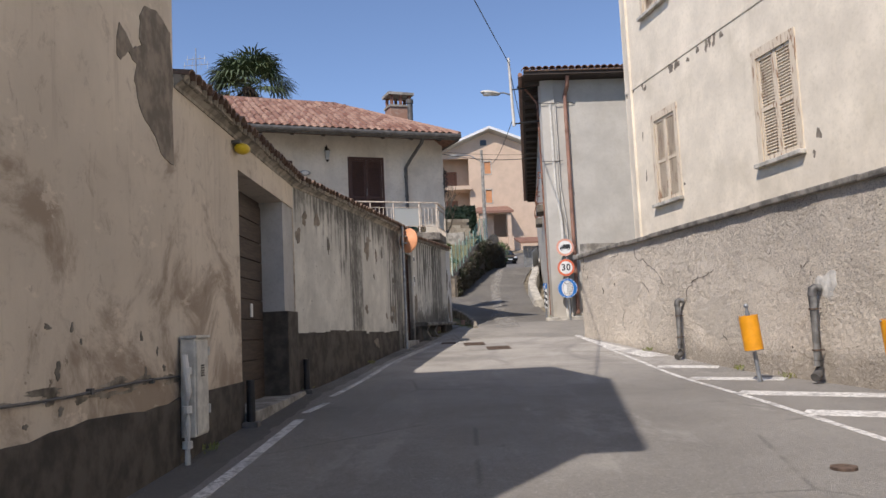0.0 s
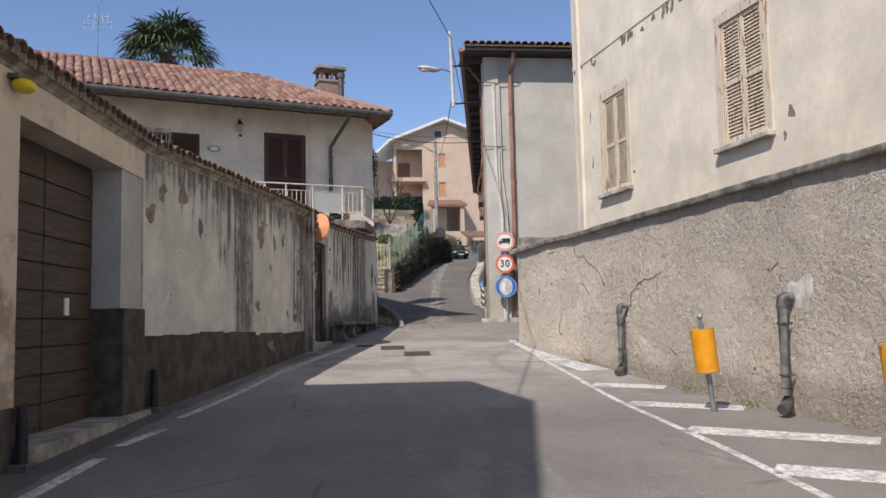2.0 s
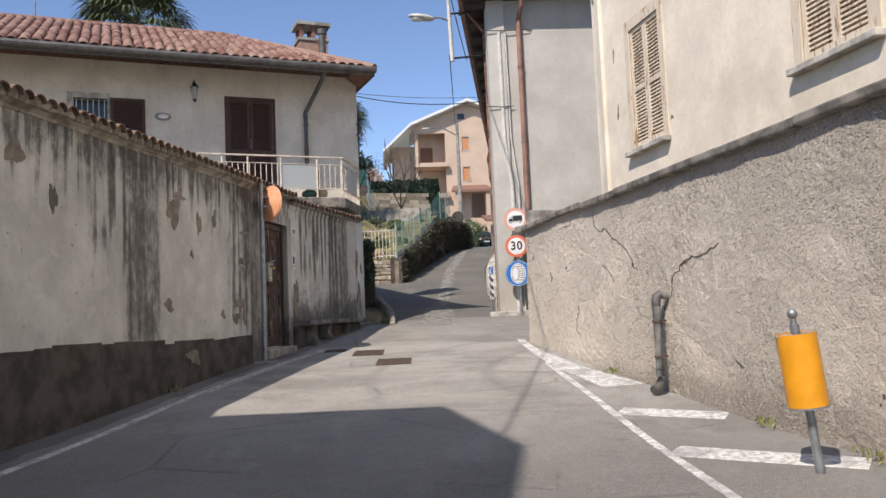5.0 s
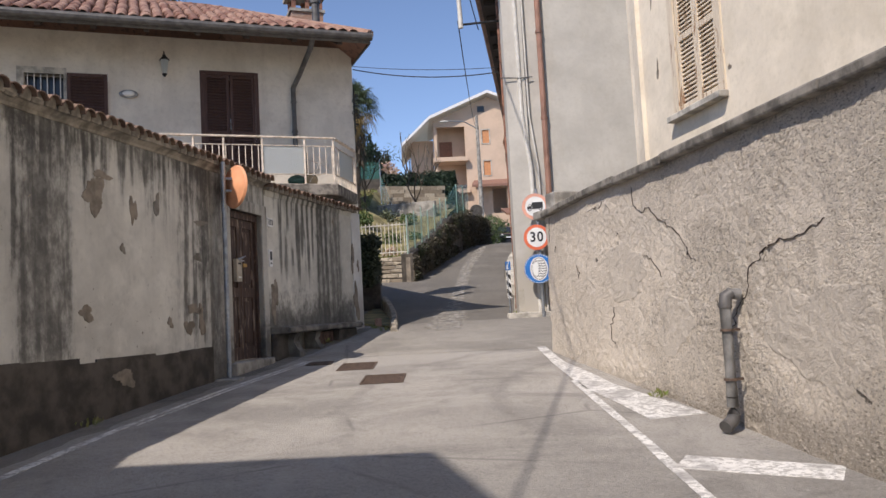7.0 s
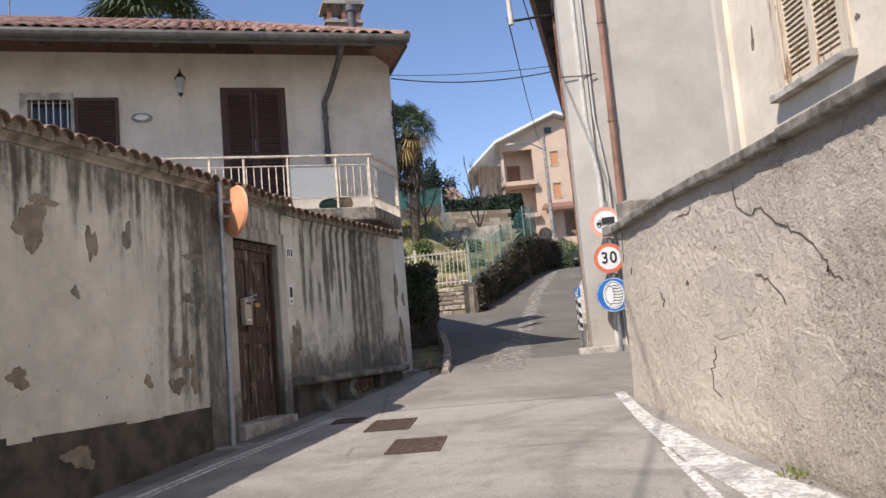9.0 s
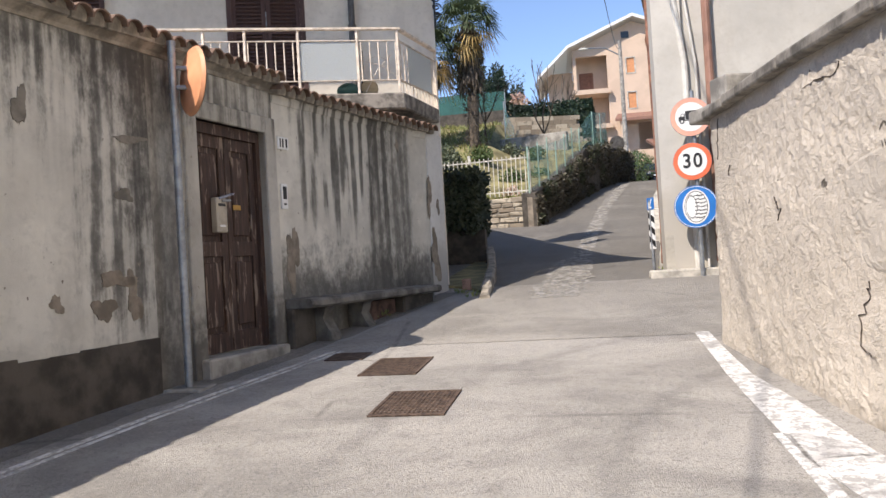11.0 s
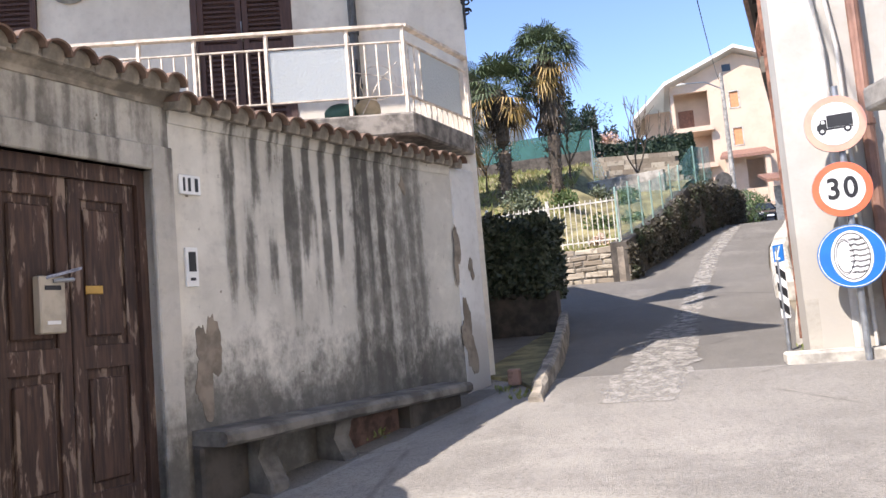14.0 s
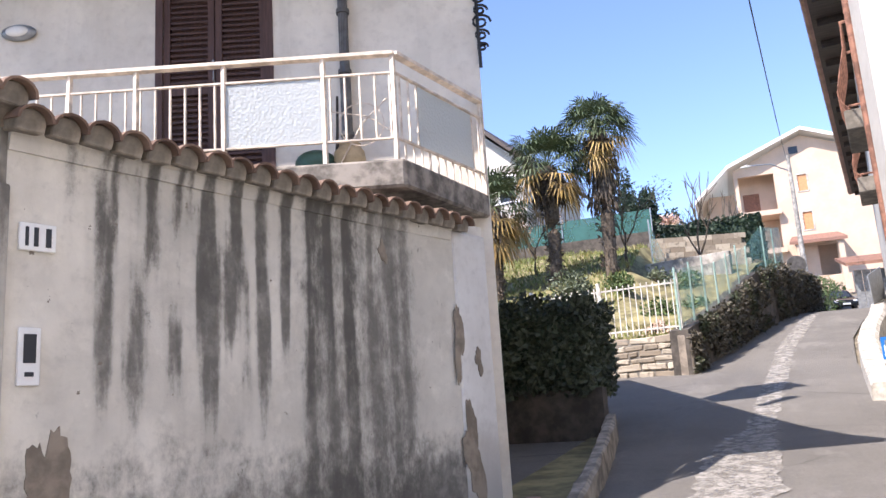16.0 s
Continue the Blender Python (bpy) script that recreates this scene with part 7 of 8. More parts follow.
low_kerb()
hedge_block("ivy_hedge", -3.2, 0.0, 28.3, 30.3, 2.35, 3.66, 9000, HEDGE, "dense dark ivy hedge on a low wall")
rnd0 = random.Random(77)


def brick_chip():
    bm = bmesh.new()
    box(bm, 0.42, 0.54, 23.62, 23.72, 1.4, 1.56)
    solo("brick_piece", soften(bm, 0.012), TILE, "broken red brick at the wall foot", "brick")


brick_chip()


def stone_wall():
    t = tagged(new("wall_stone"), "dry rubble stone garden wall", "wall", kind="structure")
    a, b = (-4.5, 36.0), (0.62, 35.25)
    fr = Frame(a, b)
    bm = bmesh.new()
    fbox(bm, fr, 0, fr.len, -0.5, -0.03, 1.5, 3.5)
    part("core", bm, BARE_DARK, t)
    rnd = random.Random(9)
    z = ground_z(35) - 0.1
    while z < 3.5:
        h = rnd.uniform(0.08, 0.18)
        s = rnd.uniform(0, 0.2)
        while s < fr.len - 0.25:
            w = rnd.uniform(0.16, 0.58)
            bm = bmesh.new()
            fbox(bm, fr, s + 0.012, min(s + w, fr.len - 0.22) - 0.012, -0.3, rnd.uniform(-0.03, 0.03), z + 0.01, min(z + h, 3.55) - 0.012)
            for v in bm.verts:
                v.co += random_dir(rnd) * 0.024
            part("stone", soften(bm, 0.02), STONE, t)
            s += w
        z += h
    bm = bmesh.new()
    fbox(bm, fr, fr.len - 0.22, fr.len + 0.08, -0.5, 0.04, 1.8, 3.52)
    part("pier", soften(bm, 0.03), BARE, t, "beige rendered end pier")


stone_wall()


def white_fence():
    fr = Frame((-4.6, 36.3), (0.6, 35.5))
    t = thing("white_fence", tuple(fr.at(2, 0, 3.5)), "aged white metal picket fence on the stone wall", "fence")
    for s in (0.1, 1.75, 3.4, 5.16):
        bm = bmesh.new()
        fbox(bm, fr, s - 0.035, s + 0.035, -0.035, 0.035, 3.4, 4.86)
        part("post", bm, FENCEPAINT, t)
    for z in (3.7, 4.64):
        bm = bmesh.new()
        fbox(bm, fr, 0.1, 5.16, -0.015, 0.015, z, z + 0.035)
        part("rail", bm, FENCEPAINT, t)
    for s in spread(0.22, 5.06, 36):
        bm = bmesh.new()
        fbox(bm, fr, s - 0.011, s + 0.011, 0.015, 0.03, 3.6, 4.74)
        part("picket", bm, FENCEPAINT, t)


white_fence()
ROADWALL = [(0.66, 35.2, 3.6), (1.3, 38.6, 4.4), (2.0, 42.2, 5.55), (2.5, 44.4, 6.0), (3.1, 46.8, 6.2), (4.0, 49.8, 6.0)]


def road_wall():
    t = tagged(new("wall_road"), "dark overgrown retaining wall beside the lane", "wall", kind="structure")
    bm = bmesh.new()
    ivy = bmesh.new()
    rnd = random.Random(21)
    for (x0, y0, z0), (x1, y1, z1) in zip(ROADWALL, ROADWALL[1:]):
        fr = Frame((x0, y0), (x1, y1))
        add_box(bm, [fr.at(s, d, 1.5) for s, d in ((0, 0), (fr.len, 0), (fr.len, -0.4), (0, -0.4))] + [fr.at(s, d, z0 if s == 0 else z1) for s, d in ((0, 0), (fr.len, 0), (fr.len, -0.4), (0, -0.4))])
        for _ in range(int(fr.len * 650)):
            f = rnd.random()
            y = y0 + (y1 - y0) * f
            g = ground_z(y)
            zt = z0 + (z1 - z0) * f + 0.1
            z = rnd.uniform(g + 0.05, zt)
            if noise.noise((y * 0.9, z * 1.2, 4.0)) < -0.2:
                continue
            leaf_quad(ivy, fr.at(f * fr.len, rnd.uniform(0.0, 0.16), z), random_dir(rnd), 0.035, 0.11, rnd)
    part("masonry", bm, PLINTH, t)
    tagged(part("ivy", ivy, leaf_shader("dry_ivy", (0.055, 0.048, 0.032), (0.1, 0.085, 0.055), (0.045, 0.06, 0.025)), t), kind="stuff")


road_wall()


def net_fence():
    t = thing("net_fence", (1.5, 39, 4.6), "green netting fence on steel posts above the lane", "fence")
    for i, ((x0, y0, z0), (x1, y1, z1)) in enumerate(zip(ROADWALL[:4], ROADWALL[1:5])):
        fr = Frame((x0, y0), (x1, y1))
        up = (1.3, 1.05, 0.8, 1.3)[i]
        bm = bmesh.new()
        prism(bm, [fr.at(0.05, -0.2, z0), fr.at(fr.len, -0.2, z1), fr.at(fr.len, -0.2, z1 + (1.05, 0.8, 1.3, 1.45)[i]), fr.at(0.05, -0.2, z0 + up)], fr.n * 0.01)
        part("net", bm, GREENNET, t, "translucent green net")
        k = max(1, int(fr.len / 1.15))
        for j in range(k):
            f = j / k
            z = z0 + (z1 - z0) * f
            bm = bmesh.new()
            p = fr.at(f * fr.len + 0.06, -0.17, 0)
            tube(bm, [(p.x, p.y, z - 0.1), (p.x, p.y, z + up + 0.04)], 0.022, 6)
            part("post", bm, plain("pale_green_post", (0.3, 0.42, 0.36), 0.5) if j == 0 and i == 0 else bpy.data.materials["pale_green_post"], t)


net_fence()


def garden():
    """The bank behind the stone wall, up to the screened terrace."""
    bm = bmesh.new()
    ys = spread(35.6, 52, 22)
    rows = []
    for y in ys:
        right = float(np.interp(y, [p[1] for p in ROADWALL], [p[0] for p in ROADWALL])) - 0.3
        z = float(np.interp(y, (35.6, 37, 41, 45, 48, 52), (3.4, 3.8, 5.8, 7.3, 7.6, 8.4)))
        rows.append([bm.verts.new((x, y, (float(np.interp(y, (37, 38, 43.5, 44, 52), (3.8, 4.3, 6.0, 6.3, 6.7))) if x > -1.25 and y > 37 else z) + 0.12 * noise.noise((x * 0.6, y * 0.6, 0)) - 0.02 * (x + 5))) for x in spread(-16, right, 24)])
    for a, b in zip(rows, rows[1:]):
        for i in range(24):
            bm.faces.new((a[i], a[i + 1], b[i + 1], b[i]))
    solo("garden_bank", bm, SOIL, "sunny grassy garden bank", "ground", kind="structure", smooth=True)
    rnd = random.Random(31)
    bm = bmesh.new()
    for _ in range(9000):
        x, y = rnd.uniform(-8, 0.9), rnd.uniform(36, 46.5)
        z = float(np.interp(y, (35.6, 37, 41, 45, 48, 52), (3.4, 3.8, 5.8, 7.3, 7.6, 8.4))) - 0.02 * (x + 5) + 0.12 * noise.noise((x * 0.6, y * 0.6, 0)) - 0.03
        right = float(np.interp(y, [p[1] for p in ROADWALL], [p[0] for p in ROADWALL])) - 0.3
        if x > -1.4 and y > 37.5:
            continue
        leaf_quad(bm, Vector((x, y, z)), Vector((rnd.gauss(0, 0.4), rnd.gauss(0, 0.4), 1)).normalized(), 0.02, rnd.uniform(0.1, 0.26), rnd)
    solo("garden_grass", bm, GRASS, "tufts of grass and weeds on the bank", "grass", kind="stuff")
    bm = bmesh.new()
    box(bm, -9, -1.3, 47.6, 48.0, 6.8, 8.3)
    solo("terrace_wall", bm, PLINTH, "low grey terrace wall behind the garden", "wall", kind="structure")
    t = thing("screen_net", (-3, 47.5, 8.7), "dark green screening net on the terrace", "fence")
    bm = bmesh.new()
    box(bm, -9, -1.3, 47.7, 47.72, 8.25, 9.15)
    part("net", bm, DARKNET, t)
    for x in (-8.5, -6.6, -4.7, -2.9, -1.33):
        bm = bmesh.new()
        tube(bm, [(x, 47.68, 8.2), (x, 47.68, 9.2)], 0.025, 6)
        part("post", bm, GALV, t)
    # stone terrace between the two nets
    fr = Frame((-1.05, 45.2), (2.0, 46.2))
    t = tagged(new("wall_terrace"), "pale dry stone terrace wall in the garden", "wall", kind="structure")
    rnd = random.Random(14)
    for r in range(7):
        s = 0.0
        while s < fr.len - 0.2:
            w = rnd.uniform(0.3, 0.7)
            bm = bmesh.new()
            fbox(bm, fr, s + 0.01, min(s + w, fr.len), -0.25 + r * -0.08, -r * 0.08 + rnd.uniform(-0.03, 0.03), 6.3 + r * 0.19, 6.475 + r * 0.19)
            part("stone", bm, STONE, t)
            s += w
    bm = bmesh.new()
    fbox(bm, fr, 0, fr.len, -1.0, -0.6, 5.0, 7.55)
    part("core", bm, BARE_DARK, t)
    t = thing("side_net", (-1, 44.8, 6.5), "slack green net round the garden terrace", "fence")
    bm = bmesh.new()
    prism(bm, [(-1.1, 44.9, 6.6), (-0.3, 43.5, 6.1), (-0.5, 43.8, 6.4), (-1.1, 44.9, 8.0)], (0.01, 0.01, 0))
    part("net", bm, GREENNET, t)
    bm = bmesh.new()
    tube(bm, [(-1.1, 44.9, 6.3), (-1.1, 44.9, 8.15)], 0.03, 6)
    part("post", bm, GALV, t)
    bm = bmesh.new()
    fbox(bm, Frame((-1.2, 43.6), (1.4, 42.8)), 0, 2.7, -0.2, 0, 5.6, 6.42)
    solo("garden_ledge", soften(bm, 0.02), CONCRETE, "pale concrete garden ledge", "wall", kind="structure")


garden()
hedge_block("clipped_hedge", -1.3, 2.4, 49.4, 50.4, 7.2, 8.8, 3500, CONIFER, "dark clipped hedge above the terrace", 0.05, 0.14, 5)
bush(-2.7, 39.6, 4.75, 0.75, 1500, OLIVE, "round grey-green olive bush on the bank", "olive_bush")
bush(-1.5, 40.2, 5.0, 0.5, 700, BUSH, "small leafy green shrub on the bank")
bush(-4.3, 38.5, 4.3, 0.45, 600, BUSH, "small leafy green shrub on the bank", seed=3)
bush(-5.3, 38.2, 4.2, 0.5, 600, BUSH, "small leafy green shrub on the bank", seed=4)
bush(-0.3, 38.3, 3.9, 0.5, 700, BUSH, "small leafy green shrub on the bank", seed=5)
bush(-0.2, 37.0, 3.5, 0.35, 500, BLOSSOM, "pale flowering shrub behind the fence", "flowering_shrub")
bush(0.55, 39.0, 4.0, 0.5, 600, BUSH, "leafy shrub behind the green net", seed=6)
bush(0.3, 41.2, 5.0, 0.45, 500, BUSH, "leafy shrub behind the green net", seed=7)
bush(-0.6, 42.3, 5.4, 0.5, 500, OLIVE, "grey-green shrub under the garden ledge", seed=8)
bare_tree(-4.35, 42.2, 5.9, 3.0, 11, BLOSSOM, "young tree with pale yellow blossom")
bare_tree(-1.6, 43.0, 6.1, 3.2, 12, OLIVE, "slim young olive tree")
bare_tree(0.5, 43.6, 5.6, 3.6, 13)
bare_tree(-0.4, 60, 8, 5.5, 14, None, "tall leafless tree behind the terrace", 0.7)
bare_tree(0.8, 61, 8, 5.0, 15, None, "tall leafless tree behind the terrace", 0.7)
bush(-2.0, 58, 8.8, 1.5, 2200, BLOSSOM, "large pink and cream blossoming magnolia", "blossoming_tree", (1, 1, 0.8), 0.06, 0.16)
for x, y, z1, r in ((-4.7, 75, 16.9, 1.1), (-3.3, 76, 15.3, 0.9), (-6.1, 74, 18.3, 1.5), (-7.4, 74, 17.2, 1.5), (-2.5, 55, 11.3, 0.9), (-5.4, 70, 15.5, 1.4)):
    conifer(x, y, 8, z1, r, int(z1 * 10))
hedge_block("dark_thicket", -9, -3.0, 52, 54, 6.5, 9.9, 3000, CONIFER, "dark evergreen thicket behind the net", 0.07, 0.2, 8)
bush(4.9, 74, 6.6, 1.9, 3200, BUSH, "big green laurel bush at the bend", "laurel_bush", (1.1, 1, 1), 0.05, 0.14)
bush(6.2, 83, 7.6, 1.7, 2600, BUSH, "big green laurel bush at the bend", "laurel_bush", (1, 1, 1), 0.05, 0.14, 3)
bush(2.3, 52.0, 6.0, 0.9, 2600, BUSH, "dark shrub over the lane wall", "laurel_bush", (1, 1, 1.1), 0.05, 0.14, 4)
bush(1.5, 50.5, 7.2, 1.0, 1500, CONIFER, "dark evergreen shrub over the lane wall", "evergreen_shrub", (1, 1, 1.1), 0.05, 0.14, 4)


def parapet():
    """The white kerb wall on the outer side of the climb."""
    pts = [(3.45, 30.5, 0.25), (3.6, 33.0, 0.35), (3.75, 35.0, 0.5), (4.0, 36.6, 0.6), (4.35, 38.5, 0.6), (4.75, 41.5, 0.55), (5.1, 44.0, 0.5), (5.9, 47, 0.5)]
    bm = bmesh.new()
    rings = []
    for x, y, h in pts:
        g = ground_z(y)
        rings.append([bm.verts.new((x + dx, y, g + z)) for dx, z in ((-0.02, -0.2), (0.0, h - 0.05), (0.04, h), (0.3, h), (0.36, h - 0.06), (0.36, -1.0))])
    for a, b in zip(rings, rings[1:]):
        for i in range(5):
            bm.faces.new((a[i], a[i + 1], b[i + 1], b[i]))
    bm.faces.new(rings[0]), bm.faces.new(rings[-1])
    solo("parapet", bm, PALE_STONE, "pale low kerb parapet along the climb", "wall", kind="structure")
    t = thing("metal_panel", (5.2, 42.5, 4.0), "grey sheet metal panel leaning at the parapet", "panel")
    bm = bmesh.new()
    prism(bm, [(4.75, 41, 3.9), (5.35, 43.5, 4.3), (5.3, 43.4, 5.5), (4.7, 40.9, 5.0)], (0.03, 0, 0))
    part("sheet", bm, GALV, t)
    t = thing("side_gate", (5.4, 46, 4.6), "grey metal gate beside a tiled canopy", "gate")
    fr = Frame((4.95, 46.8), (7.2, 47.0))
    for k in range(9):
        bm = bmesh.new()
        fbox(bm, fr, k * 0.25, k * 0.25 + 0.23, -0.02, 0.02, 4.4, 5.9)
        part("slat", bm, GALV, t)
    bm = bmesh.new()
    prism(bm, [fr.at(-0.3, 0.6, 6.0), fr.at(3, 0.6, 6.0), fr.at(3, -1.2, 6.45), fr.at(-0.3, -1.2, 6.45)], (0, 0, 0.1))
    part("canopy", bm, TILE_J, t, "red tiled canopy")


parapet()


def far_mirror():
    x, y = 3.35, 48.2
    g = ground_z(y)
    t = thing("bend_mirror", (x, y, g), "round traffic mirror on a thin post", "traffic mirror")
    bm = bmesh.new()
    tube(bm, [(x, y, g), (x, y, 6.7)], 0.04, 8)
    part("post", bm, GALV, t)
    bm = bmesh.new()
    disc(bm, Matrix.Translation((x, y - 0.06, 6.5)) @ pose(0, 0, 0, 0, 0, 15), 0.33, 0, 0.05, 24)
    part("shell", bm, DARKPIPE, t)


far_mirror()


def parked_car():
    x, y = 6.5, 80.0
    g = ground_z(y)
    t = thing("parked_car", (x, y, g), "black small hatchback parked at the bend", "car")
    m = Matrix.Translation((x, y, g)) @ pose(0, 0, 0, 5, 0, 18)
    prof = [(-1.85, 0.3), (-1.9, 0.55), (-1.8, 0.72), (-1.0, 0.9), (-0.35, 1.38), (0.2, 1.47), (1.2, 1.44), (1.75, 1.0), (1.85, 0.7), (1.85, 0.3)]

    def shell(w, pts, name, mat1, par=None):
        bm = bmesh.new()
        prism(bm, [m @ Vector((-w, py, pz)) for py, pz in pts], m.to_3x3() @ Vector((2 * w, 0, 0)))
        return part(name, soften(bm, 0.05, 2), mat1, par or t, smooth=True)
    body = shell(0.82, prof, "body", CARPAINT)
    bm = bmesh.new()
    prism(bm, [m @ Vector(p) for p in ((-0.7, -0.98, 0.93), (0.7, -0.98, 0.93), (0.6, -0.4, 1.37), (-0.6, -0.4, 1.37))], m.to_3x3() @ Vector((0, -0.02, 0.02)))
    part("windscreen", bm, GLASS, t)
    for sx in (-1, 1):
        bm = bmesh.new()
        sphere(bm, (0, 0, 0), 0.12, 12)
        bmesh.ops.transform(bm, matrix=m @ Matrix.Translation((sx * 0.6, -1.84, 0.66)) @ Matrix.Diagonal((1.3, 0.6, 0.7, 1)), verts=bm.verts)
        part("headlight", bm, WHITE, t, smooth=True)
        for py in (-1.2, 1.2):
            bm = bmesh.new()
            tube(bm, [m @ Vector((sx * 0.66, py, 0.3)), m @ Vector((sx * 0.84, py, 0.3))], 0.3, 18)
            w = part("wheel", bm, DARK, t)
            bm = bmesh.new()
            tube(bm, [m @ Vector((sx * 0.83, py, 0.3)), m @ Vector((sx * 0.85, py, 0.3))], 0.18, 14)
            part("rim", bm, GALV, w)
    bm = bmesh.new()
    box(bm, -0.26, 0.26, -1.915, -1.9, 0.42, 0.53)
    bmesh.ops.transform(bm, matrix=m, verts=bm.verts)
    part("number_plate", bm, WHITE, t)
    bm = bmesh.new()
    box(bm, -0.45, 0.45, -1.91, -1.88, 0.56, 0.66)
    bmesh.ops.transform(bm, matrix=m, verts=bm.verts)
    part("grille", bm, DARK, t)


parked_car()


def far_house():
    t = thing("peach_house", (6, 91, 11.5), "three-storey peach house with white verge on the hill", "house")
    fr = Frame((0.9, 88.0), (12.1, 88.6))
    L = fr.len
    peak = 5.5
    holes = [(0.3, 3.1, 16.25, 19.4), (0.3, 3.1, 13.0, 15.9), (4.85, 5.55, 17.6, 18.95), (4.85, 5.55, 14.35, 15.8), (0.9, 2.8, 10.5, 12.6), (5.6, 7.0, 10.5, 13.0)]
    bm = pierced(bmesh.new(), fr, 0, L, 8, 20.0, -0.4, 0, holes)
    part("front_wall", bm, PEACH, t)
    bm = bmesh.new()
    prism(bm, [fr.at(0, 0, 20.0), fr.at(L, 0, 20.0), fr.at(peak, 0, 22.3)], fr.n * -0.4)
    part("gable", bm, PEACH, t)
    bm = bmesh.new()
    fbox(bm, fr, -2.3, 0.0, -10, -2.5, 9, 18.6)
    part("side_wing", bm, PEACH, t)
    bm = bmesh.new()
    fbox(bm, fr, 0.0, L, -2.2, -2.0, 9, 19.9)
    part("inner_wall", bm, PEACH, t)
    for a, b, za, zb, d in ((-0.4, peak, 20.1, 22.5, 1.0), (L + 0.8, peak, 19.9, 22.5, 1.0), (-3.3, -0.4, 17.4, 20.1, 1.0)):
        bm = bmesh.new()
        prism(bm, [fr.at(a, d, za), fr.at(b, d, zb), fr.at(b, d, zb + 0.28), fr.at(a, d, za + 0.28)], fr.n * -11)
        part("roof", bm, WHITE, t, "white roof verge")
    bm = bmesh.new()
    fbox(bm, fr, 4.5, 5.2, 0.0, 0.05, 20.8, 21.4)
    part("attic_vent", bm, GLASS, t)
    for z in (15.95, 12.75):
        bm = bmesh.new()
        fbox(bm, fr, -0.15, 3.3, -1.9, 0.6, z - 0.12, z + 0.3)
        part("balcony", bm, PEACH, t)
    for s0, s1, z0, z1 in ((0.6, 1.9, 16.4, 18.3), (0.6, 1.9, 13.2, 15.0)):
        bm = bmesh.new()
        fbox(bm, fr, s0, s1, -2.0, -1.95, z0, z1)
        part("roller_shutter", bm, RUST, t)
    sh = plain("orange_shutter", (0.6, 0.27, 0.12), 0.7, vary=0.15)
    for s0, s1, z0, z1 in holes[2:4]:
        w = part("window", mesh_of("window", pierced(bmesh.new(), fr, s0 - 0.1, s1 + 0.1, z0 - 0.1, z1 + 0.1, -0.1, 0.04, [(s0, s1, z0, z1)]), PALE_STONE), PALE_STONE, t)
        bm = bmesh.new()
        fbox(bm, fr, s0, s1, -0.12, -0.06, z0, z1)
        part("shutter", bm, sh, w)
    bm = bmesh.new()
    prism(bm, [fr.at(3.4, 1.8, 13.2), fr.at(7.6, 1.8, 13.2), fr.at(7.2, 0, 13.9), fr.at(3.8, 0, 13.9)], (0, 0, -0.25))
    part("porch_roof", bm, TILE_J, t)
    for s in (3.9, 6.9):
        bm = bmesh.new()
        fbox(bm, fr, s, s + 0.4, 1.2, 1.6, 9, 13.0)
        part("porch_pillar", bm, PEACH, t)
    t.location.z += 0.55
    x, y = 4.9, 79
    t = thing("lamp_pole", (x, y, 10), "grey concrete pole with a street lamp arm", "street lamp")
    bm = bmesh.new()
    tube(bm, [(x, y, 9), (x, y, 18.8)], 0.2, 10, 0.13)
    part("pole", bm, CONCRETE, t)
    bm = bmesh.new()
    tube(bm, [(x, y, 17.6), (x - 1.2, y - 0.5, 18.2), (x - 2.6, y - 1, 18.2)], 0.05, 6)
    part("arm", bm, GALV, t)
    bm = bmesh.new()
    sphere(bm, (0, 0, 0), 0.2, 10)
    bmesh.ops.transform(bm, matrix=Matrix.Translation((x - 2.9, y - 1, 18.15)) @ Matrix.Diagonal((2, 0.8, 0.5, 1)), verts=bm.verts)
    part("lamp_head", bm, GREYBOX, t)


far_house()


def upper_house():
    t = thing("upper_house", (-13, 60, 8), "grey house with dark overhanging gable roof", "house")
    fr = Frame((-17.8, 60.5), (-9.3, 59.5))
    bm = bmesh.new()
    prism(bm, [fr.at(0, 0, 8), fr.at(fr.len, 0, 8), fr.at(fr.len, 0, 15.6), fr.at(fr.len - 3.5, 0, 18.6), fr.at(0, 0, 16.2)], fr.n * -9)
    part("wall", bm, GREYWALL, t)
    for a, b, za, zb in ((fr.len + 0.9, fr.len - 3.5, 14.9, 18.9), (0, fr.len - 3.5, 16.4, 18.9)):
        bm = bmesh.new()
        prism(bm, [fr.at(a, 0.9, za), fr.at(b, 0.9, zb), fr.at(b, 0.9, zb + 0.25), fr.at(a, 0.9, za + 0.25)], fr.n * -10)
        part("roof", bm, DARKWOOD, t)
    bm = bmesh.new()
    fbox(bm, fr, fr.len - 1.6, fr.len - 0.5, 0, 0.05, 13.4, 15.0)
    w = part("window", bm, WHITE, t)
    bm = bmesh.new()
    fbox(bm, fr, fr.len - 1.5, fr.len - 0.6, 0.05, 0.07, 13.5, 14.9)
    part("pane", bm, GLASS, w)


upper_house()


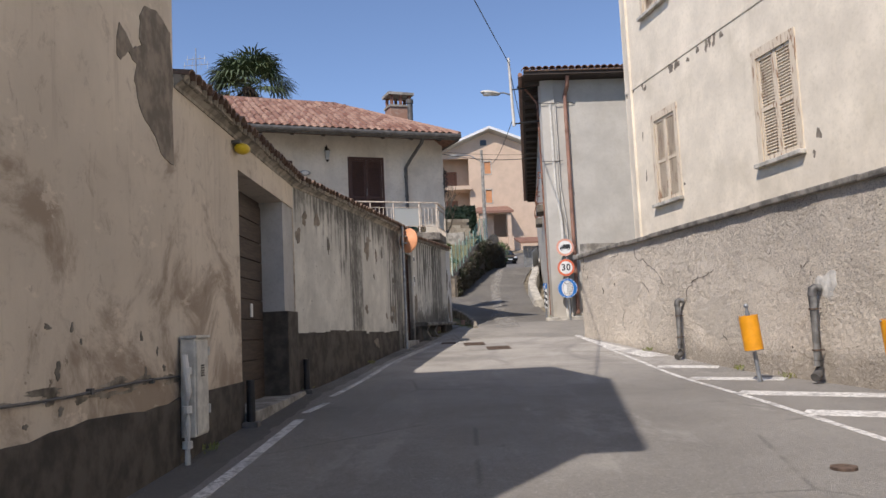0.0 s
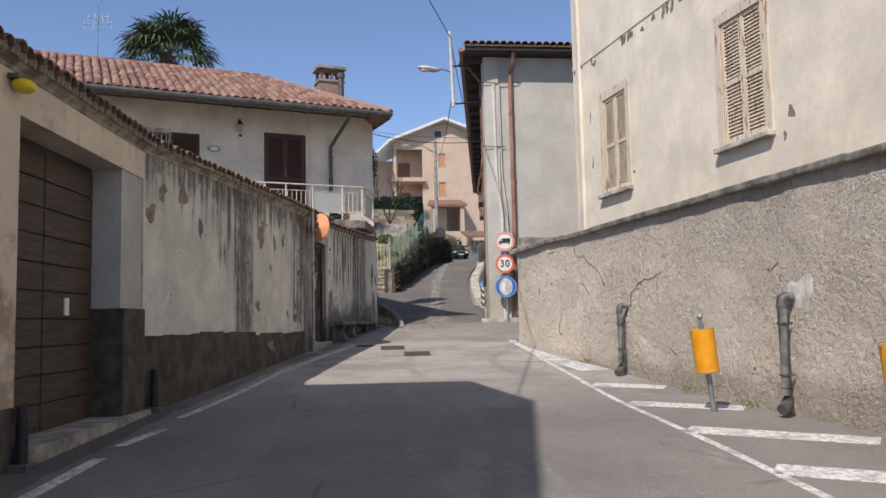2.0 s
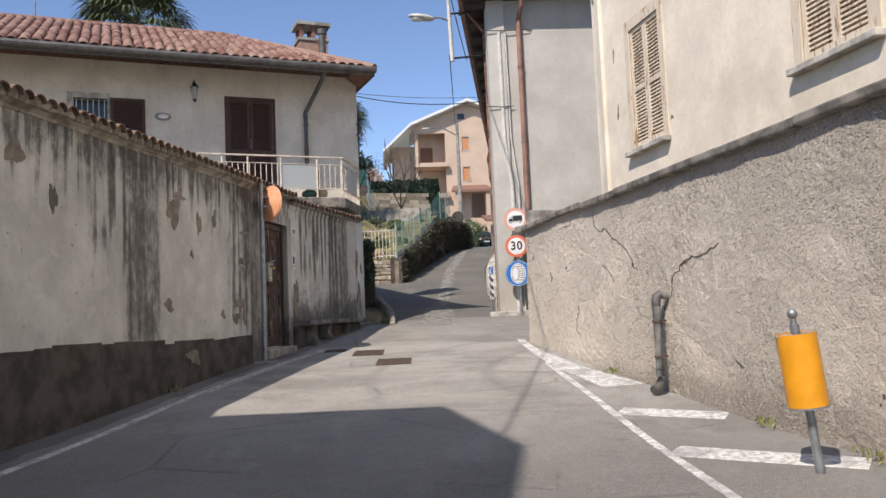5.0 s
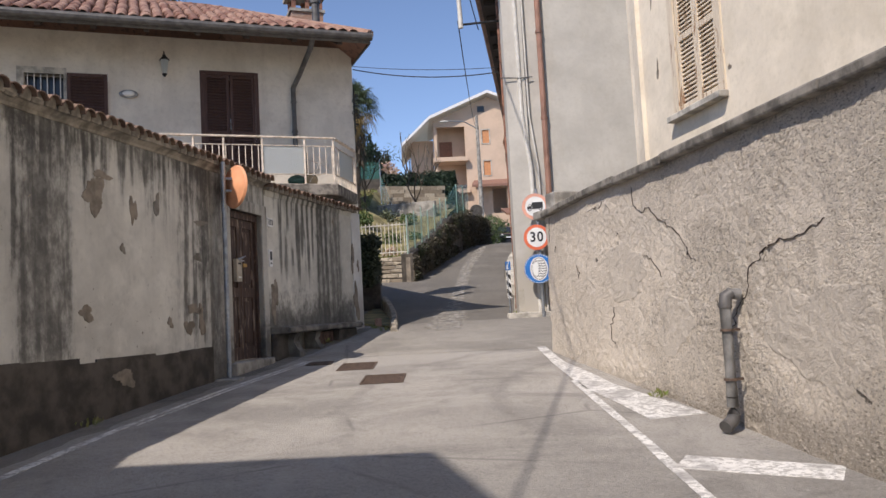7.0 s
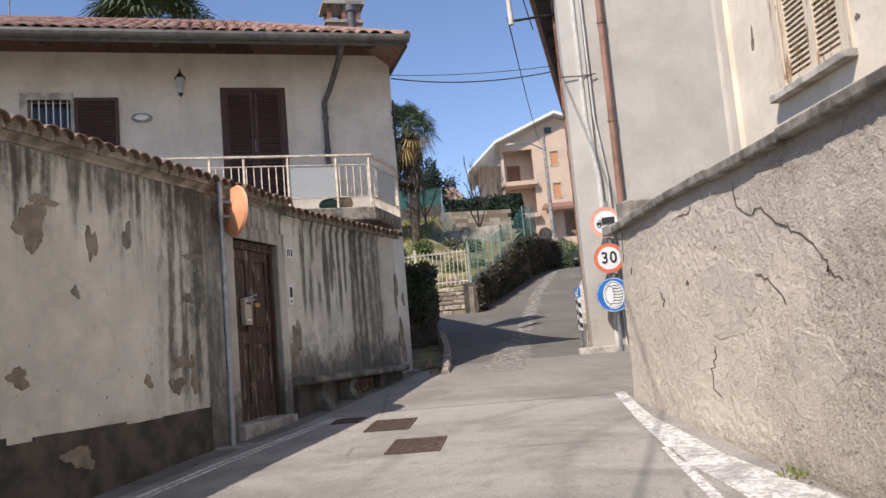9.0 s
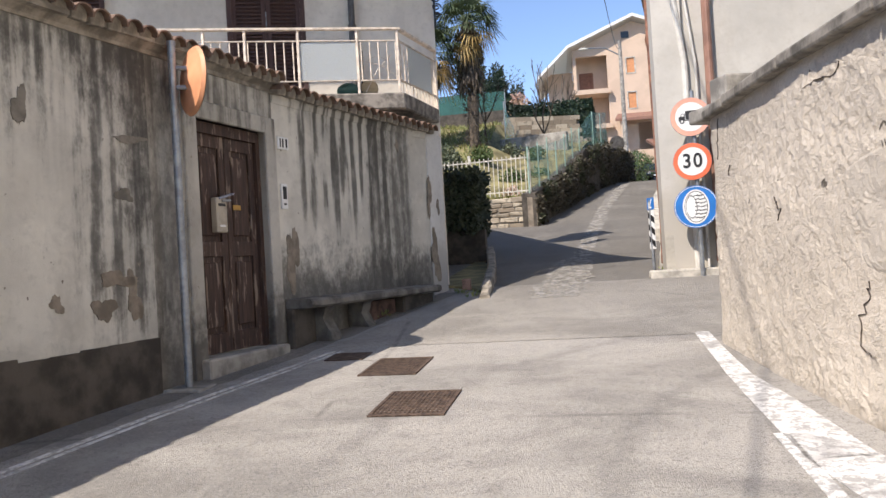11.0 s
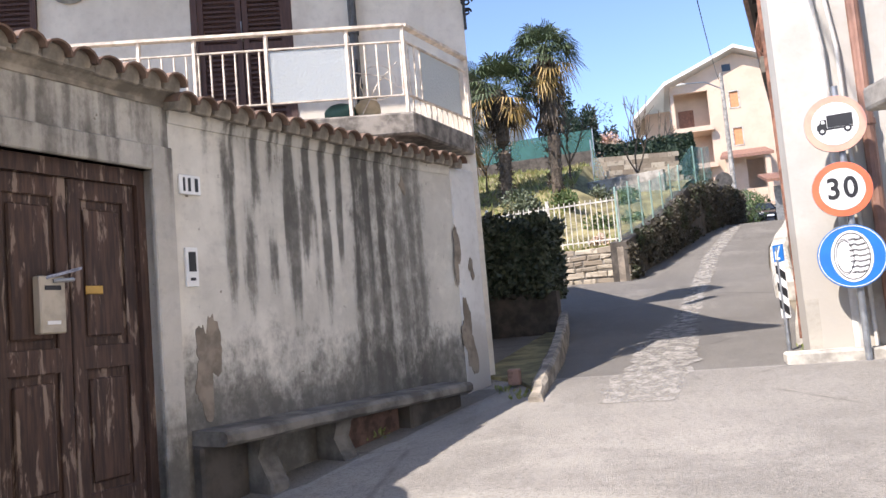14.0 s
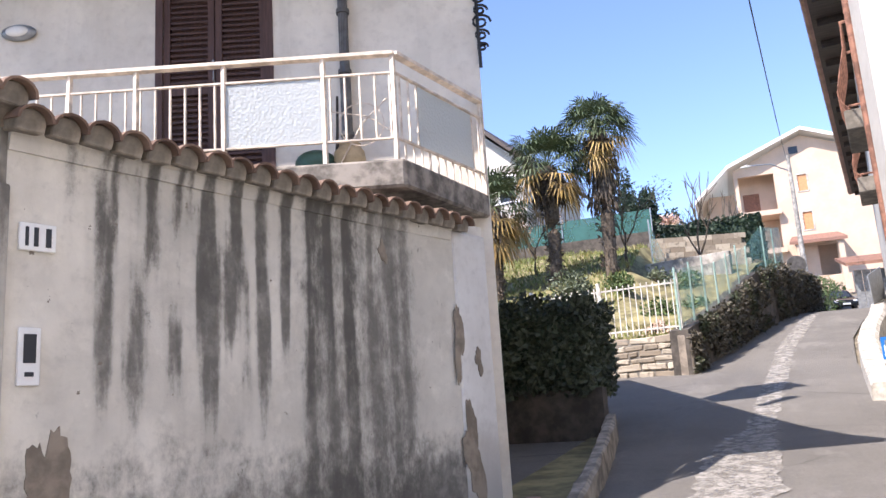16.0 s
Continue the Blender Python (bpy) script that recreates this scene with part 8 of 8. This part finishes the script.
def weeds():
    """Small plants in the joints at wall feet."""
    rnd = random.Random(55)
    spots = [(wall_x(y, 0.5) - 0.08, y) for y in (15.8, 12.6, 11.3)] + [(3.25, 24.75), (3.32, 24.65), (4.2, 23.9), (0.45, 23.4), (0.66, 23.1), (-0.25, 21.9), (-2.35, 12.5), (-1.6, 15.9), (-2.45, 7.5)]
    for x, y in spots:
        bm = bmesh.new()
        g = ground_z(y)
        for _ in range(26):
            d = Vector((rnd.gauss(0, 0.6), rnd.gauss(0, 0.6), 1)).normalized()
            leaf_quad(bm, Vector((x + rnd.gauss(0, 0.04), y + rnd.gauss(0, 0.1), g + rnd.uniform(0, 0.05))), d, 0.012, rnd.uniform(0.03, 0.08), rnd)
        tagged(solo("weeds", bm, GRASS, "small green weeds at the wall foot", "weeds", "wall foot weeds"))


weeds()
roof_tiles()
